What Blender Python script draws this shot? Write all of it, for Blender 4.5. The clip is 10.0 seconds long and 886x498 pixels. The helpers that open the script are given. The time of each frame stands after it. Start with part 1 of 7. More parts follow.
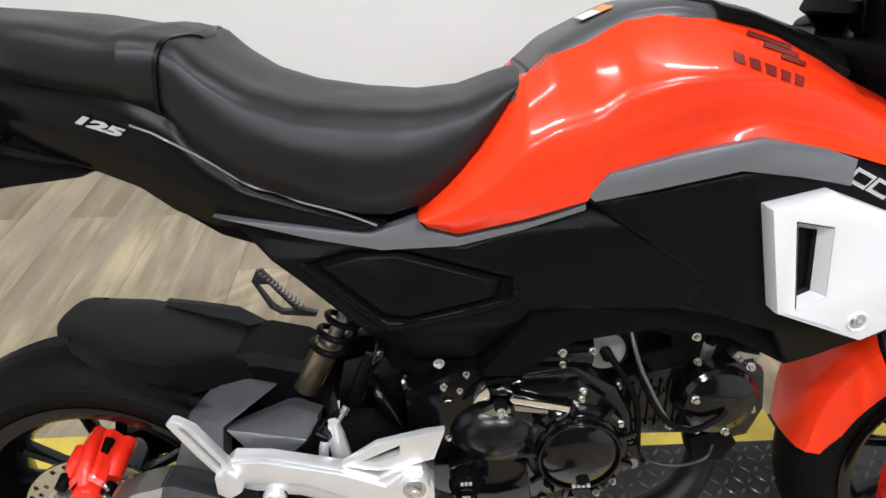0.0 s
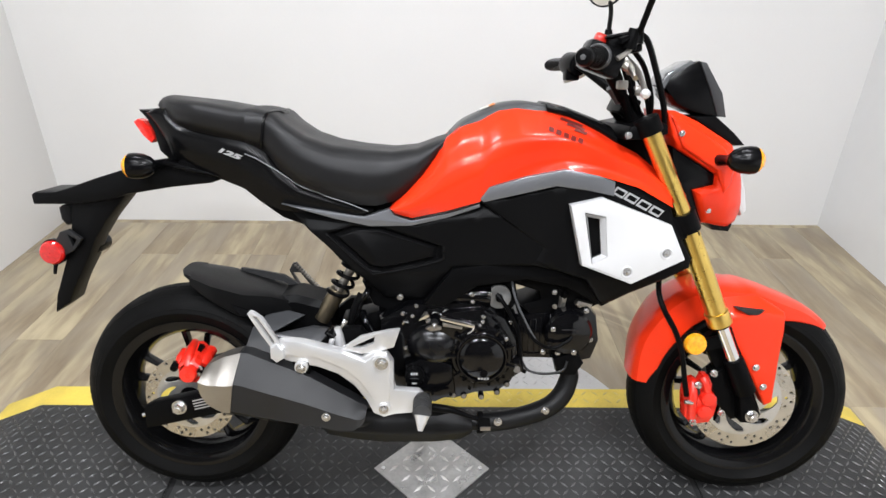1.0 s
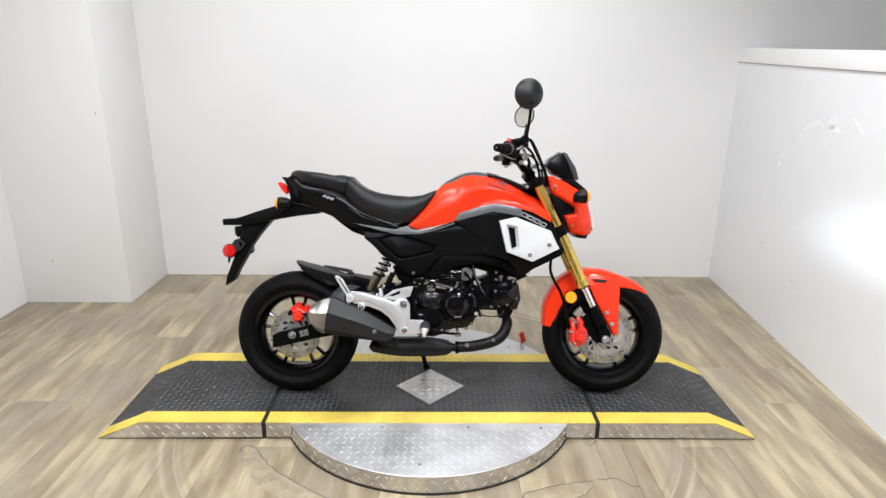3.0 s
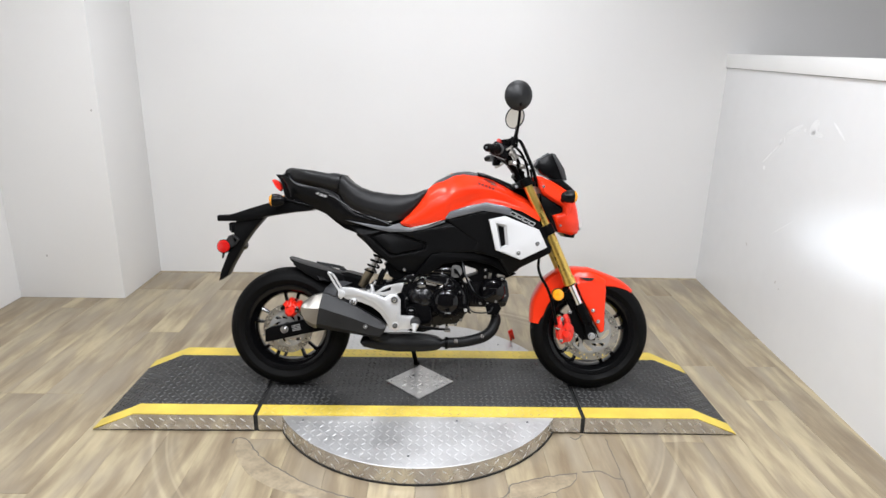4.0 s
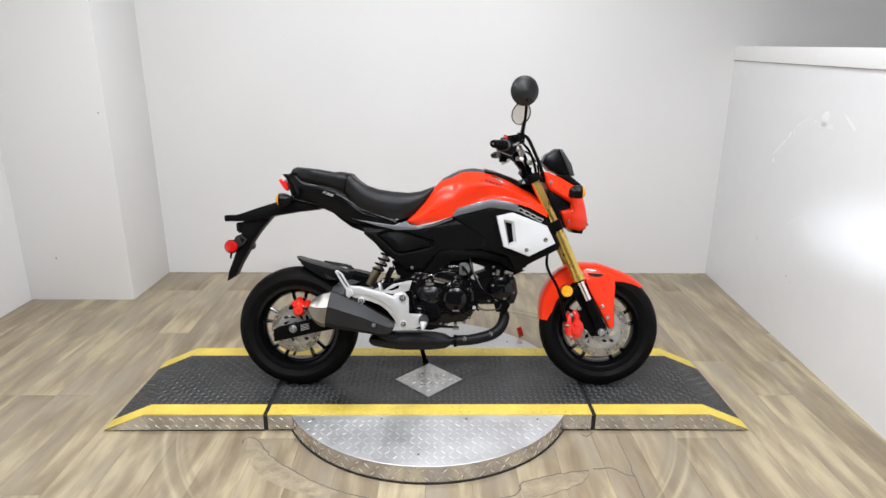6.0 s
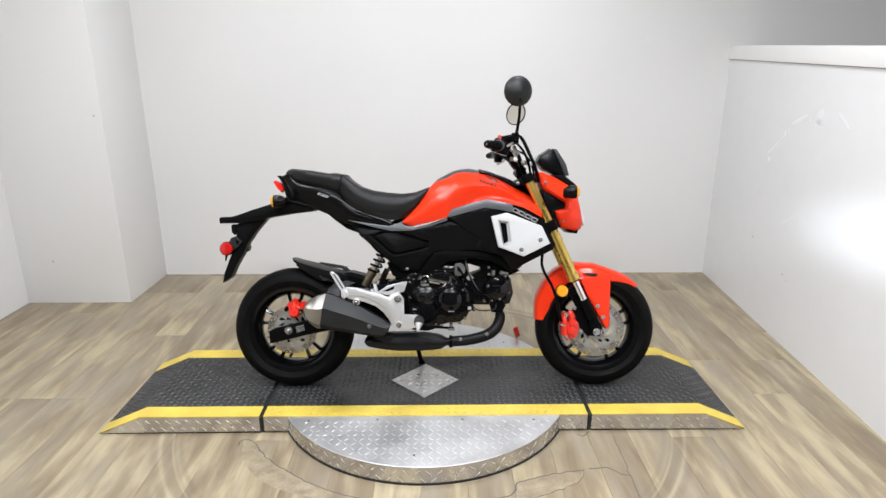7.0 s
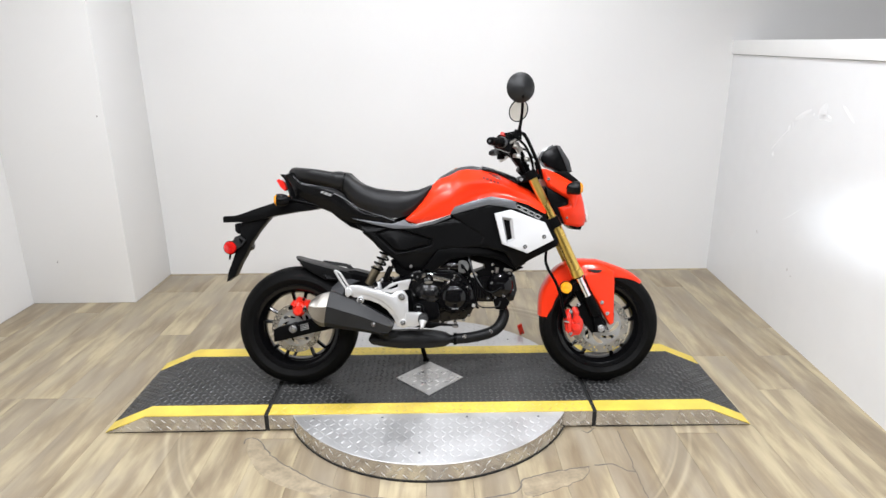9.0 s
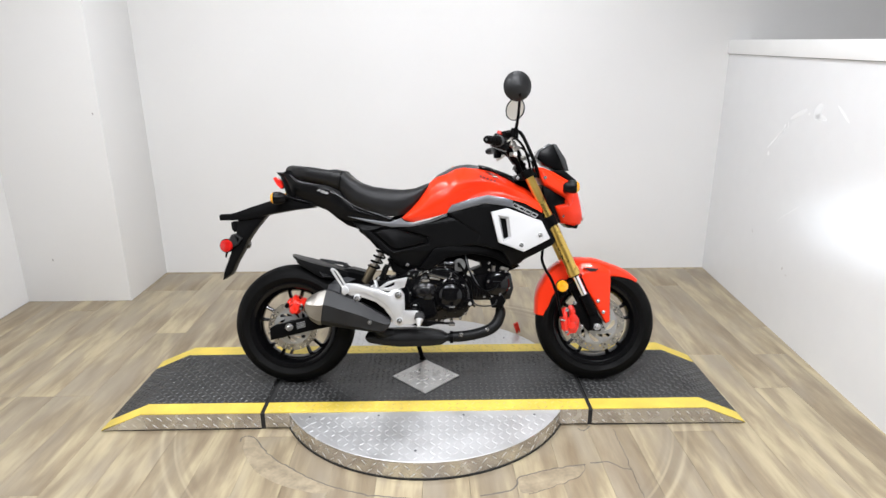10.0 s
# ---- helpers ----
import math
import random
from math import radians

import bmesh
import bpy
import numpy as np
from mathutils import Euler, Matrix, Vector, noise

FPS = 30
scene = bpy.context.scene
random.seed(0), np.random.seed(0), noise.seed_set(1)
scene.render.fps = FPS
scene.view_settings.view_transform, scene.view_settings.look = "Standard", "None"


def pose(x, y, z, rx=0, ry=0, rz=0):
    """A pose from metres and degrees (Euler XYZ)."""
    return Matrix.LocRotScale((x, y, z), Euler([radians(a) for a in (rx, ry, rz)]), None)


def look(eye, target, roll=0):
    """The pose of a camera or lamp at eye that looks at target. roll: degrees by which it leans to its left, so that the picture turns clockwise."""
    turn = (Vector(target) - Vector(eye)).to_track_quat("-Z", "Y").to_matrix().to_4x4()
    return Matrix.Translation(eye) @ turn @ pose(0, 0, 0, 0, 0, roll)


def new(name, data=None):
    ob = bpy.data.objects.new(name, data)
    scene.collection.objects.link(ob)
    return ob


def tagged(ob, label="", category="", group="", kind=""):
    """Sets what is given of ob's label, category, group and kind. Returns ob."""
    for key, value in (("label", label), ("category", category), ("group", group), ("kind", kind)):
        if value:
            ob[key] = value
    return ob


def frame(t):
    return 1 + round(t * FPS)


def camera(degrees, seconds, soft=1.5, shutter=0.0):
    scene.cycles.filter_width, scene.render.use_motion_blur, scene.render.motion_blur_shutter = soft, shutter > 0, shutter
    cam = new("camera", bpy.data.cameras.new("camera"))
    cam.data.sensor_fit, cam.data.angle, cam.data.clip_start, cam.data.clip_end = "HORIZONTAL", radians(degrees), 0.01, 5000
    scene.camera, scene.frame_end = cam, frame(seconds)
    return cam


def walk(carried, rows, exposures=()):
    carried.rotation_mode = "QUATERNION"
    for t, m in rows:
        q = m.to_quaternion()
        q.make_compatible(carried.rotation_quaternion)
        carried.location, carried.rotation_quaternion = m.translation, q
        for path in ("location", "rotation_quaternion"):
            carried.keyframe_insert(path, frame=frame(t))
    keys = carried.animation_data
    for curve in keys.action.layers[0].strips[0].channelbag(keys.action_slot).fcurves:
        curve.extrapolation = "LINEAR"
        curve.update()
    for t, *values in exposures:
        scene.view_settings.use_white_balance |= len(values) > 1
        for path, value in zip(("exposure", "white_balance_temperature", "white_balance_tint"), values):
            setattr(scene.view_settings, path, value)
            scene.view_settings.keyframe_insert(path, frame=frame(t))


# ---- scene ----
cam = camera(72.2, 10.0)
PATH = [
    (0, (-0.078, -0.485, 1.082), (-0.016, 1.118, -0.112), -0.5),
    (0.5, (-0.083, -0.738, 1.152), (-0.048, 0.93, 0.049), 0.9),
    (1, (0.006, -1.036, 1.213), (0.029, 0.733, 0.279), 0.8),
    (1.5, (0.071, -1.388, 1.264), (0.055, 0.468, 0.52), 0.5),
    (2, (0.029, -1.724, 1.317), (0.042, 0.17, 0.675), 0.0),
    (2.5, (0.101, -1.994, 1.33), (0.131, -0.104, 0.676), 1.1),
    (2.7, (0.033, -2.099, 1.322), (0.061, -0.177, 0.706), 0.5),
    (3.8, (0.007, -2.224, 1.328), (0.037, -0.309, 0.751), 1.2),
    (4, (0.027, -2.227, 1.32), (0.075, -0.315, 0.738), 1.3),
    (4.5, (0.021, -2.224, 1.319), (0.065, -0.31, 0.742), 0.9),
    (5, (0.027, -2.219, 1.318), (0.07, -0.306, 0.736), 0.1),
    (5.5, (0.021, -2.219, 1.314), (0.046, -0.307, 0.726), 0.5),
    (7, (0.044, -2.22, 1.315), (0.069, -0.308, 0.729), -0.0),
    (7.5, (0.05, -2.225, 1.313), (0.068, -0.311, 0.734), -0.1),
    (8, (0.044, -2.22, 1.313), (0.047, -0.309, 0.724), -0.4),
    (8.5, (0.043, -2.222, 1.312), (0.055, -0.312, 0.718), -0.2),
    (9, (0.042, -2.22, 1.311), (0.057, -0.309, 0.72), -0.5),
    (9.5, (0.041, -2.222, 1.307), (0.057, -0.311, 0.72), -0.3),
    (10, (0.041, -2.223, 1.309), (0.068, -0.313, 0.715), -0.3),
]
walk(cam, [(t, look(eye, target, roll)) for t, eye, target, roll in PATH],
     exposures=[(0, 0.22), (1.0, 0.32), (1.5, 0.30), (2.5, 0.28), (2.7, 0.26), (3.8, 0.16), (5.7, 0.08), (6.8, 0.10), (7.05, 0.13), (7.5, 0.23), (9.0, 0.28), (10.0, 0.24)])

from collections import Counter

from mathutils.bvhtree import BVHTree

# ---- light ----
world = bpy.data.worlds.new("world")
scene.world = world
world.use_nodes = True
world.node_tree.nodes["Background"].inputs[0].default_value = (0.9, 0.95, 1.0, 1)
world.node_tree.nodes["Background"].inputs[1].default_value = 0.05
LAMP_POWER = 25.8
LAMPS = [(-0.8, -2.5), (0.6, -2.5), (-0.8, -1.0), (0.6, -1.0), (-0.8, 0.35), (0.6, 0.35)]


def area_lamp(x, y, z, sx, sy, watts, colour):
    data = bpy.data.lights.new("ceiling_lamp", "AREA")
    data.shape, data.size, data.size_y, data.energy, data.color = "RECTANGLE", sx, sy, watts, colour
    ob = new("ceiling_lamp", data)
    ob.matrix_world = pose(x, y, z)
    return ob


for lx, ly in LAMPS:
    area_lamp(lx, ly, 2.615, 0.6, 0.09, LAMP_POWER * (1.5 if ly < -2 else 0.5 if ly > 0 else 1.2) * (1.10 if lx > 0 else 0.90), (0.945, 0.97, 1.03))
# added cool spot lamp for the partition's bright patch; no window is built
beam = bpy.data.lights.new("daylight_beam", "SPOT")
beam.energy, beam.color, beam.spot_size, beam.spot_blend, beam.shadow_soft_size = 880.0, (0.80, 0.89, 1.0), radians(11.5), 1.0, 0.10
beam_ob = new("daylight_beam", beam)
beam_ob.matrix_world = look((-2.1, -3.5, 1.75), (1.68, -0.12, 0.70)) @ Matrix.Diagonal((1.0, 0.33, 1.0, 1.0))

# ---- materials ----


def mat(name, col, rough=0.5, metal=0.0, coat=0.0, grain=0.0, gscale=250.0, vary=0.12, vscale=5.0, rvary=0.12, spec=0.5):
    """A painted, moulded or cast surface: colour with two scales of variation, uneven gloss and fine relief."""
    m = bpy.data.materials.new(name)
    m.use_nodes = True
    n, k = m.node_tree.nodes, m.node_tree.links
    b = n["Principled BSDF"]
    b.inputs["Metallic"].default_value = metal
    b.inputs["Coat Weight"].default_value = coat
    b.inputs["Coat Roughness"].default_value = 0.07
    b.inputs["Specular IOR Level"].default_value = spec
    co = n.new("ShaderNodeTexCoord")
    big = n.new("ShaderNodeTexNoise")
    big.inputs["Scale"].default_value, big.inputs["Detail"].default_value = vscale, 5.0
    fine = n.new("ShaderNodeTexNoise")
    fine.inputs["Scale"].default_value, fine.inputs["Detail"].default_value = gscale, 3.0
    k.new(co.outputs["Object"], big.inputs["Vector"])
    k.new(co.outputs["Object"], fine.inputs["Vector"])
    both = n.new("ShaderNodeMath")
    both.operation = "MULTIPLY_ADD"
    both.inputs[1].default_value = 0.35
    k.new(fine.outputs["Fac"], both.inputs[0])
    k.new(big.outputs["Fac"], both.inputs[2])
    ramp = n.new("ShaderNodeMapRange")
    ramp.inputs["From Min"].default_value, ramp.inputs["From Max"].default_value = 0.4, 0.95
    ramp.inputs["To Min"].default_value, ramp.inputs["To Max"].default_value = 1 - vary, 1 + vary
    k.new(both.outputs[0], ramp.inputs["Value"])
    mul = n.new("ShaderNodeVectorMath")
    mul.operation = "SCALE"
    mul.inputs[0].default_value = col
    k.new(ramp.outputs["Result"], mul.inputs["Scale"])
    k.new(mul.outputs["Vector"], b.inputs["Base Color"])
    rr = n.new("ShaderNodeMapRange")
    rr.inputs["From Min"].default_value, rr.inputs["From Max"].default_value = 0.35, 0.65
    rr.inputs["To Min"].default_value, rr.inputs["To Max"].default_value = rough * (1 - rvary), min(1, rough * (1 + rvary))
    k.new(big.outputs["Fac"], rr.inputs["Value"])
    k.new(rr.outputs["Result"], b.inputs["Roughness"])
    if grain:
        bump = n.new("ShaderNodeBump")
        bump.inputs["Strength"].default_value, bump.inputs["Distance"].default_value = grain, 0.001
        k.new(fine.outputs["Fac"], bump.inputs["Height"])
        k.new(bump.outputs["Normal"], b.inputs["Normal"])
    return m


def glassy(name, col, rough=0.08):
    """A coloured, partly clear plastic lens."""
    m = mat(name, col, rough, coat=0.6, vary=0.32, vscale=150)
    b = m.node_tree.nodes["Principled BSDF"]
    b.inputs["Subsurface Weight"].default_value = 0.25
    b.inputs["Subsurface Scale"].default_value = 0.01
    return m


def plank_material():
    """Oak-look laminate: long streaks, a tone of its own for each plank, knots and a worn satin face."""
    m = bpy.data.materials.new("laminate_oak")
    m.use_nodes = True
    n, k = m.node_tree.nodes, m.node_tree.links
    b = n["Principled BSDF"]
    co, info = n.new("ShaderNodeTexCoord"), n.new("ShaderNodeObjectInfo")
    shift = n.new("ShaderNodeVectorMath")
    shift.operation = "MULTIPLY_ADD"
    shift.inputs[1].default_value = (37.0, 53.0, 11.0)
    k.new(info.outputs["Random"], shift.inputs[0])
    k.new(co.outputs["Object"], shift.inputs[2])

    def streak(sx, sy, scale, detail, rough=0.6, warp=0.0):
        st = n.new("ShaderNodeVectorMath")
        st.operation = "MULTIPLY"
        st.inputs[1].default_value = (sx, sy, 1)
        k.new(shift.outputs["Vector"], st.inputs[0])
        t = n.new("ShaderNodeTexNoise")
        t.inputs["Scale"].default_value, t.inputs["Detail"].default_value = scale, detail
        t.inputs["Roughness"].default_value, t.inputs["Distortion"].default_value = rough, warp
        k.new(st.outputs["Vector"], t.inputs["Vector"])
        return t

    tone, grain, blot = streak(17, 2.8, 1.0, 4, 0.55, 0.25), streak(95, 4, 1.0, 4, 0.6), streak(8, 2.2, 1.0, 3, 0.5, 0.35)
    ramp = n.new("ShaderNodeValToRGB")
    e = ramp.color_ramp.elements
    e[0].position, e[0].color = 0.28, (0.200, 0.152, 0.096, 1)
    e[1].position, e[1].color = 0.74, (0.470, 0.392, 0.252, 1)
    for at, colour in ((0.42, (0.255, 0.202, 0.131, 1)), (0.52, (0.320, 0.260, 0.168, 1)), (0.60, (0.395, 0.328, 0.208, 1))):
        mid = e.new(at)
        mid.color = colour
    mixv = n.new("ShaderNodeMath")
    mixv.operation = "MULTIPLY_ADD"
    mixv.inputs[1].default_value = 0.13
    k.new(grain.outputs["Fac"], mixv.inputs[0])
    off = n.new("ShaderNodeMath")
    off.operation = "MULTIPLY_ADD"
    off.inputs[1].default_value = 0.13
    k.new(info.outputs["Random"], off.inputs[0])
    k.new(tone.outputs["Fac"], off.inputs[2])
    k.new(off.outputs[0], mixv.inputs[2])
    sub = n.new("ShaderNodeMath")
    sub.operation = "SUBTRACT"
    sub.inputs[1].default_value = 0.118
    k.new(mixv.outputs[0], sub.inputs[0])
    k.new(sub.outputs[0], ramp.inputs["Fac"])
    grey = n.new("ShaderNodeMix")
    grey.data_type = "RGBA"
    grey.inputs[7].default_value = (0.295, 0.252, 0.190, 1)
    gf = n.new("ShaderNodeMapRange")
    gf.inputs["From Min"].default_value, gf.inputs["From Max"].default_value = 0.46, 0.66
    gf.inputs["To Max"].default_value = 0.70
    k.new(blot.outputs["Fac"], gf.inputs["Value"])
    k.new(gf.outputs["Result"], grey.inputs[0])
    k.new(ramp.outputs["Color"], grey.inputs[6])
    # scuffed rings left by the turning platform's ramp ends
    geo = n.new("ShaderNodeNewGeometry")
    ctr = n.new("ShaderNodeVectorMath")
    ctr.operation = "MULTIPLY"
    ctr.inputs[1].default_value = (1, 1, 0)
    k.new(geo.outputs["Position"], ctr.inputs[0])
    ln = n.new("ShaderNodeVectorMath")
    ln.operation = "LENGTH"
    k.new(ctr.outputs["Vector"], ln.inputs[0])
    last = grey.outputs[2]
    rub = n.new("ShaderNodeTexNoise")
    rub.inputs["Scale"].default_value, rub.inputs["Detail"].default_value = 7.0, 4.0
    k.new(geo.outputs["Position"], rub.inputs["Vector"])
    dark, pale = (0.190, 0.150, 0.100, 1), (0.46, 0.39, 0.265, 1)
    for radius, wide, much, colour in ((0.972, 0.030, 1.0, dark), (1.000, 0.009, 0.8, pale), (0.958, 0.006, 0.7, pale), (1.022, 0.016, 0.7, dark), (0.930, 0.012, 0.6, dark)):
        d = n.new("ShaderNodeMath")
        d.operation = "SUBTRACT"
        d.inputs[1].default_value = radius
        k.new(ln.outputs["Value"], d.inputs[0])
        a = n.new("ShaderNodeMath")
        a.operation = "ABSOLUTE"
        k.new(d.outputs[0], a.inputs[0])
        r = n.new("ShaderNodeMapRange")
        r.inputs["From Min"].default_value, r.inputs["From Max"].default_value = wide, wide * 0.3
        r.inputs["To Max"].default_value = much
        k.new(a.outputs[0], r.inputs["Value"])
        w = n.new("ShaderNodeMath")
        w.operation = "MULTIPLY"
        k.new(r.outputs["Result"], w.inputs[0])
        k.new(rub.outputs["Fac"], w.inputs[1])
        mx = n.new("ShaderNodeMix")
        mx.data_type = "RGBA"
        mx.inputs[7].default_value = colour
        k.new(w.outputs[0], mx.inputs[0])
        k.new(last, mx.inputs[6])
        last = mx.outputs[2]
    k.new(last, b.inputs["Base Color"])
    rg = n.new("ShaderNodeMapRange")
    rg.inputs["To Min"].default_value, rg.inputs["To Max"].default_value = 0.28, 0.5
    k.new(blot.outputs["Fac"], rg.inputs["Value"])
    k.new(rg.outputs["Result"], b.inputs["Roughness"])
    bump = n.new("ShaderNodeBump")
    bump.inputs["Strength"].default_value, bump.inputs["Distance"].default_value = 0.25, 0.0006
    k.new(grain.outputs["Fac"], bump.inputs["Height"])
    k.new(bump.outputs["Normal"], b.inputs["Normal"])
    return m


M_WALL = mat("wall_white_paint", (0.76, 0.755, 0.745), 0.42, grain=0.12, gscale=160, vary=0.025, vscale=1.3)
M_GLOSS = mat("wall_gloss_panel", (0.74, 0.745, 0.75), 0.16, grain=0.05, gscale=12, vary=0.025, vscale=1.5, rvary=0.35)
M_CEIL = mat("ceiling_grey", (0.24, 0.24, 0.24), 0.8, grain=0.3, gscale=90, vary=0.04)
M_BACKDROP = mat("unseen_dark_wall", (0.05, 0.048, 0.045), 0.9, grain=0.4, gscale=200, vary=0.2)
M_SCUFF = mat("scuff_grey", (0.42, 0.40, 0.39), 0.6, vary=0.3, vscale=60)
M_TRIM = mat("trim_white", (0.82, 0.82, 0.81), 0.35, vary=0.03)
M_UNDER = mat("subfloor_dark", (0.05, 0.04, 0.03), 0.9)
M_PLANK = plank_material()
M_DECK = mat("deck_black_paint", (0.026, 0.026, 0.0260), 0.40, grain=0.35, gscale=420, vary=0.75, vscale=4.5, rvary=0.3, spec=0.32)
# tread bars paler than the deck, their glint put into the colour
M_DECKT = mat("deck_tread_glint", (0.066, 0.066, 0.065), 0.30, grain=0.2, gscale=300, vary=0.6, vscale=5, rvary=0.35, spec=0.58)
M_YEL = mat("stripe_yellow_paint", (0.66, 0.495, 0.075), 0.45, grain=0.2, gscale=300, vary=0.24, vscale=9)
M_YELW = mat("stripe_yellow_worn", (0.56, 0.44, 0.12), 0.38, grain=0.2, gscale=300, vary=0.45, vscale=14)
M_STEEL = mat("tread_plate_aluminium", (0.56, 0.56, 0.56), 0.50, metal=0.72, grain=0.12, gscale=180, vary=0.14, vscale=6, rvary=0.3)
M_PLATE = mat("worn_cover_plate", (0.47, 0.465, 0.455), 0.42, metal=0.85, grain=0.15, gscale=140, vary=0.35, vscale=16, rvary=0.4)
M_SIDE = mat("tread_plate_side", (0.62, 0.61, 0.60), 0.24, metal=0.95, grain=0.08, gscale=160, vary=0.2, vscale=9, rvary=0.3)
# same aluminium as the sides, paler for the light the bars catch
M_BARS = mat("tread_bar_highlight", (0.76, 0.75, 0.73), 0.44, metal=0.85, grain=0.1, gscale=180, vary=0.12, vscale=30)
# flat black that stands for the shade in gaps, slots and undersides
M_DARK = mat("gap_shade_black", (0.012, 0.012, 0.012), 0.8)
M_RED = mat("red_gloss_paint", (0.78, 0.034, 0.007), 0.32, coat=0.36, spec=0.18, vary=0.03, vscale=8, rvary=0.1)
M_VINYL = mat("black_seat_vinyl", (0.007, 0.007, 0.0076), 0.42, grain=0.14, gscale=900, vary=0.12, vscale=12, spec=0.27)
M_PLAST = mat("black_textured_plastic", (0.0036, 0.0036, 0.0038), 0.34, grain=0.2, gscale=800, vary=0.12, vscale=10, spec=0.07)
M_HUG = mat("hugger_black_plastic", (0.0038, 0.0038, 0.0040), 0.36, grain=0.2, gscale=800, vary=0.15, vscale=10, spec=0.11)
M_SATIN = mat("black_satin_plastic", (0.003, 0.003, 0.0033), 0.24, grain=0.08, gscale=600, vary=0.1, spec=0.14)
M_GREY = mat("grey_metallic_paint", (0.135, 0.14, 0.15), 0.34, metal=0.35, coat=0.3, vary=0.06, grain=0.1, gscale=900)
M_WHITE = mat("silver_white_paint", (0.57, 0.572, 0.575), 0.36, coat=0.3, vary=0.04, grain=0.06, gscale=900)
M_GOLD = mat("gold_anodised", (0.70, 0.49, 0.13), 0.29, metal=1.0, vary=0.1, vscale=14, grain=0.05)
M_CHROME = mat("chrome", (0.80, 0.80, 0.80), 0.10, metal=1.0, vary=0.05)
M_BOLT = mat("zinc_bolt", (0.56, 0.56, 0.56), 0.24, metal=0.95, vary=0.15, vscale=60)
M_ALU = mat("silver_cast_aluminium", (0.68, 0.68, 0.68), 0.36, metal=0.66, coat=0.15, grain=0.18, gscale=700, vary=0.08, vscale=14)
M_ENGINE = mat("engine_black_enamel", (0.0022, 0.0022, 0.0026), 0.085, coat=0.10, spec=0.32, grain=0.10, gscale=320, vary=0.2, vscale=20, rvary=0.4)
M_CASE = mat("engine_black_satin_case", (0.004, 0.004, 0.0045), 0.24, spec=0.35, grain=0.12, gscale=320, vary=0.2, vscale=20, rvary=0.3)
M_IRON = mat("frame_black_satin", (0.003, 0.003, 0.0032), 0.34, grain=0.1, gscale=400, spec=0.04)
M_RUBBER = mat("tyre_rubber", (0.0028, 0.0028, 0.0028), 0.58, grain=0.35, gscale=500, vary=0.25, vscale=14, rvary=0.2, spec=0.08)
M_RIM = mat("rim_black", (0.003, 0.003, 0.0033), 0.16, coat=0.10, spec=0.25)
M_PEG = mat("grey_footrest_rubber", (0.024, 0.024, 0.024), 0.5, grain=0.4, gscale=500, vary=0.3, vscale=60)
M_GRIPG = mat("grip_lit_grey", (0.065, 0.065, 0.067), 0.45, grain=0.3, gscale=500, vary=0.2, vscale=40)
M_TRIMG = mat("dark_grey_trim", (0.040, 0.041, 0.043), 0.36, grain=0.1, gscale=700, vary=0.12, vscale=12, spec=0.4)
# meter glass greyed to stand for the reflection on it
M_FACE = mat("meter_glass_sheen", (0.10, 0.103, 0.107), 0.12, coat=0.8, vary=0.1, vscale=20)
M_VISOR = mat("grey_visor_plastic", (0.072, 0.074, 0.078), 0.33, metal=0.2, vary=0.12, vscale=20)
M_REDDK = glassy("dark_red_lens", (0.50, 0.010, 0.008))
M_DISC = mat("brake_disc_steel", (0.62, 0.59, 0.53), 0.28, metal=1.0, grain=0.2, gscale=500, vary=0.15, vscale=25)
M_CARRIER = mat("disc_carrier_bright", (0.66, 0.66, 0.65), 0.34, metal=0.9, vary=0.1, vscale=30)
M_CAL = mat("caliper_red_paint", (0.72, 0.022, 0.010), 0.30, coat=0.5, vary=0.1, vscale=30)
M_MUFF = mat("muffler_charcoal", (0.0095, 0.0097, 0.0104), 0.46, grain=0.15, gscale=600, vary=0.15, vscale=14, spec=0.35)
M_STAIN = mat("brushed_stainless", (0.36, 0.34, 0.31), 0.40, metal=1.0, grain=0.2, gscale=420, vary=0.12, vscale=18)
M_PIPE = mat("exhaust_black_heat_paint", (0.005, 0.005, 0.0052), 0.44, grain=0.3, gscale=420, vary=0.25, vscale=20, spec=0.18)
M_AMBER = glassy("amber_lens", (0.90, 0.36, 0.015))
M_REDLENS = glassy("red_lens", (0.75, 0.02, 0.012))
M_MIRROR = mat("mirror_glass", (0.78, 0.74, 0.67), 0.02, metal=1.0, vary=0.0)
M_LETTER = mat("silver_lettering", (0.44, 0.44, 0.44), 0.3, metal=0.3, vary=0.05)
M_DKLET = mat("dark_emblem", (0.15, 0.012, 0.009), 0.4, vary=0.1)
M_ORANGE = mat("orange_print", (0.75, 0.22, 0.04), 0.5, vary=0.1)
M_PAPER = mat("paper_label", (0.55, 0.54, 0.51), 0.5, vary=0.1, vscale=80)
M_TUBE = bpy.data.materials.new("lamp_diffuser")
M_TUBE.use_nodes = True
M_TUBE.node_tree.nodes["Principled BSDF"].inputs["Emission Color"].default_value = (1, 0.97, 0.93, 1)
M_TUBE.node_tree.nodes["Principled BSDF"].inputs["Emission Strength"].default_value = 6.0

# ---- mesh tools ----


def finish(name, bm, material, parent=None, label="", angle=32.0):
    bmesh.ops.recalc_face_normals(bm, faces=bm.faces[:])
    me = bpy.data.meshes.new(name)
    bm.to_mesh(me)
    bm.free()
    for m in (material if isinstance(material, (list, tuple)) else [material]):
        me.materials.append(m)
    me.polygons.foreach_set("use_smooth", [True] * len(me.polygons))
    me.set_sharp_from_angle(angle=radians(angle))
    ob = new(name, me)
    if parent is not None:
        ob.parent = parent
    if label:
        ob["label"] = label
    return ob


def part(name, bm, material, parent, label=""):
    return finish(name, bm, material, parent, label)


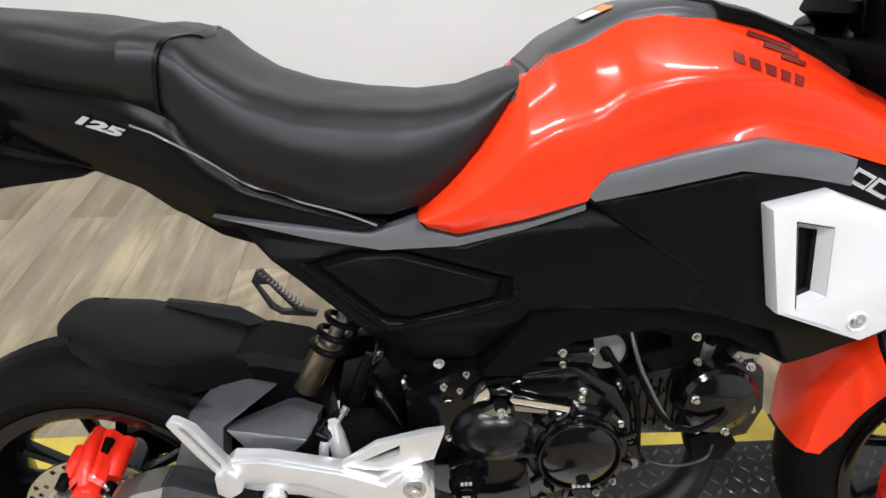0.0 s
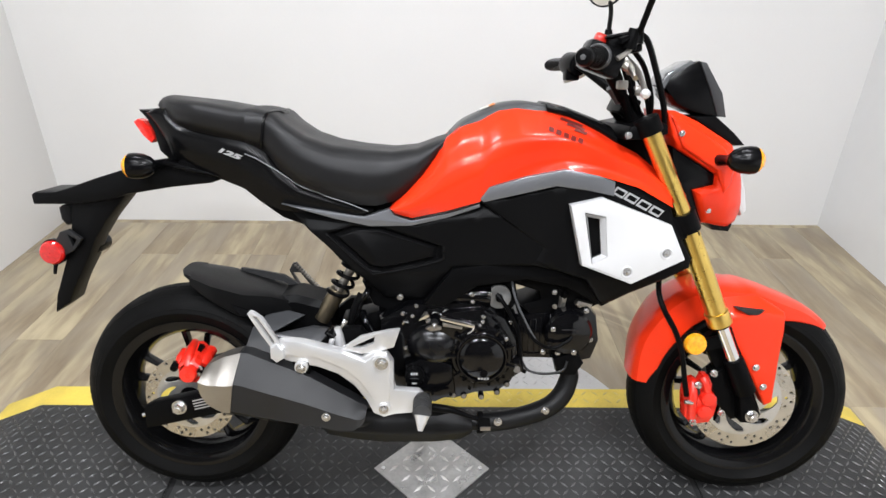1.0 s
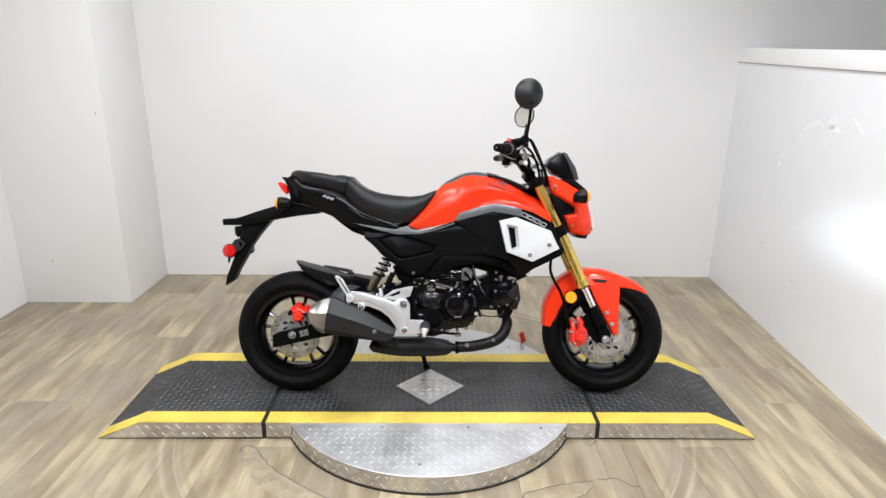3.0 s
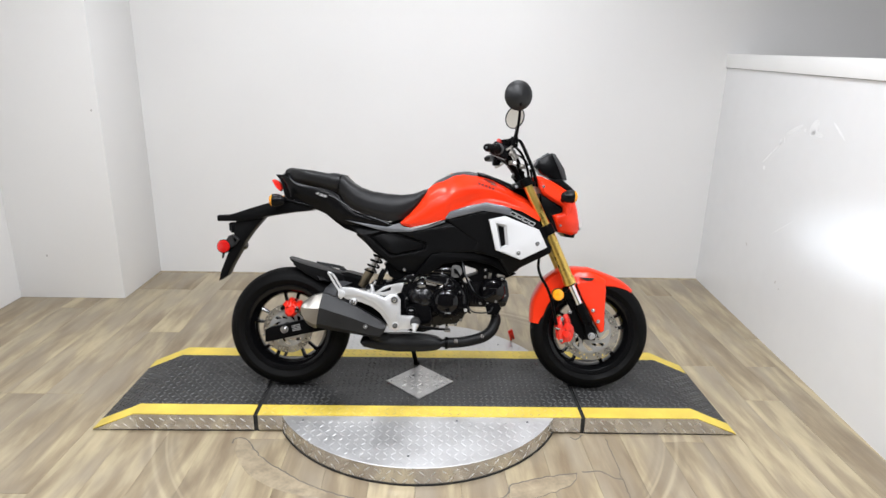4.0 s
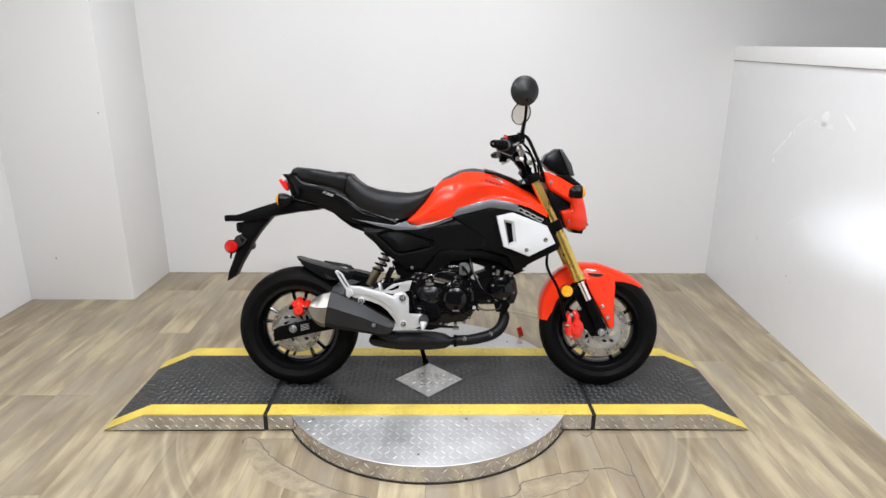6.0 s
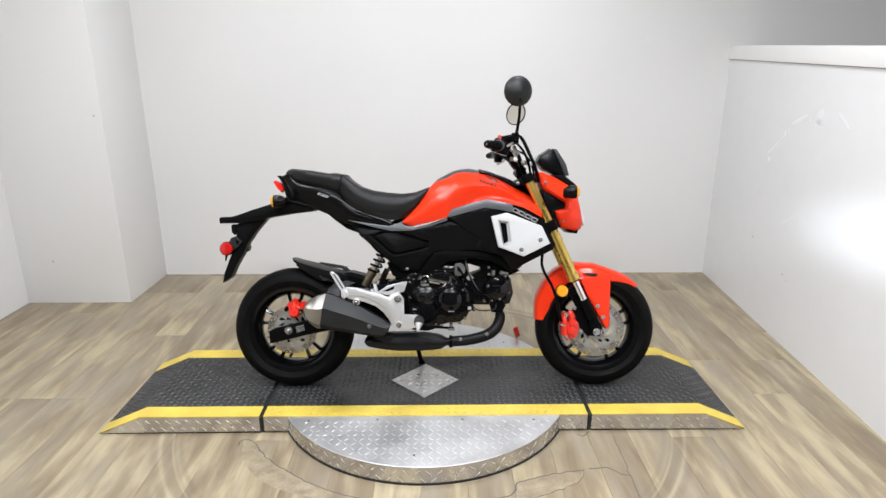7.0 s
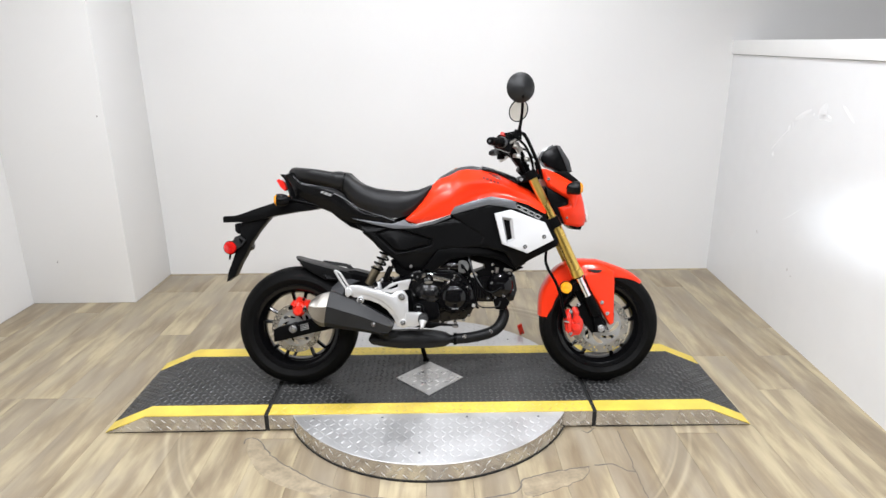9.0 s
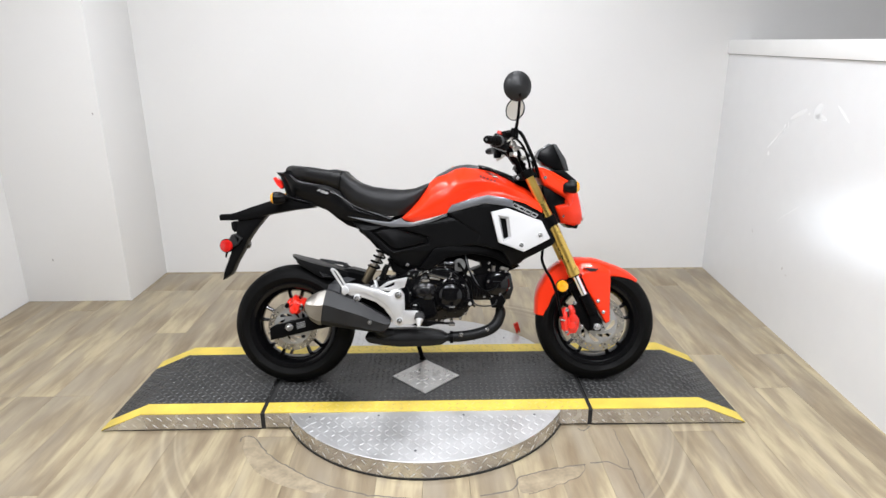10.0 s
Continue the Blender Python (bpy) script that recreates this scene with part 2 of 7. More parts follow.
def thing(name, m, label, category, group="", kind=""):
    ob = new(name)
    ob.empty_display_size = 0.1
    ob.matrix_world = m
    return tagged(ob, label, category, group, kind)


def add_box(bm, x0, x1, y0, y1, z0, z1, bev=0.0):
    r = bmesh.ops.create_cube(bm, size=1.0, matrix=Matrix.Translation(((x0 + x1) / 2, (y0 + y1) / 2, (z0 + z1) / 2)) @ Matrix.Diagonal((x1 - x0, y1 - y0, z1 - z0, 1)))
    if bev:
        es = {e for v in r["verts"] for e in v.link_edges}
        bmesh.ops.bevel(bm, geom=list(es), offset=bev, segments=2, affect="EDGES", profile=0.6)
    return bm


def box(x0, x1, y0, y1, z0, z1, bev=0.0):
    return add_box(bmesh.new(), x0, x1, y0, y1, z0, z1, bev)


def add_cyl(bm, a, b, r0, r1=None, n=20, bev=0.0):
    """A cylinder or cone from a to b."""
    a, b = Vector(a), Vector(b)
    r1 = r0 if r1 is None else r1
    q = (b - a).to_track_quat("Z", "Y").to_matrix().to_4x4()
    got = bmesh.ops.create_cone(bm, cap_ends=True, segments=n, radius1=r0, radius2=r1, depth=(b - a).length, matrix=Matrix.Translation((a + b) / 2) @ q)
    if bev:
        caps = [f for v in got["verts"] for f in v.link_faces if len(f.verts) == n]
        es = list({e for f in caps for e in f.edges})
        bmesh.ops.bevel(bm, geom=es, offset=bev, segments=2, affect="EDGES", profile=0.6)
    return bm


def cyl(a, b, r0, r1=None, n=20, bev=0.0):
    return add_cyl(bmesh.new(), a, b, r0, r1, n, bev)


def add_ball(bm, c, rx, ry=None, rz=None, n=16):
    ry, rz = ry or rx, rz or rx
    bmesh.ops.create_uvsphere(bm, u_segments=n, v_segments=n // 2 + 2, radius=1.0, matrix=Matrix.Translation(c) @ Matrix.Diagonal((rx, ry, rz, 1)))
    return bm


def curve_points(pts, per=6):
    """Catmull-Rom through the points."""
    p = [Vector(a) for a in pts]
    p = [p[0] * 2 - p[1]] + p + [p[-1] * 2 - p[-2]]
    out = []
    for i in range(1, len(p) - 2):
        for j in range(per):
            t = j / per
            a, b, c, d = p[i - 1:i + 3]
            out.append(0.5 * ((2 * b) + (c - a) * t + (2 * a - 5 * b + 4 * c - d) * t * t + (3 * b - a - 3 * c + d) * t ** 3))
    return out + [p[-2]]


def add_rings(bm, rings, caps=True):
    vs = [[bm.verts.new(p) for p in r] for r in rings]
    n = len(vs[0])
    for a, b in zip(vs, vs[1:]):
        for i in range(n):
            try:
                bm.faces.new((a[i], a[(i + 1) % n], b[(i + 1) % n], b[i]))
            except ValueError:
                pass
    if caps:
        bm.faces.new(vs[0][::-1])
        bm.faces.new(vs[-1])
    return bm


def add_tube(bm, pts, radius, n=10, per=6):
    """A round tube along a smooth line; radius: one number, or one for each point."""
    line = curve_points(pts, per) if len(pts) > 2 else [Vector(a) for a in pts]
    rad = [radius] * len(line) if not isinstance(radius, (list, tuple)) else list(np.interp(np.linspace(0, len(pts) - 1, len(line)), range(len(pts)), radius))
    rings, side = [], None
    for i, p in enumerate(line):
        d = (line[min(i + 1, len(line) - 1)] - line[max(i - 1, 0)]).normalized()
        if side is None:
            side = d.orthogonal().normalized()
        side = (side - d * side.dot(d)).normalized()
        up = d.cross(side)
        rings.append([p + (side * math.cos(2 * math.pi * j / n) + up * math.sin(2 * math.pi * j / n)) * rad[i] for j in range(n)])
    return add_rings(bm, rings)


def tube(pts, radius, n=10, per=6):
    return add_tube(bmesh.new(), pts, radius, n, per)


def add_plate(bm, outline, y0, y1, bev=0.0, holes=()):
    """A flat plate with the given outline in x and z, between y0 and y1, with holes through it and eased edges."""
    fresh = bmesh.new()
    if not holes:
        f = fresh.faces.new([fresh.verts.new((x, y0, z)) for x, z in outline])
        ext = bmesh.ops.extrude_face_region(fresh, geom=[f])
    else:
        edges = []
        for loop in [outline, *holes]:
            vs = [fresh.verts.new((x, y0, z)) for x, z in loop]
            edges += [fresh.edges.new((vs[i], vs[(i + 1) % len(vs)])) for i in range(len(vs))]
        bmesh.ops.triangle_fill(fresh, use_beauty=True, edges=edges)
        ext = bmesh.ops.extrude_face_region(fresh, geom=fresh.faces[:])
    bmesh.ops.translate(fresh, vec=(0, y1 - y0, 0), verts=[g for g in ext["geom"] if isinstance(g, bmesh.types.BMVert)])
    bmesh.ops.recalc_face_normals(fresh, faces=fresh.faces[:])
    if bev:
        es = [e for e in fresh.edges if len(e.link_faces) == 2 and e.calc_face_angle(0) > 0.9 and abs(e.verts[0].co.y - e.verts[1].co.y) < 1e-6]
        bmesh.ops.bevel(fresh, geom=es, offset=bev, segments=2, affect="EDGES", profile=0.6)
    tmp = bpy.data.meshes.new("tmp")
    fresh.to_mesh(tmp)
    fresh.free()
    bm.from_mesh(tmp)
    bpy.data.meshes.remove(tmp)
    return bm


def plate(outline, y0, y1, bev=0.0, holes=()):
    return add_plate(bmesh.new(), outline, y0, y1, bev, holes)


def edge_distance(x, z, loops):
    """How far a point lies from the nearest edge of the loops."""
    best = 9.0
    for loop in loops:
        for i in range(len(loop)):
            (ax, az), (bx, bz) = loop[i - 1], loop[i]
            dx, dz = bx - ax, bz - az
            k = max(0.0, min(1.0, ((x - ax) * dx + (z - az) * dz) / max(dx * dx + dz * dz, 1e-12)))
            best = min(best, math.hypot(x - ax - k * dx, z - az - k * dz))
    return best


def sculpt(outline, face_y, back_y, holes=(), step=0.012, easing=0.006, creases=()):
    """A moulded panel: its outline in x and z, its near face shaped by face_y(x, z), its edges rounded over, and a flat back at back_y.
    creases: lines ((x, z), (x, z)) along which the face folds."""
    b = bmesh.new()
    edges = []
    for loop in [outline, *holes]:
        vs = [b.verts.new((x, 0, z)) for x, z in loop]
        edges += [b.edges.new((vs[i], vs[(i + 1) % len(vs)])) for i in range(len(vs))]
    bmesh.ops.triangle_fill(b, use_beauty=True, edges=edges)
    for thick in (easing * 0.12, easing * 0.3, easing * 0.58):
        bmesh.ops.inset_region(b, faces=[f for f in b.faces if all(edge_distance(v.co.x, v.co.z, [outline, *holes]) > -1 for v in f.verts) and not f.tag], thickness=thick, use_even_offset=True, use_boundary=True)
        for f in b.faces:
            f.tag = any(e.is_boundary for e in f.edges) or f.tag
    for f in b.faces:
        f.tag = False
    xs, zs = [p[0] for p in outline], [p[1] for p in outline]
    cuts = [((0.5 * (p[0] + q[0]), 0, 0.5 * (p[1] + q[1])), (q[1] - p[1], 0, p[0] - q[0])) for p, q in creases]
    cuts += [((x, 0, 0), (1, 0, 0)) for x in np.arange(min(xs) + step, max(xs), step)]
    cuts += [((0, 0, z), (0, 0, 1)) for z in np.arange(min(zs) + step, max(zs), step)]
    for co, no in cuts:
        bmesh.ops.bisect_plane(b, geom=b.verts[:] + b.edges[:] + b.faces[:], dist=1e-6, plane_co=co, plane_no=no)
    ext = bmesh.ops.extrude_face_region(b, geom=b.faces[:])
    backs = {g for g in ext["geom"] if isinstance(g, bmesh.types.BMVert)}
    for v in b.verts:
        if v in backs:
            v.co.y = back_y
        else:
            k = 1 - min(1.0, edge_distance(v.co.x, v.co.z, [outline, *holes]) / easing) if easing else 0
            v.co.y = face_y(v.co.x, v.co.z) + easing * (1 - math.sqrt(max(0.0, 1 - k * k)))
    return b


def loft(loops):
    """Joins loops of (x, y, z) with the same number of corners and closes the last."""
    b = bmesh.new()
    rows = [[b.verts.new(p) for p in loop] for loop in loops]
    for r, q in zip(rows, rows[1:]):
        for i in range(len(r)):
            b.faces.new((r[i - 1], r[i], q[i], q[i - 1]))
    b.faces.new(rows[-1])
    return b


def toward(loop, k):
    """A loop drawn in towards its middle."""
    cx, cz = sum(p[0] for p in loop) / len(loop), sum(p[1] for p in loop) / len(loop)
    return [(cx + (x - cx) * k, cz + (z - cz) * k) for x, z in loop]


def ring_pts(cx, cz, r, n=24, start=0.0):
    return [(cx + r * math.cos(start + 2 * math.pi * i / n), cz + r * math.sin(start + 2 * math.pi * i / n)) for i in range(n)]


def add_spin(bm, profile, cx, cz, n=72):
    """Turns a closed profile of (radius, y) about the axis along y through cx, cz."""
    rows = []
    for i in range(n):
        a = 2 * math.pi * i / n
        rows.append([bm.verts.new((cx + r * math.cos(a), y, cz + r * math.sin(a))) for r, y in profile])
    m = len(profile)
    for i in range(n):
        p, q = rows[i], rows[(i + 1) % n]
        for j in range(m):
            bm.faces.new((p[j], p[(j + 1) % m], q[(j + 1) % m], q[j]))
    return bm


def spin(profile, cx, cz, n=72):
    return add_spin(bmesh.new(), profile, cx, cz, n)


def eased(xs, pts, soften=2):
    px = [p[0] for p in pts]
    v = np.interp(xs, px, [p[1] for p in pts])
    for _ in range(soften):
        v[1:-1] = (v[:-2] + 2 * v[1:-1] + v[2:]) / 4
    return v


def shell(top, bot, widths, knots, nx=48, soften=1, thick=None, lean=0.0, crisp=False, nv=14, dome=0.0):
    """A moulded body, alike on both sides. top, bot: lines of (x, z). widths: rows (x, w at each knot); knots: heights from 0, the lower
    edge, to 1, the upper edge. thick: build only the wall of that thickness on the near side (y below 0)."""
    mid_z = (top[0][1] + bot[0][1]) / 2
    top, bot = [(x - lean * (z - mid_z), z) for x, z in top], [(x - lean * (z - mid_z), z) for x, z in bot]
    x0, x1 = max(top[0][0], bot[0][0]), min(top[-1][0], bot[-1][0])
    s = 0.5 - 0.5 * np.cos(np.linspace(0, math.pi, nx))
    xs = x0 + (x1 - x0) * (0.45 * s + 0.55 * np.linspace(0, 1, nx))
    zt, zb = eased(xs, top, soften), eased(xs, bot, soften)
    cols = [eased(xs, [(r[0], r[1 + i]) for r in widths], 3) for i in range(len(knots))]
    vs = np.linspace(0, 1, nv)
    rings = []
    for i, x in enumerate(xs):
        w = np.interp(vs, knots, [c[i] for c in cols])
        for _ in range(0 if crisp else 1 if nv < 20 else 4):
            w[1:-1] = (w[:-2] + 2 * w[1:-1] + w[2:]) / 4
        z = zb[i] + (zt[i] - zb[i]) * vs
        near = [Vector((x, -max(a, 0.0015), b)) for a, b in zip(w, z)]
        if thick:
            back = [Vector((x, -max(a - thick, 0.0005), b)) for a, b in zip(w, z)]
        else:
            back = [Vector((x, max(a, 0.0015), b)) for a, b in zip(w, z)]
        rings.append([Vector((p.x + lean * (p.z - mid_z), p.y, p.z)) for p in near + ([Vector((x, w[-1] * u, zt[i] + dome * (1 - u * u))) for u in (-0.75, -0.45, 0.0, 0.45, 0.75)] if dome else []) + back[::-1]])
    return add_rings(bmesh.new(), rings)


def wrapped(body, line, half, lift):
    """A band laid round a body: line gives (x at a turn from -1, low on the near side, over 0, the top, to 1), half its half width."""
    tree = BVHTree.FromPolygons([v.co for v in body.data.vertices], [p.vertices for p in body.data.polygons])
    rings = []
    for a, x, zc in line:
        d = Vector((0, math.sin(a), math.cos(a)))
        row = []
        for dx in (-half, half):
            o = Vector((x + dx, 0, zc))
            hit = tree.ray_cast(o + d * 0.5, -d)[0]
            row.append(hit if hit else o + d * 0.05)
        rings.append([row[0] + d * 0.0005, row[1] + d * 0.0005, row[1] + d * lift, row[0] + d * lift])
    return add_rings(bmesh.new(), rings)


def mirrored(bm):
    """Adds the same on the far side."""
    tmp = bpy.data.meshes.new("tmp")
    bm.to_mesh(tmp)
    other = bmesh.new()
    other.from_mesh(tmp)
    bmesh.ops.scale(other, vec=(1, -1, 1), verts=other.verts[:])
    other.to_mesh(tmp)
    other.free()
    bm.from_mesh(tmp)
    bpy.data.meshes.remove(tmp)
    return bm


def add_bolt(bm, x, y, z, r=0.006, h=0.006):
    """A hex head on a washer, facing the near side."""
    add_cyl(bm, (x, y, z), (x, y - h * 0.3, z), r * 1.35, n=16)
    add_cyl(bm, (x, y - h * 0.3, z), (x, y - h, z), r, r * 0.92, n=6)
    add_cyl(bm, (x, y - h, z), (x, y - h * 1.15, z), r * 0.6, r * 0.45, n=10)
    return bm


def bolt(x, y, z, r=0.006, h=0.006):
    return add_bolt(bmesh.new(), x, y, z, r, h)


def lettering(text, size, depth, m, material, parent, name):
    c = bpy.data.curves.new(name, "FONT")
    c.body, c.size, c.extrude, c.align_x, c.align_y, c.space_character = text, size, depth, "CENTER", "CENTER", 0.95
    c.offset, c.shear = size * 0.045, 0.25
    tmp = bpy.data.objects.new(name, c)
    scene.collection.objects.link(tmp)
    bpy.context.view_layer.update()
    me = bpy.data.meshes.new_from_object(tmp.evaluated_get(bpy.context.evaluated_depsgraph_get()))
    bpy.data.objects.remove(tmp)
    me.materials.clear()
    me.materials.append(material)
    ob = new(name, me)
    ob.parent = parent
    ob.matrix_local = m
    return ob


# ---- the room ----
X_LEFT, X_FAR, Y_BACK, Y_FRONT, Z_CEIL = -2.285, 3.2, 1.53, -3.9, 2.7


def wall(name, x0, x1, y0, y1, z0, z1, material, label):
    return tagged(finish(name, box(x0, x1, y0, y1, z0, z1), material), label, "wall", kind="structure")


wall("wall_back", X_LEFT - 0.12, X_FAR + 0.12, Y_BACK, Y_BACK + 0.12, 0, Z_CEIL, M_WALL, "plain white painted wall behind the motorcycle")
wall("wall_left", X_LEFT - 0.12, X_LEFT, Y_FRONT, Y_BACK, 0, Z_CEIL, M_WALL, "plain white painted side wall")
# unseen front wall, kept dark so black parts reflect little light
wall("wall_front", X_LEFT - 0.12, X_FAR + 0.12, Y_FRONT - 0.12, Y_FRONT, 0, Z_CEIL, M_BACKDROP, "unseen dark wall behind the camera, added to deepen the blacks")
wall("wall_far", X_FAR, X_FAR + 0.12, Y_FRONT, Y_BACK, 0, Z_CEIL, M_WALL, "white wall beyond the low partition")
bm = box(X_LEFT, -1.70, 1.045, Y_BACK, 0, Z_CEIL, 0.004)
tagged(finish("wall_pillar", bm, M_WALL), "boxed-out white painted pillar in the corner", "wall", kind="structure")
tagged(finish("ceiling", box(X_LEFT - 0.12, X_FAR + 0.12, Y_FRONT - 0.12, Y_BACK + 0.12, Z_CEIL, Z_CEIL + 0.1), M_CEIL), "plain grey ceiling of the studio", "ceiling", kind="structure")

# low glossy partition, skewed and its top sloped to fit the camera's view
ANG = math.atan2(0.117, 1.8)
part_m = Matrix.Translation((1.797, 1.53, 0)) @ pose(0, 0, 0, 0, 0, -math.degrees(ANG))
DROP = math.tan(radians(1.6))
bm = box(0, 0.11, -5.3, 0, 0, 1.335)
for v in bm.verts:
    v.co.z += v.co.y * DROP if v.co.z > 1 else 0
ob = finish("wall_partition", bm, M_GLOSS)
ob.matrix_world = part_m
tagged(ob, "low white partition wall with a glossy scuffed face", "wall", kind="structure")
bm = box(-0.012, 0.125, -5.3, 0, 1.337, 1.415, 0.004)
for v in bm.verts:
    v.co.z += v.co.y * DROP
ob = finish("trim_cap", bm, M_TRIM)
ob.matrix_world = part_m
tagged(ob, "white timber cap on the low partition", "trim", kind="structure")

scuffs = bpy.data.objects["wall_partition"]
for sy, sz, wd, hg, tn in ((-0.62, 0.42, 0.022, 0.006, 35), (-0.98, 0.33, 0.008, 0.014, 0), (-1.02, 0.31, 0.010, 0.005, 0), (-1.9, 0.62, 0.03, 0.004, 20)):
    b = cyl((0.0005, 0, 0), (-0.0008, 0, 0), 0.5, n=14)
    sc = part("scuff", b, M_SCUFF, scuffs)
    sc.matrix_local = Matrix.Translation((0, sy, sz)) @ pose(0, 0, 0, tn, 0, 0) @ Matrix.Diagonal((1, wd, hg, 1))
# scratches that catch light; their glint is put into a paler colour
M_SCRATCH = mat("scratch_glint", (0.775, 0.78, 0.785), 0.3, vary=0.10, vscale=30, spec=0.7)
for sy, sz, wd, hg, tn in ((-0.789, 0.988, 0.020, 0.034, -15), (-0.82, 1.005, 0.008, 0.030, 10), (-0.990, 1.069, 0.018, 0.014, 20), (-0.95, 0.60, 0.20, 0.0020, 32), (-0.72, 0.93, 0.20, 0.010, 38), (-0.90, 1.06, 0.15, 0.024, 22), (-1.06, 1.085, 0.085, 0.055, 50), (-1.09, 1.062, 0.10, 0.022, -8), (-1.25, 1.09, 0.12, 0.012, -32), (-0.665, 0.845, 0.020, 0.022, 10)):
    sc = part("scratch", cyl((0.0004, 0, 0), (-0.0006, 0, 0), 0.5, n=12), M_SCRATCH, scuffs)
    sc.matrix_local = Matrix.Translation((0, sy, sz)) @ pose(0, 0, 0, -tn, 0, 0) @ Matrix.Diagonal((1, wd, hg, 1))
for sx, sz, wd, hg in ((-1.74, 1.05, 0.008, 0.012), (-2.1, 0.25, 0.008, 0.014)):
    sc = part("scuff", cyl((0, 0.0005, 0), (0, -0.0008, 0), 0.5, n=14), M_SCUFF, bpy.data.objects["wall_pillar"])
    sc.matrix_local = Matrix.Translation((sx, 1.045, sz)) @ Matrix.Diagonal((wd, 1, hg, 1))

for lx, ly in LAMPS:
    t = thing("ceiling_light", pose(lx, ly, Z_CEIL), "white tube ceiling light with a bright diffuser", "lamp", "ceiling lights")
    part("housing", box(-0.36, 0.36, -0.14, 0.14, -0.05, 0.0, 0.006), M_TRIM, t)
    for s in (-1, 1):
        part("tube", cyl((-0.33, 0.08 * s, -0.066), (0.33, 0.08 * s, -0.066), 0.014, n=14), M_TUBE, t)

# ---- the turntable platform ----
H = 0.072
YF, YB = -0.255, 0.288
SY0, SY1 = -0.186, 0.214
RC, CY = 0.572, 0.018
BEND, TOE = 1.045, 1.2


def lozenges(places, size=0.0285, wide=0.0075, high=0.0016):
    """Raised tread bars: each a low ridge with tapered ends. places: (origin, along, across, up)."""
    vs, fs = [], []
    for o, a, c, u in places:
        i = len(vs)
        vs += [o - a * size / 2, o - c * wide / 2, o + a * size / 2, o + c * wide / 2, o - a * size * 0.22 + u * high, o + a * size * 0.22 + u * high]
        fs += [(i, i + 1, i + 4), (i + 1, i + 5, i + 4), (i + 1, i + 2, i + 5), (i + 2, i + 3, i + 5), (i + 3, i + 4, i + 5), (i + 3, i, i + 4)]
    return vs, fs


def tread(name, places, material, parent, size=0.0285, wide=0.0075, high=0.0016):
    vs, fs = lozenges(places, size, wide, high)
    me = bpy.data.meshes.new(name)
    me.from_pydata([tuple(v) for v in vs], [], fs)
    me.materials.append(material)
    ob = new(name, me)
    ob.parent = parent
    ob["kind"] = "stuff"
    return ob


def flat_places(x0, x1, y0, y1, z, keep, slope=None, p=0.0300):
    out = []
    for i in range(int(math.floor(x0 / p)), int(math.ceil(x1 / p)) + 1):
        for j in range(int(math.floor(y0 / p)), int(math.ceil(y1 / p)) + 1):
            x, y = i * p, j * p
            if not (x0 + 0.006 < x < x1 - 0.006 and y0 + 0.006 < y < y1 - 0.006 and keep(x, y)):
                continue
            a = radians(45 if (i + j) % 2 else -45)
            zz, up, ax = z, Vector((0, 0, 1)), Vector((math.cos(a), math.sin(a), 0))
            if slope:
                zz = slope(x)
                k = (slope(x + 1e-3) - zz) / 1e-3
                up = Vector((-k, 0, 1)).normalized()
                ax = Vector((math.cos(a), math.sin(a), k * math.cos(a))).normalized()
            out.append((Vector((x, y, zz)), ax, up.cross(ax), up))
    return out


turn = thing("turntable", pose(0, 0, 0), "black and yellow steel motorcycle turntable with tread plate", "platform")
GX0, GX1 = -0.592, 0.606
part("rim_band", spin([(RC - 0.004, 0.008), (RC, 0.008), (RC, H - 0.006), (RC - 0.004, H - 0.006)], 0, 0, 128), M_SIDE, turn, "aluminium tread plate rim")
for v in turn.children[0].data.vertices:
    v.co = Vector((v.co.x, v.co.z + CY, v.co.y))
disc_top = part("disc", spin([(0.001, 0.008), (RC - 0.005, 0.008), (RC - 0.005, H - 0.010), (RC - 0.001, H - 0.0055), (RC - 0.003, H - 0.004), (0.001, H - 0.004)], 0, 0, 128), M_STEEL, turn, "round bare aluminium tread plate disc")
for v in disc_top.data.vertices:
    v.co = Vector((v.co.x, v.co.z + CY, v.co.y))
# black sheet under the disc, its contact shade put into the colour
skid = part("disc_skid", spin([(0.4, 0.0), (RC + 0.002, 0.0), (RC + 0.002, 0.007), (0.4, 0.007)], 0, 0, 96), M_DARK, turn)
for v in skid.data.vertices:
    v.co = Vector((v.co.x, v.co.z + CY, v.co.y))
part("deck_side", box(GX0, GX1, YF, YB, 0.009, H - 0.003), M_SIDE, turn, "bare aluminium tread plate side")
part("deck", box(GX0, GX1, SY0, SY1, H - 0.003, H), M_DECK, turn, "worn black painted tread plate")
part("stripe", box(GX0, GX1, YF, SY0, H - 0.003, H), M_YEL, turn, "yellow edge stripe")
part("stripe", box(GX0, GX1, SY1, YB, H - 0.003, H), M_YEL, turn, "yellow edge stripe")
DIA = 0.137
bm = bmesh.new()
f = bm.faces.new([bm.verts.new(p) for p in ((-DIA, 0, H), (0, -DIA, H), (DIA, 0, H), (0, DIA, H))])
e = bmesh.ops.extrude_face_region(bm, geom=[f])
bmesh.ops.translate(bm, vec=(0, 0, 0.0035), verts=[g for g in e["geom"] if isinstance(g, bmesh.types.BMVert)])
lid = part("centre_plate", bm, M_PLATE, turn, "bare aluminium diamond-shaped cover plate")
tread("tread", flat_places(-DIA, DIA, -DIA, DIA, H + 0.0035, lambda x, y: abs(x) + abs(y) < DIA - 0.018), M_BARS, lid, 0.0285, 0.0085, 0.0026)
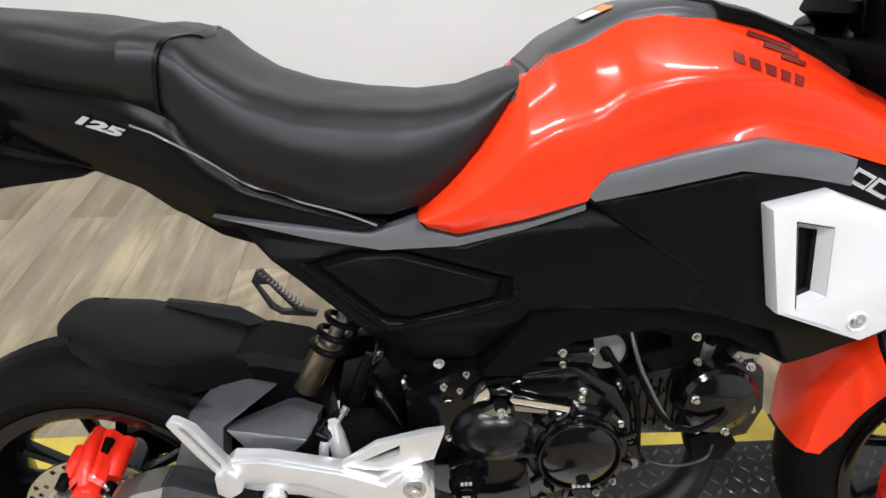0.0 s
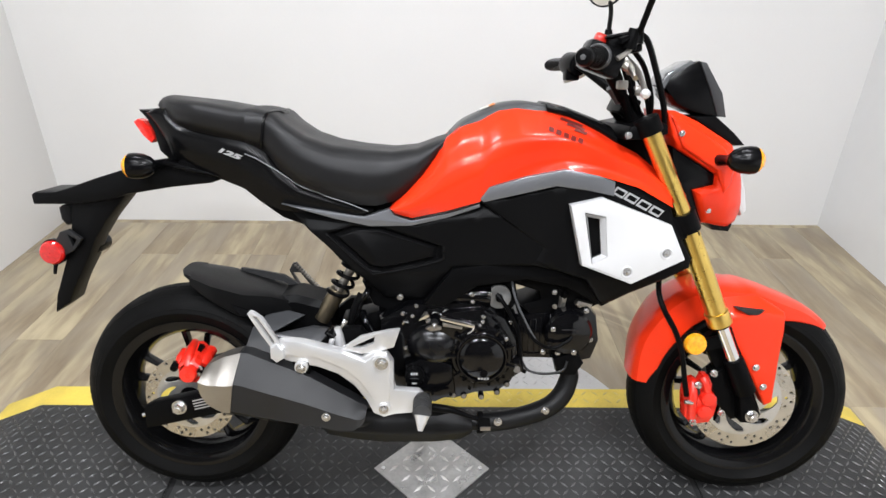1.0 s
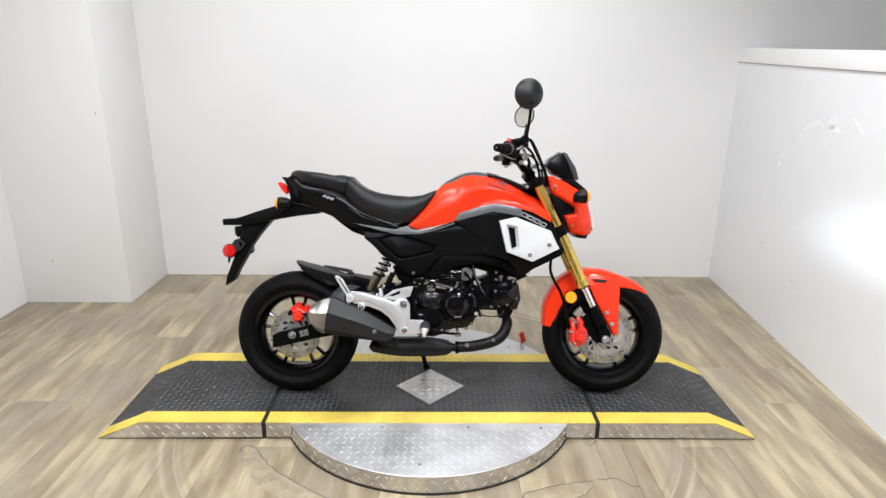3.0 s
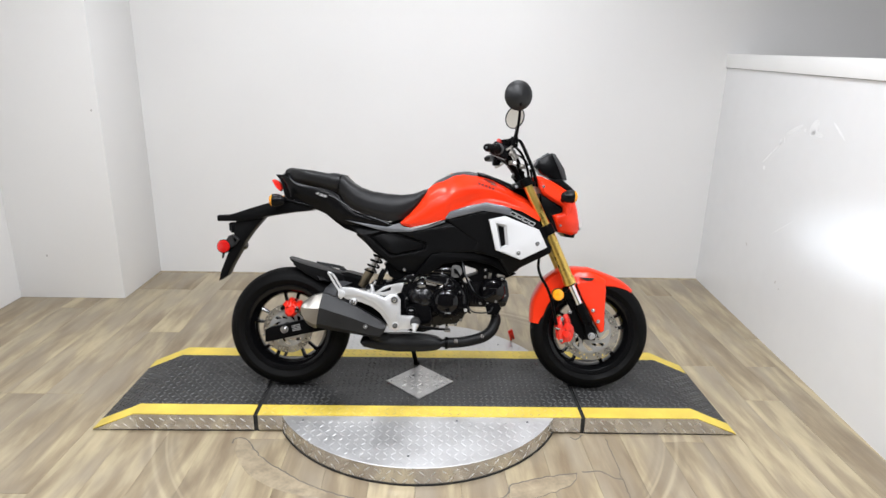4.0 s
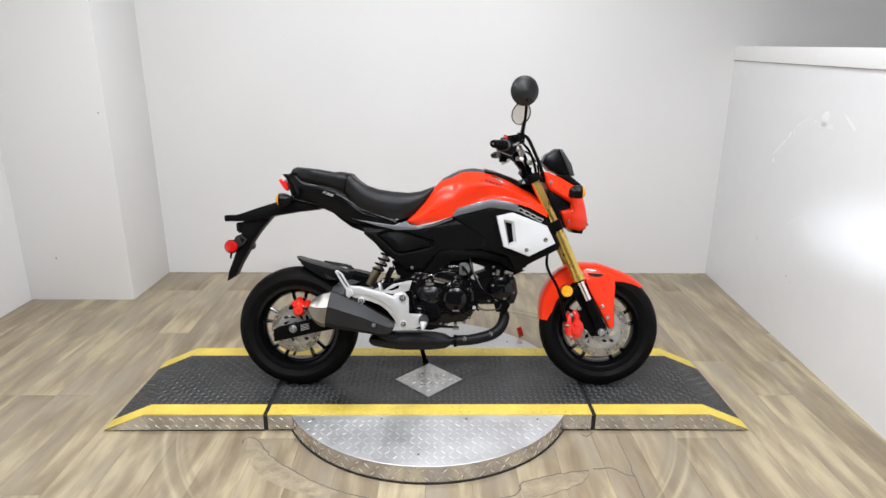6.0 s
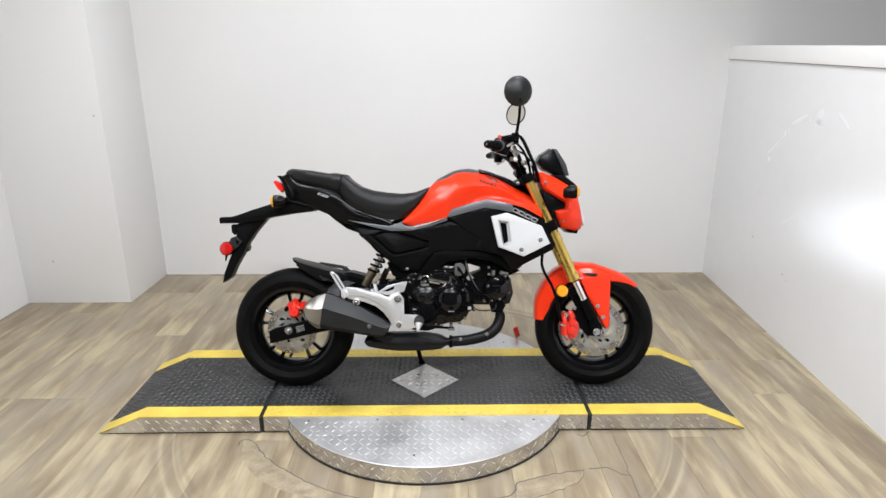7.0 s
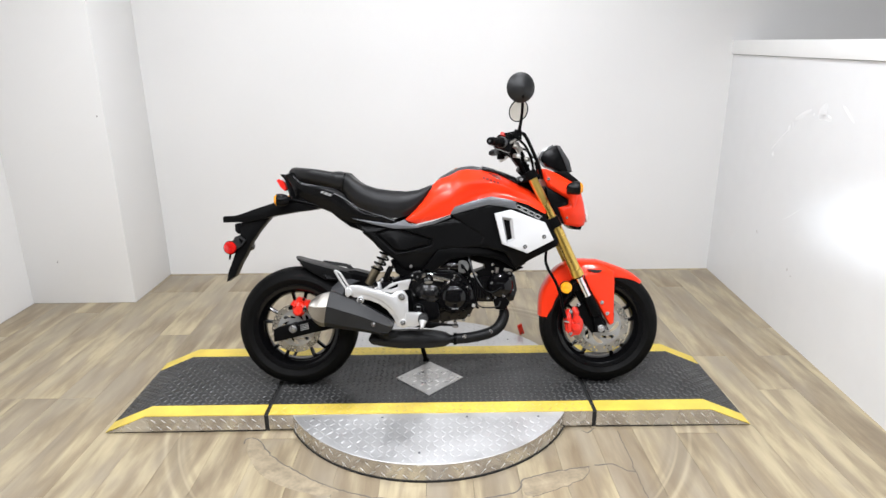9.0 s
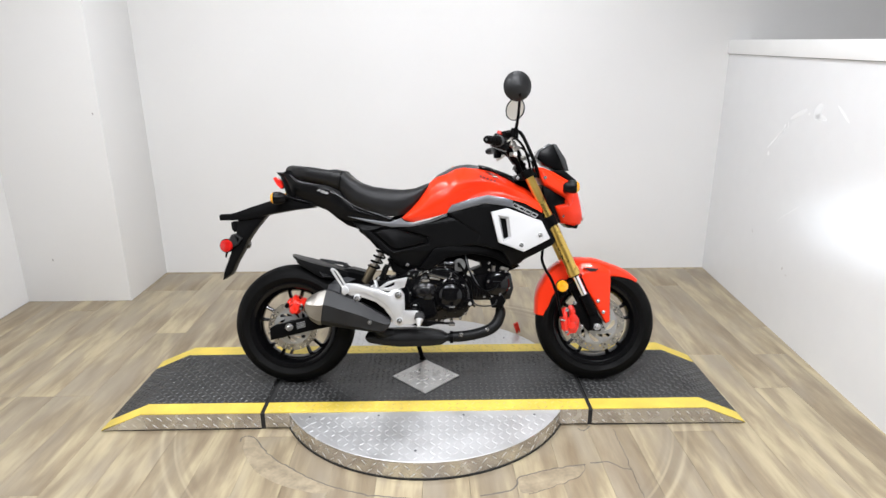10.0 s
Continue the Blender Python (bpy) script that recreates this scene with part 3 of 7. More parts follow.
for s in (-1, 1):
    part("screw", cyl((s * (DIA - 0.022), 0, H + 0.003), (s * (DIA - 0.022), 0, H + 0.0055), 0.006, 0.005, n=12), M_BOLT, lid)
free = lambda x, y: abs(x) + abs(y) > DIA + 0.012
tread("tread", flat_places(GX0, GX1, SY0, SY1, H, free, None, 0.022), M_DECKT, turn, 0.0225, 0.0062, 0.0023)
tread("tread", flat_places(GX0, GX1, YF, SY0, H, free), M_YELW, turn)
tread("tread", flat_places(GX0, GX1, SY1, YB, H, free), M_YELW, turn)
outside = lambda x, y: math.hypot(x, y - CY) < RC - 0.014 and not (YF - 0.012 < y < YB + 0.012)
tread("tread", flat_places(-RC, RC, CY - RC, CY + RC, H - 0.004, outside, None, 0.0265), M_STEEL, turn, 0.024, 0.0062)


def side_places(x0, x1, top):
    """Two staggered rows of slanted bars along the near side."""
    out = []
    for j, z in enumerate((0.020, 0.049)):
        for i in range(int(math.floor(x0 / 0.037)), int(math.ceil(x1 / 0.037)) + 1):
            x = (i + 0.5 * j) * 0.037
            if x0 + 0.012 < x < x1 - 0.012 and z < top(x) - 0.012:
                ax = Vector((0.76, 0, -0.65)).normalized()
                out.append((Vector((x, YF - 0.0002, z)), ax, ax.cross(Vector((0, -1, 0))), Vector((0, -1, 0))))
    return out


tread("tread", side_places(GX0, -0.5, lambda x: H) + side_places(0.5, GX1, lambda x: H), M_BARS, turn, 0.027, 0.0046, 0.0012)
rim_places = []
for j, z in enumerate((0.019, 0.047)):
    for i in range(-40, 41):
        a = -math.pi / 2 + (i + 0.5 * j) * 0.037 / RC
        u = Vector((math.cos(a), math.sin(a), 0))
        o = Vector((0, CY, z)) + u * (RC + 0.0002)
        if o.y < YF - 0.01:
            ax = (Vector((-u.y, u.x, 0)) * 0.76 + Vector((0, 0, 0.65 if i % 2 else -0.65))).normalized()
            rim_places.append((o, ax, ax.cross(u), u))
tread("tread", rim_places, M_BARS, turn, 0.027, 0.0046, 0.0012)
for sx, sy in ((-0.42, -0.283), (-0.17, -0.278), (0.14, -0.280), (0.40, -0.284), (-0.03, -0.49), (0.22, 0.34), (0.36, 0.36)):
    part("screw", cyl((sx, sy, H - 0.005), (sx, sy, H - 0.0022), 0.0050, 0.0042, n=12), M_GREY, turn)
# red pull tag on the far rim
tag_m = thing("red_tag", pose(0.435, 0.415, H - 0.003, 0, -18, 20), "small red plastic tag on the turntable rim", "tag")
part("flap", box(-0.012, 0.012, -0.004, 0.004, 0.0, 0.055, 0.003), M_CAL, tag_m)
part("pin", cyl((0, -0.006, 0.008), (0, 0.008, 0.008), 0.004, n=10), M_BOLT, tag_m)


def ramp_thing(sign, label):
    """An end ramp: flat, then sloping to the floor past the bend."""
    t = thing("ramp", pose(0, 0, 0), label, "ramp", "end ramps")
    x0 = (GX1 + 0.016) if sign > 0 else -(GX0 - 0.016)
    slope = lambda x: float(np.interp(abs(x), [0, BEND, TOE], [H, H, 0.006]))

    def prism(y0, y1, lift, drop):
        b = bmesh.new()
        line = [(x0, H + lift), (BEND, H + lift), (TOE, 0.006 + lift), (TOE, 0.006 + lift - drop), (BEND, H + lift - drop), (x0, H + lift - drop)]
        if drop > 0.02:
            line = [(x0, H + lift), (BEND, H + lift), (TOE, 0.006), (TOE, 0.005), (x0, 0.009)]
        f = b.faces.new([b.verts.new((sign * x, y0, z)) for x, z in line])
        ex = bmesh.ops.extrude_face_region(b, geom=[f])
        bmesh.ops.translate(b, vec=(0, y1 - y0, 0), verts=[g for g in ex["geom"] if isinstance(g, bmesh.types.BMVert)])
        return b

    part("body", prism(YF, YB, -0.003, 0.07), M_SIDE, t, "bare aluminium tread plate side")
    part("deck", prism(SY0, SY1, 0.0, 0.003), M_DECK, t, "worn black painted tread plate")
    part("stripe", prism(YF, SY0, 0.0, 0.003), M_YEL, t, "yellow edge stripe")
    part("stripe", prism(SY1, YB, 0.0, 0.003), M_YEL, t, "yellow edge stripe")
    lo, hi = (x0, TOE) if sign > 0 else (-TOE, -x0)
    ok = lambda x, y: abs(abs(x) - BEND) > 0.008
    tread("tread", flat_places(lo, hi, SY0, SY1, H, ok, slope, 0.022), M_DECKT, t, 0.0225, 0.0062, 0.0023)
    tread("tread", side_places(lo, hi, slope), M_BARS, t, 0.027, 0.0046, 0.0012)
    # black sheet and block stand for the shade under and beside the ramp
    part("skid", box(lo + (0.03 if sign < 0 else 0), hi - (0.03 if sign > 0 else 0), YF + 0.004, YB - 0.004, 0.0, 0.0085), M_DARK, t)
    part("gap_seal", box(*sorted((sign * (x0 - 0.0155), sign * (x0 - 0.0005))), YF + 0.006, YB - 0.006, 0.0, H - 0.010), M_DARK, t, "black block for the shade in the gap beside the turntable")
    return t


ramp_thing(-1, "black steel ramp with yellow edges at the rear tyre's end")
ramp_thing(1, "black steel ramp with yellow edges at the front tyre's end")

# ---- the motorcycle, leaning away on its side stand ----
# its own axes: x ahead, y to the far side, z up from the tyres' contact
bike = thing("motorcycle", Matrix.Translation((0, -0.02, H + 0.001)) @ pose(0, 0, 0, -13.0, 0, 0), "red and black small motorcycle with gold forks on a side stand", "motorcycle")
RX, RZ, RR = -0.518, 0.2345, 0.236
FX, FZ, FR = 0.680, 0.2305, 0.233


def wheel(name, cx, cz, rad, half, disc_r, disc_y, label):
    """Tyre with grooved tread, black cast rim with paired spokes, hub and drilled disc."""
    w = new(name)
    w.parent = bike
    w["label"] = label
    prof = []
    for a in np.linspace(-1, 1, 25):
        ang = a * 1.32
        y = half * math.sin(ang) / math.sin(1.32)
        r = rad - 0.044 * (1 - math.cos(ang)) / (1 - math.cos(1.32)) * (0.8 + 0.2 * abs(a))
        prof.append((r, y))
    prof += [(0.186, half * 0.97), (0.170, half * 0.80), (0.160, half * 0.74), (0.160, -half * 0.74), (0.170, -half * 0.80), (0.186, -half * 0.97)]
    bm = spin(prof, cx, cz, 120)
    part("tyre", bm, M_RUBBER, w)
    # shallow tread with slanted slits towards the shoulder
    vs, fs = [], []
    for s in (-1, 1):
        for i in range(30):
            a0 = 2 * math.pi * (i + (0.5 if s > 0 else 0)) / 30
            span, k = 2 * math.pi / 30 * 0.95, len(vs)
            for j in range(5):
                for q in range(5):
                    v_ = (0.0, 0.05, 0.5, 0.95, 1.0)
                    u = 0.10 + 0.84 * v_[j]
                    a = a0 + span * v_[q] + 0.10 * v_[j] ** 2
                    ang = u * 1.32
                    y = s * half * math.sin(ang) / math.sin(1.32)
                    r = rad - 0.044 * (1 - math.cos(ang)) / (1 - math.cos(1.32)) * (0.8 + 0.2 * u)
                    edge = j in (0, 4) or q in (0, 4)
                    lift = -0.0024 if edge else 0.0008
                    vs.append((cx + (r + lift) * math.cos(a), y * (1 + lift * 5), cz + (r + lift) * math.sin(a)))
            fs += [(k + j * 5 + q, k + j * 5 + q + 1, k + j * 5 + q + 6, k + j * 5 + q + 5) for j in range(4) for q in range(4)]
    me = bpy.data.meshes.new("tyre_tread")
    me.from_pydata(vs, [], fs)
    me.materials.append(M_RUBBER)
    ob = new("tyre_tread", me)
    ob.parent, ob["kind"] = w, "stuff"
    hb = half * 0.86
    rim = [(0.171, -hb), (0.171, -hb + 0.005), (0.160, -hb + 0.008), (0.152, -hb + 0.02), (0.142, -0.012), (0.142, 0.012), (0.152, hb - 0.02), (0.160, hb - 0.008), (0.171, hb - 0.005), (0.171, hb),
           (0.164, hb), (0.152, hb - 0.004), (0.143, hb - 0.016), (0.133, 0.014), (0.133, -0.014), (0.143, -hb + 0.016), (0.152, -hb + 0.004), (0.164, -hb)]
    part("rim", spin(rim, cx, cz, 96), M_RIM, w, "black cast wheel rim")
    for i in range(5):
        bm = bmesh.new()
        for s in (-1, 1):
            a = 2 * math.pi * i / 5 + 0.3 + s * 0.20
            a2 = 2 * math.pi * i / 5 + 0.3 + s * 0.10
            p = Vector((cx + 0.030 * math.cos(a2), 0, cz + 0.030 * math.sin(a2)))
            q = Vector((cx + 0.137 * math.cos(a), 0, cz + 0.137 * math.sin(a)))
            d = (q - p).normalized()
            n_ = Vector((-d.z, 0, d.x))
            rings = []
            for pt, wd, th in ((p, 0.011, 0.016), ((p + q) / 2, 0.0065, 0.011), (q, 0.009, 0.013)):
                rings.append([pt + n_ * wd * math.cos(t) * 0.9 + Vector((0, th * math.sin(t), 0)) for t in np.linspace(0, 2 * math.pi, 9)[:-1]])
            add_rings(bm, rings)
        part("spoke", bm, M_RIM, w)
    part("hub", spin([(0.001, -0.06), (0.024, -0.06), (0.028, -0.045), (0.04, -0.03), (0.042, 0.03), (0.028, 0.06), (0.001, 0.06)], cx, cz, 40), M_RIM, w)
    holes = []
    for row, (rr, cnt, hr) in enumerate(((disc_r * 0.93, 30, 0.0038), (disc_r * 0.83, 30, 0.0036))):
        for i in range(cnt):
            if (i + row) % 3 == 2:
                continue
            a = 2 * math.pi * (i + 0.45 * row) / cnt
            holes.append(ring_pts(cx + rr * math.cos(a), cz + rr * math.sin(a), hr, 8))
    disc = part("brake_disc", plate(ring_pts(cx, cz, disc_r, 96), disc_y, disc_y + 0.0045, 0, [*holes, ring_pts(cx, cz, disc_r * 0.745, 60)]), M_DISC, w, "drilled steel brake disc")
    inner, slots = disc_r * 0.36, []
    for i in range(8):
        a = 2 * math.pi * i / 8
        slot = []
        for u in np.linspace(0, 1, 6):
            r, b = inner + 0.004 + (disc_r * 0.68 - inner - 0.004) * u, a + 0.75 * u
            slot.append((cx + r * math.cos(b), cz + r * math.sin(b)))
        for u in np.linspace(1, 0, 6):
            r, b = inner + 0.004 + (disc_r * 0.68 - inner - 0.004) * u, a + 0.75 * u + 0.44 * math.sin(math.pi * (0.15 + 0.7 * u))
            slot.append((cx + r * math.cos(b), cz + r * math.sin(b)))
        slots.append(slot)
    part("disc_carrier", plate(ring_pts(cx, cz, disc_r * 0.742, 60), disc_y - 0.0005, disc_y + 0.004, 0, [*slots, ring_pts(cx, cz, inner * 0.72, 24)]), M_CARRIER, disc, "bright slotted disc carrier")
    return w


rear = wheel("rear_wheel", RX, RZ, RR, 0.064, 0.096, -0.062, "fat black tyre on a black cast rim")
STEER_AT = Vector((FX - 0.02, 0, FZ))
STEER = Matrix.Translation(STEER_AT) @ pose(0, 0, 0, 0, 24, 0) @ pose(0, 0, 0, 0, 0, -6.0) @ pose(0, 0, 0, 0, -24, 0) @ Matrix.Translation(-STEER_AT)
front = wheel("front_wheel", FX, FZ, FR, 0.060, 0.111, -0.056, "black tyre on a black cast rim with a drilled disc")
front.matrix_local = STEER


def decal(name, outline, body, material, label="", lift=0.0012):
    """A thin mark laid on the near face of a body."""
    tree = BVHTree.FromPolygons([v.co for v in body.data.vertices], [p.vertices for p in body.data.polygons])
    b = bmesh.new()
    lo, hi, ys = [], [], []
    for x, z in outline:
        hit = tree.ray_cast(Vector((x, -1.0, z)), Vector((0, 1, 0)))[0]
        ys.append(hit.y if hit else None)
    known = [y for y in ys if y is not None] or [-0.1]
    for (x, z), y in zip(outline, ys):
        y = min(known) if y is None else y
        lo.append(b.verts.new((x, y + 0.001, z)))
        hi.append(b.verts.new((x, y - lift, z)))
    b.faces.new(hi)
    for i in range(len(lo)):
        j = (i + 1) % len(lo)
        b.faces.new((lo[i], lo[j], hi[j], hi[i]))
    return part(name, b, material, body, label)


def quad(cx, cz, wid, high, turn_deg, skew=0.0):
    c, s = math.cos(radians(turn_deg)), math.sin(radians(turn_deg))
    pts = [(-wid / 2 - skew, -high / 2), (wid / 2 - skew, -high / 2), (wid / 2 + skew, high / 2), (-wid / 2 + skew, high / 2)]
    return [(cx + x * c - z * s, cz + x * s + z * c) for x, z in pts]


def bolts(name, parent, places, r=0.006, h=0.006, material=None):
    for x, y, z in places:
        part(name, bolt(x, y, z, r, h), material or M_BOLT, parent)


# tank cover: red shell from the seat's nose to the fork
TANK_TOP = [(-0.084, 0.657), (-0.051, 0.687), (-0.019, 0.722), (0.004, 0.756)] + [(0.023, 0.788)] + [(0.052, 0.814)] + [(0.092, 0.833), (0.125, 0.848), (0.159, 0.854), (0.215, 0.848), (0.272, 0.832), (0.320, 0.806), (0.355, 0.783), (0.391, 0.765), (0.435, 0.730), (0.458, 0.698), (0.481, 0.658)]
TANK_BOT = [(-0.083, 0.657), (-0.074, 0.647), (-0.042, 0.639), (0.025, 0.654), (0.090, 0.673), (0.109, 0.699), (0.185, 0.723), (0.249, 0.738), (0.314, 0.727), (0.380, 0.708), (0.446, 0.672)]
bm = shell(TANK_TOP, TANK_BOT, [(-0.09, 0.094, 0.099, 0.102, 0.102, 0.097, 0.088), (-0.03, 0.097, 0.105, 0.110, 0.109, 0.099, 0.080), (0.03, 0.100, 0.110, 0.115, 0.112, 0.094, 0.060), (0.09, 0.102, 0.112, 0.123, 0.118, 0.088, 0.044), (0.15, 0.110, 0.112, 0.122, 0.124, 0.087, 0.045), (0.20, 0.120, 0.115, 0.123, 0.127, 0.088, 0.047), (0.30, 0.135, 0.123, 0.126, 0.128, 0.097, 0.055), (0.45, 0.140, 0.132, 0.128, 0.122, 0.10, 0.085)],
           (0, 0.17, 0.36, 0.58, 0.8, 1), 110, 0, nv=34)
tank = part("tank_cover", bm, M_RED, bike, "glossy red fuel tank cover")
bm = shell([(0.013, 0.774), (0.037, 0.804), (0.054, 0.821), (0.095, 0.841), (0.129, 0.856), (0.175, 0.861), (0.239, 0.850), (0.310, 0.826), (0.348, 0.810)], [(0.013, 0.767), (0.037, 0.782), (0.054, 0.795), (0.093, 0.811), (0.127, 0.827), (0.172, 0.836), (0.235, 0.824), (0.305, 0.802), (0.342, 0.779)],
           [(0.02, 0.070, 0.072, 0.066, 0.045), (0.06, 0.058, 0.060, 0.054, 0.038), (0.12, 0.055, 0.056, 0.05, 0.035), (0.32, 0.065, 0.066, 0.06, 0.045)], (0, 0.4, 0.8, 1), 40)
lid = part("tank_top", bm, M_TRIMG, bike, "dark grey plastic cover along the tank's top")
bm = shell([(0.215, 0.859), (0.250, 0.851), (0.310, 0.829), (0.346, 0.813), (0.352, 0.800)], [(0.215, 0.842), (0.250, 0.835), (0.305, 0.810), (0.340, 0.788), (0.352, 0.784)],
           [(0.21, 0.064, 0.066, 0.060, 0.04), (0.35, 0.070, 0.072, 0.066, 0.05)], (0, 0.4, 0.8, 1), 24)
part("front_pad", bm, M_SATIN, lid, "black pad over the tank's front")
part("filler_cap", cyl((0.20, 0, 0.83), (0.20, 0, 0.851), 0.034, 0.030, 28, 0.003), M_IRON, lid)
wm = Matrix.Translation((0.104, 0, 0.846)) @ pose(0, 0, 0, 0, -22, 0)
wl = part("warning_label", box(-0.016, 0.004, -0.032, 0.004, 0.0014, 0.0026), M_PAPER, lid, "small white and orange warning label")
wl.matrix_local = wm
part("label_band", box(0.005, 0.017, -0.032, 0.004, 0.0014, 0.0026), M_ORANGE, wl)
# dark maker's mark: plain bars under a winged shape
mark = [(0.217, 0.811), (0.230, 0.806), (0.243, 0.801), (0.256, 0.796), (0.269, 0.792)]
for i, (mx, mz) in enumerate(mark):
    decal("emblem", quad(mx, mz, 0.0090, 0.0084, -21), tank, M_DKLET, lift=0.0025)
for (mx, mz), long in zip([(0.260, 0.823), (0.266, 0.815), (0.273, 0.807)], (0.043, 0.034, 0.024)):
    decal("emblem", quad(mx, mz, long, 0.0048, -19, 0.002), tank, M_DKLET, lift=0.0045)

SEAT_TOP = [(-0.541, 0.846), (-0.537, 0.853), (-0.529, 0.858), (-0.515, 0.861), (-0.426, 0.851), (-0.363, 0.840), (-0.346, 0.842), (-0.332, 0.841), (-0.300, 0.833), (-0.278, 0.812), (-0.244, 0.790), (-0.198, 0.775), (-0.139, 0.766), (-0.080, 0.762), (-0.033, 0.768), (0.008, 0.784), (0.033, 0.792)]
SEAT_BOT = [(-0.541, 0.840), (-0.532, 0.828), (-0.518, 0.816), (-0.500, 0.808), (-0.477, 0.803), (-0.430, 0.794), (-0.353, 0.779), (-0.317, 0.762), (-0.297, 0.733), (-0.256, 0.700), (-0.203, 0.682), (-0.138, 0.662), (-0.111, 0.661), (-0.073, 0.670), (-0.039, 0.693), (-0.007, 0.732), (0.019, 0.772), (0.032, 0.799)]
bm = shell(SEAT_TOP, SEAT_BOT, [(-0.56, 0.008, 0.010, 0.010, 0.010, 0.008), (-0.541, 0.012, 0.016, 0.018, 0.016, 0.012), (-0.525, 0.024, 0.034, 0.038, 0.035, 0.024), (-0.505, 0.046, 0.060, 0.066, 0.062, 0.046), (-0.485, 0.060, 0.078, 0.082, 0.080, 0.062), (-0.45, 0.075, 0.094, 0.098, 0.096, 0.080), (-0.32, 0.085, 0.100, 0.104, 0.103, 0.086), (-0.2, 0.098, 0.116, 0.116, 0.106, 0.084), (-0.10, 0.088, 0.106, 0.108, 0.098, 0.080), (-0.06, 0.080, 0.096, 0.098, 0.090, 0.074), (0.0, 0.062, 0.076, 0.078, 0.072, 0.056), (0.04, 0.045, 0.052, 0.054, 0.050, 0.04)],
           (0, 0.25, 0.62, 0.90, 1), 90, 0, nv=22, dome=0.003)
seat = part("seat", bm, M_VINYL, bike, "black vinyl two-step seat")
# strap across the seat where the two steps meet, with a welt along its front edge
(wx0, wz0), (wx1, wz1) = [(-0.307, 0.844), (-0.343, 0.783)]
turns = np.linspace(-1.9, 1.9, 41)
part("grab_strap", wrapped(seat, [(a, wx0 - 0.008 + (wx1 - wx0 + 0.008) * max(0.0, (abs(a) - 0.6) / 1.3), wz0 - 0.045) for a in turns], 0.017, 0.0012), M_VINYL, seat, "black strap across the seat")
part("welt", wrapped(seat, [(a, wx0 + 0.011 + (wx1 - wx0 + 0.008) * max(0.0, (abs(a) - 0.6) / 1.3), wz0 - 0.045) for a in turns], 0.0022, 0.0042), M_SATIN, seat, "raised black welt")
# black plates added to close see-through gaps under the seat
part("seat_base", plate([(-0.516, 0.824), (-0.489, 0.808), (-0.359, 0.786), (-0.325, 0.766), (-0.303, 0.731), (-0.263, 0.698), (-0.143, 0.656), (-0.112, 0.652), (-0.132, 0.636), (-0.256, 0.644), (-0.365, 0.691), (-0.484, 0.727)], -0.050, 0.050, 0.004), M_IRON, bike)
part("seat_pan", plate([(-0.143, 0.652), (-0.087, 0.668), (-0.042, 0.707), (-0.003, 0.755), (0.024, 0.787), (0.079, 0.803), (0.093, 0.683), (-0.044, 0.636)], -0.060, 0.060, 0.004), M_IRON, bike)

# tail: moulded side cover under the seat
bm = shell([(-0.552, 0.832), (-0.537, 0.839), (-0.513, 0.840), (-0.499, 0.822), (-0.481, 0.808), (-0.437, 0.798), (-0.357, 0.783), (-0.322, 0.765), (-0.302, 0.735), (-0.260, 0.700), (-0.206, 0.680), (-0.141, 0.657), (-0.116, 0.653)],
           [(-0.552, 0.830), (-0.541, 0.805), (-0.527, 0.777), (-0.508, 0.738), (-0.466, 0.720), (-0.418, 0.708), (-0.371, 0.689), (-0.337, 0.663), (-0.296, 0.646), (-0.252, 0.642), (-0.197, 0.640), (-0.141, 0.636), (-0.116, 0.650)],
           [(-0.57, 0.02, 0.04, 0.045, 0.03), (-0.5, 0.045, 0.065, 0.072, 0.062), (-0.40, 0.060, 0.078, 0.082, 0.076), (-0.3, 0.070, 0.086, 0.088, 0.080), (-0.15, 0.080, 0.095, 0.098, 0.088), (-0.1, 0.08, 0.090, 0.092, 0.085)], (0, 0.45, 0.8, 1), 70, 0)
part("tail_block", plate([(-0.575, 0.836), (-0.553, 0.836), (-0.510, 0.828), (-0.480, 0.790), (-0.500, 0.735), (-0.522, 0.738), (-0.541, 0.757), (-0.549, 0.796), (-0.561, 0.820)], -0.034, 0.034, 0.006), M_SATIN, bike)
tail = part("tail_cover", bm, M_SATIN, bike, "black tail cover with a silver line")
stripe_line = [(-0.357, 0.758), (-0.347, 0.754), (-0.337, 0.750), (-0.323, 0.742), (-0.310, 0.734), (-0.298, 0.726), (-0.282, 0.715), (-0.267, 0.704), (-0.245, 0.695), (-0.224, 0.686), (-0.203, 0.679), (-0.181, 0.672), (-0.160, 0.665), (-0.125, 0.651)]
bm = bmesh.new()
tr = BVHTree.FromPolygons([v.co for v in tail.data.vertices], [p.vertices for p in tail.data.polygons])
pts = []
for i, (sx, sz) in enumerate(stripe_line):
    h_ = tr.ray_cast(Vector((sx, -1, sz)), Vector((0, 1, 0)))[0]
    pts.append((sx, (h_.y if h_ else -0.092) - 0.0022, sz))
part("pinstripe", add_tube(bm, pts, 0.0014, 8), M_GREY, tail, "thin silver line")
lx, lz = -0.3885, 0.7590
lettering("125", 0.027, 0.0008, Matrix.Translation((lx, -0.0865, lz)) @ pose(0, 0, 0, 90, 0, 0) @ pose(0, 0, 0, 0, 0, -21) @ Matrix.Diagonal((1.18, 0.44, 1, 1)), M_LETTER, tail, "lettering")
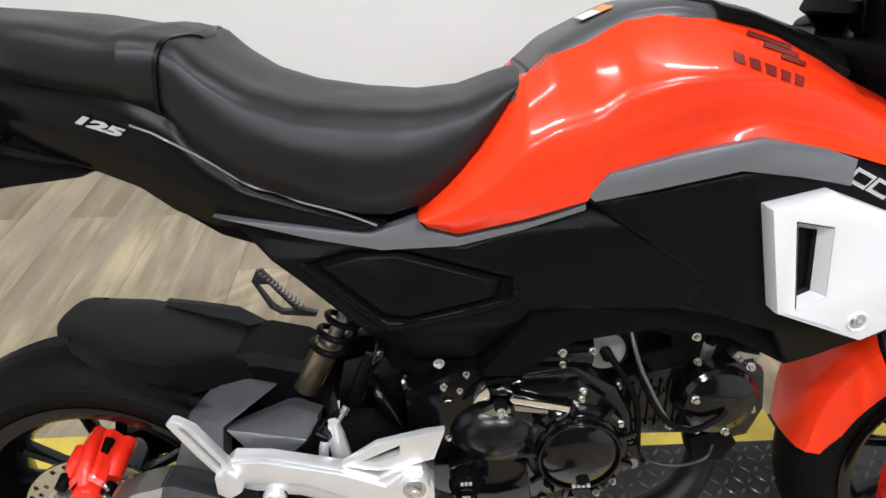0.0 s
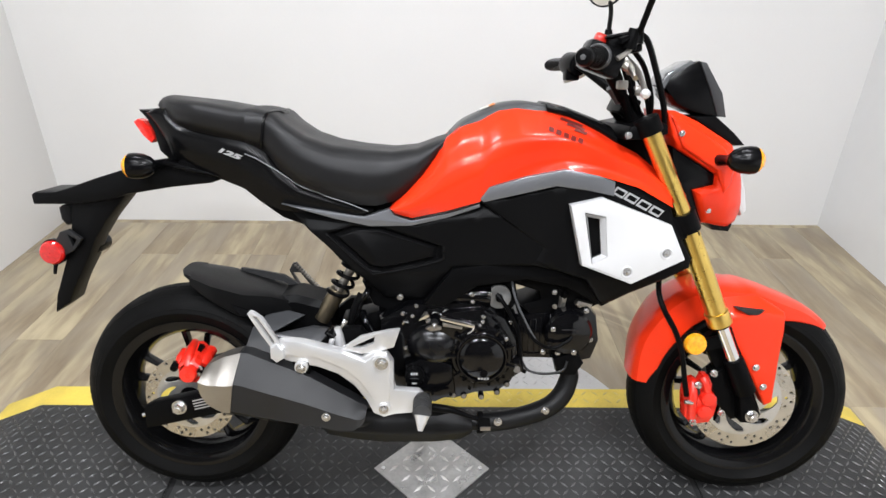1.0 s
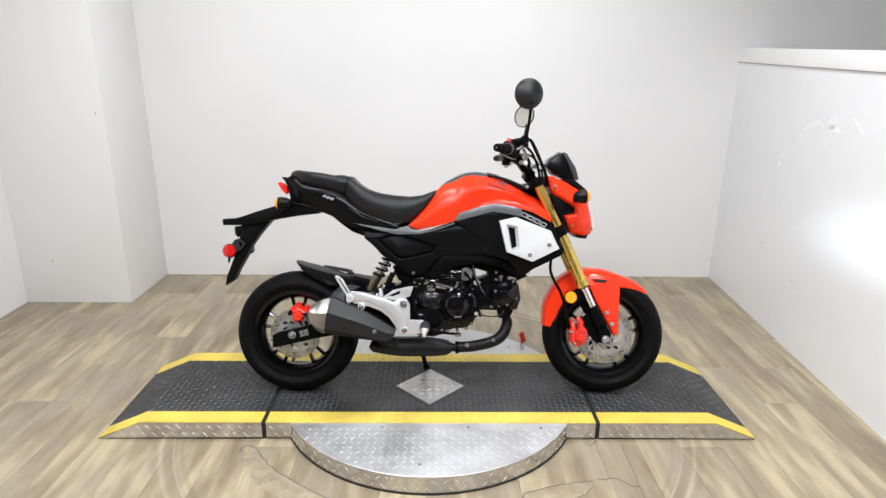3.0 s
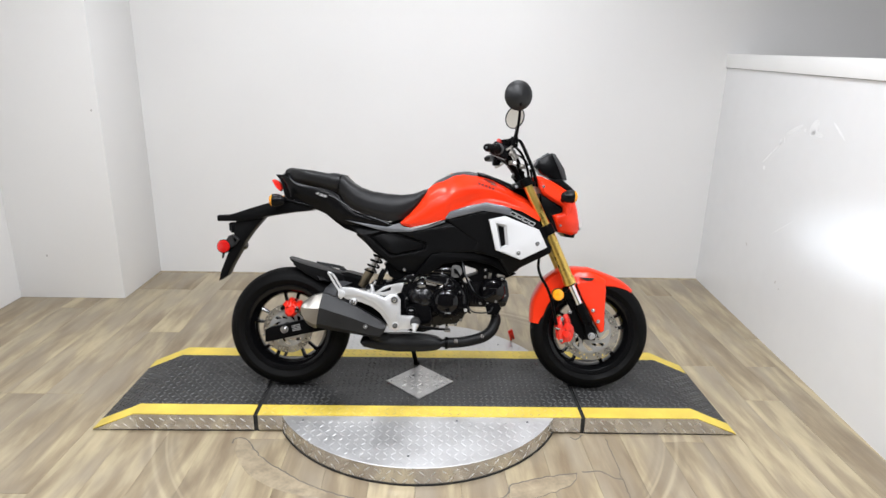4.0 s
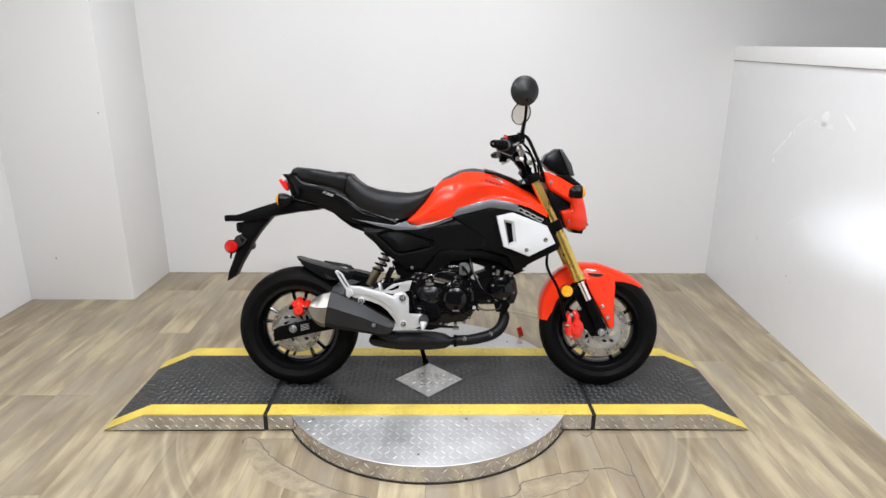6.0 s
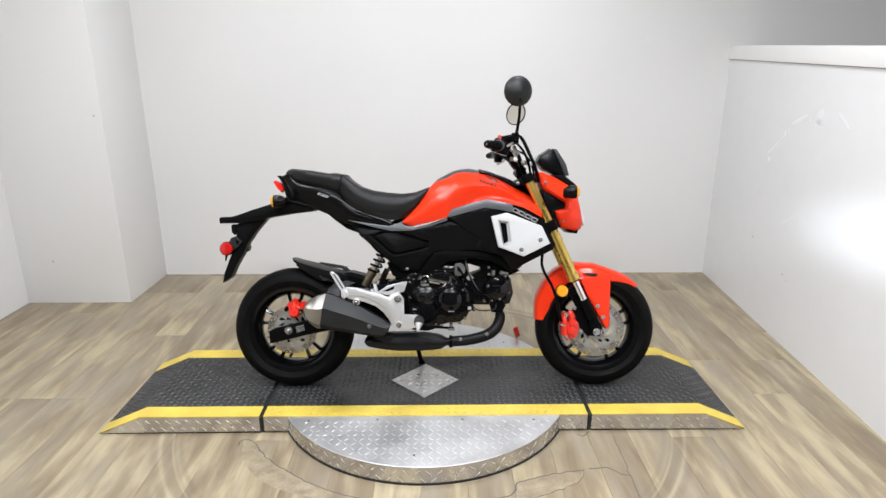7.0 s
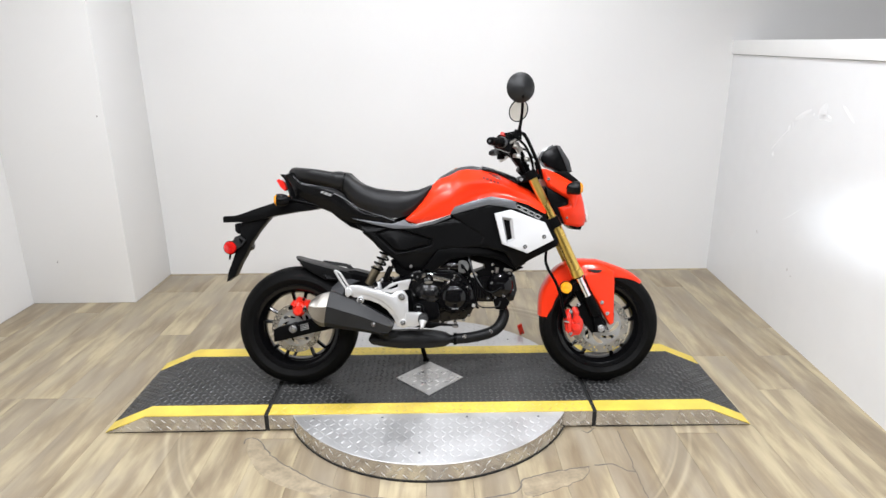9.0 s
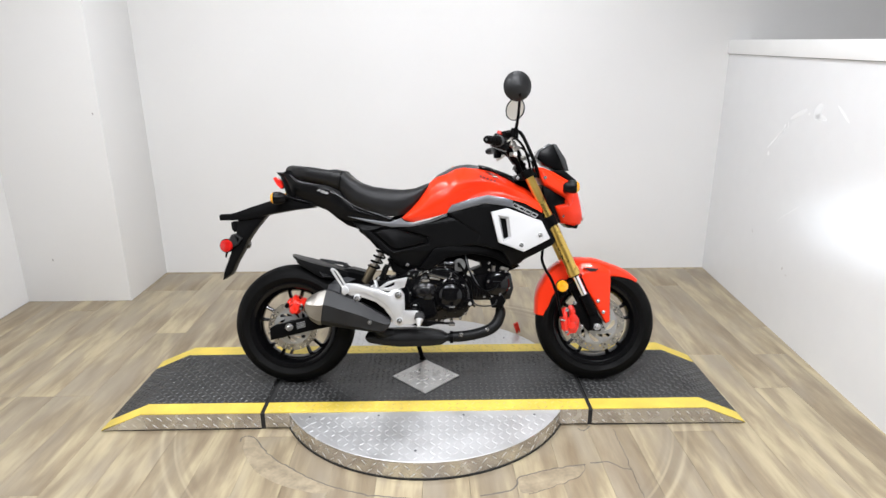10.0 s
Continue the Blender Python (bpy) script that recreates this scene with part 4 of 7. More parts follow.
bm = plate([(-0.477, 0.759), (-0.327, 0.726), (-0.231, 0.660), (-0.142, 0.642), (-0.113, 0.532), (-0.140, 0.503), (-0.190, 0.541), (-0.247, 0.609), (-0.300, 0.628), (-0.343, 0.659), (-0.374, 0.685), (-0.422, 0.705), (-0.513, 0.724)], -0.055, 0.055, 0.008)
part("rear_frame", bm, M_IRON, bike)
bm = plate([(-0.591, 0.812), (-0.583, 0.818), (-0.566, 0.812), (-0.556, 0.800), (-0.551, 0.779), (-0.560, 0.771), (-0.575, 0.785)], -0.024, 0.022, 0.004)
part("tail_light", bm, M_REDLENS, bike, "red tail light lens")

# plate carrier and mudguard at the back
holder = part("mudguard", plate([(-0.727, 0.659), (-0.670, 0.677), (-0.609, 0.682), (-0.618, 0.667), (-0.663, 0.615), (-0.693, 0.572), (-0.712, 0.533), (-0.742, 0.482), (-0.762, 0.438), (-0.796, 0.415), (-0.788, 0.455), (-0.777, 0.482), (-0.757, 0.533), (-0.742, 0.572), (-0.737, 0.604)], -0.034, 0.024, 0.006), M_PLAST, bike, "black plastic rear mudguard and plate carrier")
part("carrier_arm", plate([(-0.797, 0.670), (-0.790, 0.675), (-0.750, 0.676), (-0.722, 0.684), (-0.668, 0.703), (-0.597, 0.725), (-0.525, 0.738), (-0.481, 0.725), (-0.420, 0.703), (-0.439, 0.696), (-0.517, 0.687), (-0.606, 0.672), (-0.641, 0.661), (-0.706, 0.651), (-0.795, 0.650)], -0.05, 0.05, 0.006), M_PLAST, holder)
part("arm_ridge", plate([(-0.530, 0.734), (-0.519, 0.741), (-0.470, 0.728), (-0.414, 0.711), (-0.470, 0.719)], -0.062, -0.046, 0.002), M_SATIN, holder)
part("plate_lamp", plate([(-0.757, 0.641), (-0.750, 0.646), (-0.728, 0.648), (-0.727, 0.609), (-0.745, 0.604), (-0.755, 0.615)], -0.032, 0.032, 0.004), M_SATIN, holder)
part("boss", cyl((-0.722, 0.0, 0.552), (-0.722, 0.052, 0.552), 0.0195, n=24, bev=0.004), M_SATIN, holder)
part("plate_bracket", plate([(-0.764, 0.572), (-0.752, 0.594), (-0.734, 0.600), (-0.709, 0.580), (-0.727, 0.556), (-0.748, 0.545)], -0.050, -0.040, 0.002, [[(-0.736, 0.589), (-0.720, 0.579), (-0.729, 0.565)]]), M_MUFF, holder)
part("plate_screw", cyl((-0.772, -0.042, 0.532), (-0.776, -0.046, 0.505), 0.005, 0.003, 12), M_SATIN, holder)
rx, rz = -0.771, 0.552
refl = part("reflector", spin([(0.001, -0.060), (0.021, -0.059), (0.0245, -0.054), (0.0245, -0.046), (0.001, -0.046)], rx, rz, 32), M_REDDK, holder, "round red side reflector")
part("reflector_base", spin([(0.001, -0.048), (0.027, -0.048), (0.027, -0.038), (0.012, -0.025), (0.001, -0.025)], rx, rz, 32), M_SATIN, refl)


def indicator(c, stalk, forward, shown=0.0085, name="indicator"):
    """A black pod on a stalk with an amber lens at its end."""
    c, stalk = Vector(c), Vector(stalk)

    def lathe(profile):
        b = spin([(r, u) for u, r in profile], 0, 0, 28)
        bmesh.ops.transform(b, matrix=Matrix.Translation(c) @ pose(0, 0, 0, 0, 0, -90 * forward), verts=b.verts[:])
        return b

    ob = part(name, lathe([(0.014, 0.0005), (0.014, 0.0238), (0.004, 0.0248), (-0.010, 0.0232), (-0.022, 0.0185), (-0.031, 0.0110), (-0.034, 0.0005)]), M_SATIN, bike, "black turn signal with an amber lens")
    part("lens", lathe([(0.012, 0.0005), (0.012, 0.0225), (0.016 + shown * 0.3, 0.0215), (0.022 + shown * 0.4, 0.015), (0.025 + shown * 0.4, 0.0005)]), M_AMBER, ob, "amber lens")
    part("stalk", tube([stalk, (stalk + c) / 2, c - Vector((0.026 * forward, 0, 0))], [0.012, 0.009, 0.0075], 12), M_SATIN, ob)


ic, isx = Vector((-0.554, -0.100, 0.735)), Vector((-0.525, -0.030, 0.731))
for s in (1, -1):
    indicator((ic.x, ic.y * s, ic.z), (isx.x, isx.y * s, isx.z), -1, 0.007)
ic, isx = Vector((0.548, -0.185, 0.766)), Vector((0.543, -0.080, 0.754))
for s in (1, -1):
    indicator((ic.x, ic.y * s, ic.z), (isx.x, isx.y * s, isx.z), 1)

# side cover below the seat, with a sunken diamond
COVER = [(-0.304, 0.661), (-0.220, 0.641), (-0.146, 0.635), (-0.107, 0.646), (-0.081, 0.649), (-0.061, 0.627), (-0.035, 0.623), (0.098, 0.671), (0.176, 0.631), (0.256, 0.576), (0.256, 0.537), (0.197, 0.550), (0.039, 0.536), (0.007, 0.492), (-0.019, 0.459), (-0.096, 0.463), (-0.126, 0.496), (-0.216, 0.583)]


def flared(b):
    """Eases the cover outwards where it runs on to the shroud."""
    for v in b.verts:
        k = max(0.0, min(1.0, (v.co.x - 0.02) / 0.18))
        v.co.y -= 0.030 * k ** 1.5
    return b


def cover_face(x, z):
    k = max(0.0, min(1.0, (x - 0.02) / 0.18))
    fold = 0.622 + 0.10 * (x + 0.1)
    return -0.089 - 0.030 * k ** 1.5 + 0.55 * max(0.0, z - fold) + 0.40 * max(0.0, 0.528 - z) + 0.06 * max(0.0, -0.13 - x)


GROOVE = [(-0.205, 0.603), (-0.160, 0.618), (-0.110, 0.620), (0.018, 0.579), (0.014, 0.555), (-0.098, 0.529), (-0.128, 0.534)]
body = part("side_cover", sculpt(COVER, cover_face, -0.045, [GROOVE], 0.014, 0.007, [((-0.3, 0.602), (0.2, 0.652)), ((-0.2, 0.528), (0.2, 0.528))]), M_PLAST, bike, "matt black side cover with a sunken diamond panel")
sink = [[(x, cover_face(x, z) + d, z) for x, z in toward(GROOVE, k)] for k, d in ((1.0, 0.004), (0.95, 0.011), (0.92, 0.011), (0.83, 0.0015), (0.78, 0.0))]
part("diamond_panel", loft(sink), M_PLAST, body, "sunken diamond panel with sloping edges")
rib = [(x, cover_face(x, z) - 0.0005, z) for x, z in [(-0.207, 0.601), (-0.131, 0.532), (-0.099, 0.526), (0.010, 0.551), (0.021, 0.570)]]
part("rib", tube(rib, 0.0034, 8, 4), M_PLAST, body)
part("grey_band", flared(plate([(-0.294, 0.663), (-0.226, 0.653), (-0.166, 0.644), (-0.133, 0.640), (-0.108, 0.648), (-0.084, 0.656), (-0.075, 0.643), (-0.042, 0.633), (0.037, 0.650), (0.090, 0.669), (0.090, 0.661), (0.026, 0.638), (-0.042, 0.622), (-0.123, 0.620), (-0.194, 0.635)], -0.0915, -0.07, 0.004)), M_GREY, body, "grey upper band of the side cover")
bolts("bolt", body, [(-0.065, -0.088, 0.475)], 0.0048)
part("side_cover", plate([(x, z) for x, z in COVER], 0.045, 0.086, 0.007), M_PLAST, bike, "matt black side cover")

# front shroud beside the tank
SHROUD = [(0.089, 0.673), (0.147, 0.685), (0.231, 0.707), (0.309, 0.720), (0.338, 0.725), (0.442, 0.686), (0.460, 0.637), (0.498, 0.571), (0.494, 0.551), (0.387, 0.495), (0.359, 0.477)] + [(0.335, 0.467), (0.297, 0.525), (0.196, 0.559), (0.213, 0.587)]
bm = sculpt(SHROUD, lambda x, z: -0.130 + 0.17 * max(0.0, 0.252 + 0.06 * (0.6 - z) - x) + 0.35 * max(0.0, 0.530 - z), -0.085, (), 0.014, 0.006, [((0.24, 0.80), (0.264, 0.40)), ((0.1, 0.530), (0.5, 0.530))])
shroud = part("shroud", bm, M_PLAST, bike, "matt black shroud beside the engine")
part("shroud", plate(SHROUD, 0.085, 0.128, 0.010), M_PLAST, bike, "matt black shroud")
bm = plate([(0.088, 0.679), (0.106, 0.703), (0.176, 0.726), (0.243, 0.741), (0.308, 0.730), (0.337, 0.719), (0.337, 0.691), (0.287, 0.701), (0.229, 0.708), (0.146, 0.686), (0.096, 0.672)], -0.136, -0.11, 0.005)
for v in bm.verts:
    k = max(0.0, min(1.0, (0.30 - v.co.x) / 0.22))
    v.co.y += 0.034 * k * k
part("grey_band", bm, M_GREY, shroud, "grey painted band along the shroud")
part("under_lip", plate([(-0.019, 0.461), (0.039, 0.537), (0.195, 0.560), (0.300, 0.526), (0.379, 0.482), (0.340, 0.460), (0.270, 0.499), (0.189, 0.516), (0.089, 0.501), (0.025, 0.457)], -0.098, -0.06, 0.006), M_IRON, bike, "matt black lower lip of the shroud")
PANEL = [(0.253, 0.676), (0.314, 0.690), (0.444, 0.640), (0.476, 0.574), (0.377, 0.525), (0.281, 0.561)]
SLOT = [(0.288, 0.653), (0.311, 0.649), (0.319, 0.581), (0.302, 0.573)]
OPENING = [(0.281, 0.662), (0.318, 0.655), (0.327, 0.580), (0.300, 0.566)]
panel = part("shroud_panel", plate(PANEL, -0.152, -0.125, 0.005, [OPENING]), M_WHITE, bike, "silver-white panel with an upright slot")
bm = bmesh.new()
a = [bm.verts.new((x, -0.1515, z)) for x, z in OPENING]
b = [bm.verts.new((x, -0.138, z)) for x, z in SLOT]
for i in range(4):
    j = (i + 1) % 4
    bm.faces.new((a[i], a[j], b[j], b[i]))
part("slot_surround", bm, M_WHITE, panel)
bm = bmesh.new()
b = [bm.verts.new((x, -0.1379, z)) for x, z in SLOT]
c = [bm.verts.new((x, -0.129, z)) for x, z in SLOT]
bm.faces.new(c)
for i in range(4):
    j = (i + 1) % 4
    bm.faces.new((b[i], b[j], c[j], c[i]))
part("slot_back", bm, M_DARK, panel, "black slot")
for p_ in ((0.438, -0.152, 0.587), (0.367, -0.152, 0.550)):
    part("bolt_cup", spin([(0.0085, -0.1535), (0.0105, -0.1545), (0.012, -0.1515), (0.0085, -0.1515)], p_[0], p_[2], 24), M_WHITE, panel)
    part("bolt", bolt(p_[0], -0.1515, p_[2], 0.006, 0.003), M_BOLT, panel)
# plain white outlined marks along the shroud's top edge
for i, (gx, gz) in enumerate([(0.347, 0.698), (0.370, 0.687), (0.394, 0.675), (0.418, 0.663)]):
    decal("mark", quad(gx, gz, 0.0230, 0.0160, -27, 0.002), shroud, M_LETTER)
    decal("mark", quad(gx + 0.0005, gz, 0.0165, 0.0085, -27, 0.001), shroud, M_PLAST, lift=0.0022)

# rear hugger, swingarm and its end
line = [(-0.523, 0.512), (-0.490, 0.503), (-0.440, 0.489), (-0.389, 0.474), (-0.327, 0.455), (-0.285, 0.441), (-0.247, 0.427)]
line = [(p.x, p.z) for p in curve_points([(x, 0, z) for x, z in line], 4)]
rings = []
for i, (hx_, hz_) in enumerate(line):
    k = i / (len(line) - 1)
    half = float(np.interp(hx_, (-0.523, -0.45, -0.25), (0.046, 0.074, 0.076)))
    near = float(np.interp(hx_, (-0.523, -0.45, -0.39, -0.34, -0.25), (0.046, 0.072, 0.070, 0.036, 0.020)))
    skirt = float(np.interp(hx_, (-0.523, -0.48, -0.40, -0.34, -0.25), (0.004, 0.022, 0.046, 0.034, 0.020)))
    arch = []
    for u in np.linspace(-1, 1, 19):
        a = abs(u)
        arch.append(((half if u > 0 else near) * math.copysign(min(1.0, a / 0.80), u), hz_ - 0.005 * min(1.0, a / 0.80) ** 3 - (skirt * ((a - 0.78) / 0.22) ** 1.4 if a > 0.78 else 0)))
    rings.append([Vector((hx_ + (0.010 * (abs(y) / half) ** 3 if i < 3 else 0), y, z)) for y, z in arch] + [Vector((hx_ + 0.002 + (0.010 * (abs(y) / half) ** 3 if i < 3 else 0), y * 0.95, z - 0.004)) for y, z in reversed(arch)])
hug = part("hugger", add_rings(bmesh.new(), rings), M_HUG, bike, "black plastic hugger arched over the rear tyre")
ridge = [Vector((-0.430, 0.066, 0.488)), Vector((-0.385, 0.066, 0.481)), Vector((-0.335, 0.062, 0.473)), Vector((-0.300, 0.058, 0.452))]
part("hugger_ridge", add_rings(bmesh.new(), [[p + Vector((0, -0.010, -0.012)), p + Vector((0, 0.010, -0.012)), p + Vector((0, 0.007, 0.0)), p + Vector((0, -0.004, 0.001))] for p in ridge]), M_HUG, hug)
part("hugger_front", add_rings(bmesh.new(), [[Vector((x, y, z)) for y, z in ((-0.026, lo), (-0.030, hi - 0.014), (-0.020, hi), (0.060, hi), (0.075, hi - 0.02), (0.070, lo))] for x, hi, lo in ((-0.335, 0.452, 0.39), (-0.290, 0.455, 0.375), (-0.240, 0.442, 0.37), (-0.216, 0.425, 0.37))]), M_IRON, hug, "black inner mudguard ahead of the rear tyre")
part("side_step", loft([[(-0.414, -0.068, 0.452), (-0.392, -0.072, 0.425), (-0.352, -0.073, 0.424), (-0.372, -0.070, 0.436)], [(-0.410, -0.074, 0.450), (-0.391, -0.078, 0.428), (-0.357, -0.079, 0.427), (-0.374, -0.076, 0.437)]]), M_SATIN, hug)
arm = part("swingarm", plate([(-0.596, 0.237), (-0.574, 0.249), (-0.489, 0.268), (-0.382, 0.297), (-0.286, 0.333), (-0.190, 0.415), (-0.144, 0.415), (-0.099, 0.360), (-0.112, 0.270), (-0.195, 0.248), (-0.290, 0.253), (-0.434, 0.226), (-0.565, 0.195), (-0.595, 0.189)], -0.112, -0.085, 0.006), M_IRON, bike, "black swingarm with grey cover plates")
part("swingarm_arm", plate([(-0.596, 0.237), (-0.574, 0.249), (-0.382, 0.297), (-0.286, 0.333), (-0.190, 0.415), (-0.144, 0.415), (-0.122, 0.372), (-0.193, 0.308), (-0.434, 0.226), (-0.595, 0.189)], 0.075, 0.10, 0.006), M_IRON, arm)


def slab(corners, faces, depth):
    """A folded panel: named corners, faces between them, and a depth behind."""
    b = bmesh.new()
    near = {k: b.verts.new(p) for k, p in corners.items()}
    far = {k: b.verts.new((p[0] * 0.995, p[1] + depth, p[2] - 0.3 * depth)) for k, p in corners.items()}
    count = Counter(frozenset(e) for f in faces for e in zip(f, f[1:] + f[:1]))
    for f in faces:
        b.faces.new([near[k] for k in f])
        b.faces.new([far[k] for k in reversed(f)])
        for p, q in zip(f, f[1:] + f[:1]):
            if count[frozenset((p, q))] == 1:
                b.faces.new((near[q], near[p], far[p], far[q]))
    bmesh.ops.recalc_face_normals(b, faces=b.faces[:])
    fronts = set(near.values())
    bmesh.ops.bevel(b, geom=[e for e in b.edges if e.verts[0] in fronts and e.verts[1] in fronts], offset=0.0008, segments=1, affect="EDGES")
    return b


# two grey covers that meet in a point, a dark notch between them
part("cover_plate", slab({"a": (-0.375, -0.060, 0.395), "b": (-0.336, -0.024, 0.429), "c": (-0.271, -0.037, 0.415), "d": (-0.322, -0.096, 0.401), "e": (-0.400, -0.098, 0.318), "f": (-0.330, -0.108, 0.330)},
                         ("adcb", "aefd"), 0.028), M_VISOR, arm, "grey faceted cover plate")
part("cover_plate", slab({"a": (-0.319, -0.097, 0.397), "b": (-0.255, -0.050, 0.395), "c": (-0.213, -0.078, 0.400), "d": (-0.215, -0.107, 0.385), "e": (-0.292, -0.108, 0.372), "f": (-0.200, -0.112, 0.335), "g": (-0.296, -0.112, 0.330)},
                         ("adcb", "aed", "egfd"), 0.028), M_VISOR, arm, "grey faceted cover plate")
# black backing added, so the notch's shade is in its colour
part("cover_core", loft([[(-0.380, -0.040, 0.360), (-0.330, -0.010, 0.408), (-0.262, -0.014, 0.400), (-0.210, -0.046, 0.380), (-0.205, -0.070, 0.330)], [(-0.380, 0.02, 0.350), (-0.330, 0.02, 0.395), (-0.262, 0.02, 0.390), (-0.210, 0.02, 0.370), (-0.205, 0.02, 0.330)]]), M_IRON, arm)
ax, az = -0.520, 0.241
part("axle_nut", bolt(ax, -0.112, az, 0.0115, 0.015), M_BOLT, arm)
part("adjuster", tube([(-0.578, -0.100, 0.222), (-0.604, -0.100, 0.214)], 0.0045, 10), M_BOLT, arm)
lab = part("label", plate([(-0.497, 0.257), (-0.458, 0.268), (-0.452, 0.240), (-0.495, 0.226)], -0.1128, -0.111), M_IRON, arm, "small printed label")
for i in range(4):
    p0, p1 = [(-0.493, 0.255), (-0.461, 0.263)]
    zz = -0.0062 * i
    part("print_bar", plate([(p0[0] + i * 0.001, p0[1] + zz), (p1[0] + i * 0.001, p1[1] + zz), (p1[0] + i * 0.001, p1[1] + zz - 0.0024), (p0[0] + i * 0.001, p0[1] + zz - 0.0024)], -0.1136, -0.1127), M_LETTER, lab)

# rear brake caliper
def slice_at(y, top, low, x0, x1):
    """A rounded outline across the caliper at y."""
    c = 0.010
    return [(x0, y, low + c), (x0, y, top - c), (x0 + c, y, top), (x1 - c, y, top), (x1, y, top - c), (x1, y, low + c), (x1 - c, y, low), (x0 + c, y, low)]


cal = part("rear_caliper", loft([slice_at(-0.100, 0.331, 0.292, -0.518, -0.481), slice_at(-0.096, 0.335, 0.288, -0.522, -0.478), slice_at(-0.078, 0.341, 0.290, -0.524, -0.478), slice_at(-0.055, 0.347, 0.312, -0.526, -0.480), slice_at(-0.028, 0.350, 0.316, -0.528, -0.482), slice_at(-0.024, 0.346, 0.320, -0.524, -0.486)]), M_CAL, bike, "red painted rear brake caliper")
part("piston_cover", cyl((-0.499, -0.094, 0.311), (-0.499, -0.113, 0.311), 0.0185, 0.0165, 32, 0.003), M_CAL, cal)
part("rib", tube([(-0.501, -0.100, 0.320), (-0.503, -0.084, 0.337), (-0.507, -0.055, 0.346), (-0.511, -0.027, 0.347)], [0.0085, 0.0095, 0.0095, 0.0085], 14), M_CAL, cal)
part("lug", tube([(-0.480, -0.080, 0.316), (-0.478, -0.060, 0.325), (-0.476, -0.030, 0.331)], [0.0125, 0.0125, 0.0115], 16), M_CAL, cal)
part("lug", tube([(-0.524, -0.082, 0.318), (-0.527, -0.066, 0.327), (-0.527, -0.044, 0.333)], [0.0105, 0.0110, 0.0100], 16), M_CAL, cal)
part("pad_cover", loft([[(-0.492, -0.066, 0.338), (-0.485, -0.066, 0.336), (-0.484, -0.044, 0.344), (-0.494, -0.044, 0.348)], [(-0.492, -0.065, 0.3475), (-0.485, -0.065, 0.3455), (-0.485, -0.045, 0.3500), (-0.494, -0.045, 0.3525)]]), M_IRON, cal)
part("slide_pin", cyl((-0.476, -0.088, 0.314), (-0.477, -0.104, 0.311), 0.0080, n=16, bev=0.002), M_IRON, cal)
part("slide_pin", cyl((-0.532, -0.080, 0.323), (-0.532, -0.098, 0.318), 0.0078, n=16, bev=0.002), M_IRON, cal)
bolts("bolt", cal, [(-0.477, -0.103, 0.311)], 0.0040, 0.004, M_STAIN)
part("bleed_nipple", tube([(-0.480, -0.096, 0.322), (-0.474, -0.104, 0.327), (-0.470, -0.106, 0.321)], 0.0024, 8), M_STAIN, cal)
part("hanger_bracket", plate([(-0.540, 0.330), (-0.520, 0.300), (-0.480, 0.290), (-0.470, 0.262), (-0.540, 0.262), (-0.548, 0.300)], -0.050, -0.042, 0.002), M_IRON, cal)

# shock absorber
shock = part("shock_absorber", cyl((-0.238, -0.020, 0.399), (-0.200, -0.020, 0.467), 0.018, n=24, bev=0.002), mat("bronze_damper", (0.20, 0.165, 0.11), 0.32, metal=0.9, vary=0.15), bike, "bronze-coloured rear shock absorber")
sa, sb = Vector((-0.209, -0.020, 0.449)), Vector((-0.159, -0.020, 0.535))
part("rod", cyl(sa, sb, 0.010, n=16), M_STAIN, shock)
ax3 = (sb - sa).normalized()
n1 = ax3.orthogonal().normalized()
n2 = ax3.cross(n1)
coil = [sa + (sb - sa) * (i / 60) + (n1 * math.cos(i * 0.46) + n2 * math.sin(i * 0.46)) * 0.021 for i in range(61)]
part("spring", tube(coil, 0.0042, 8, 2), M_IRON, shock)
part("breather_hose", tube([(-0.132, -0.030, 0.482), (-0.135, -0.060, 0.474), (-0.148, -0.060, 0.454), (-0.160, -0.060, 0.421), (-0.171, -0.060, 0.396), (-0.165, -0.062, 0.360), (-0.157, -0.062, 0.338)], 0.0072, 12), M_ENGINE, bike)
part("breather_hose", tube([(-0.148, -0.040, 0.424), (-0.139, -0.060, 0.411), (-0.127, -0.062, 0.392), (-0.114, -0.062, 0.364)], 0.0085, 12), M_ENGINE, bike)
part("breather_hose", tube([(-0.110, -0.050, 0.425), (-0.098, -0.062, 0.412), (-0.086, -0.062, 0.398)], 0.0062, 10), M_ENGINE, bike)

# silencer
MUF_TOP = [(-0.367, 0.391), (-0.352, 0.390), (-0.311, 0.373), (-0.267, 0.355), (-0.236, 0.341), (-0.181, 0.309), (-0.148, 0.290), (-0.127, 0.274)]
MUF_BOT = [(-0.399, 0.266), (-0.377, 0.262), (-0.323, 0.252), (-0.247, 0.240), (-0.181, 0.229), (-0.153, 0.230), (-0.137, 0.244), (-0.125, 0.265)]
wid = [(-0.5, 0.022, 0.046, 0.052, 0.016), (-0.25, 0.020, 0.044, 0.050, 0.016), (-0.12, 0.015, 0.037, 0.040, 0.014)]
bm = shell(MUF_TOP, MUF_BOT, wid, (0, 0.15, 0.62, 1), 40, 0, lean=0.17, crisp=True)
bmesh.ops.translate(bm, vec=(0, -0.160, 0), verts=bm.verts[:])
muf = part("silencer", bm, M_MUFF, bike, "charcoal silencer with a brushed steel end cap")
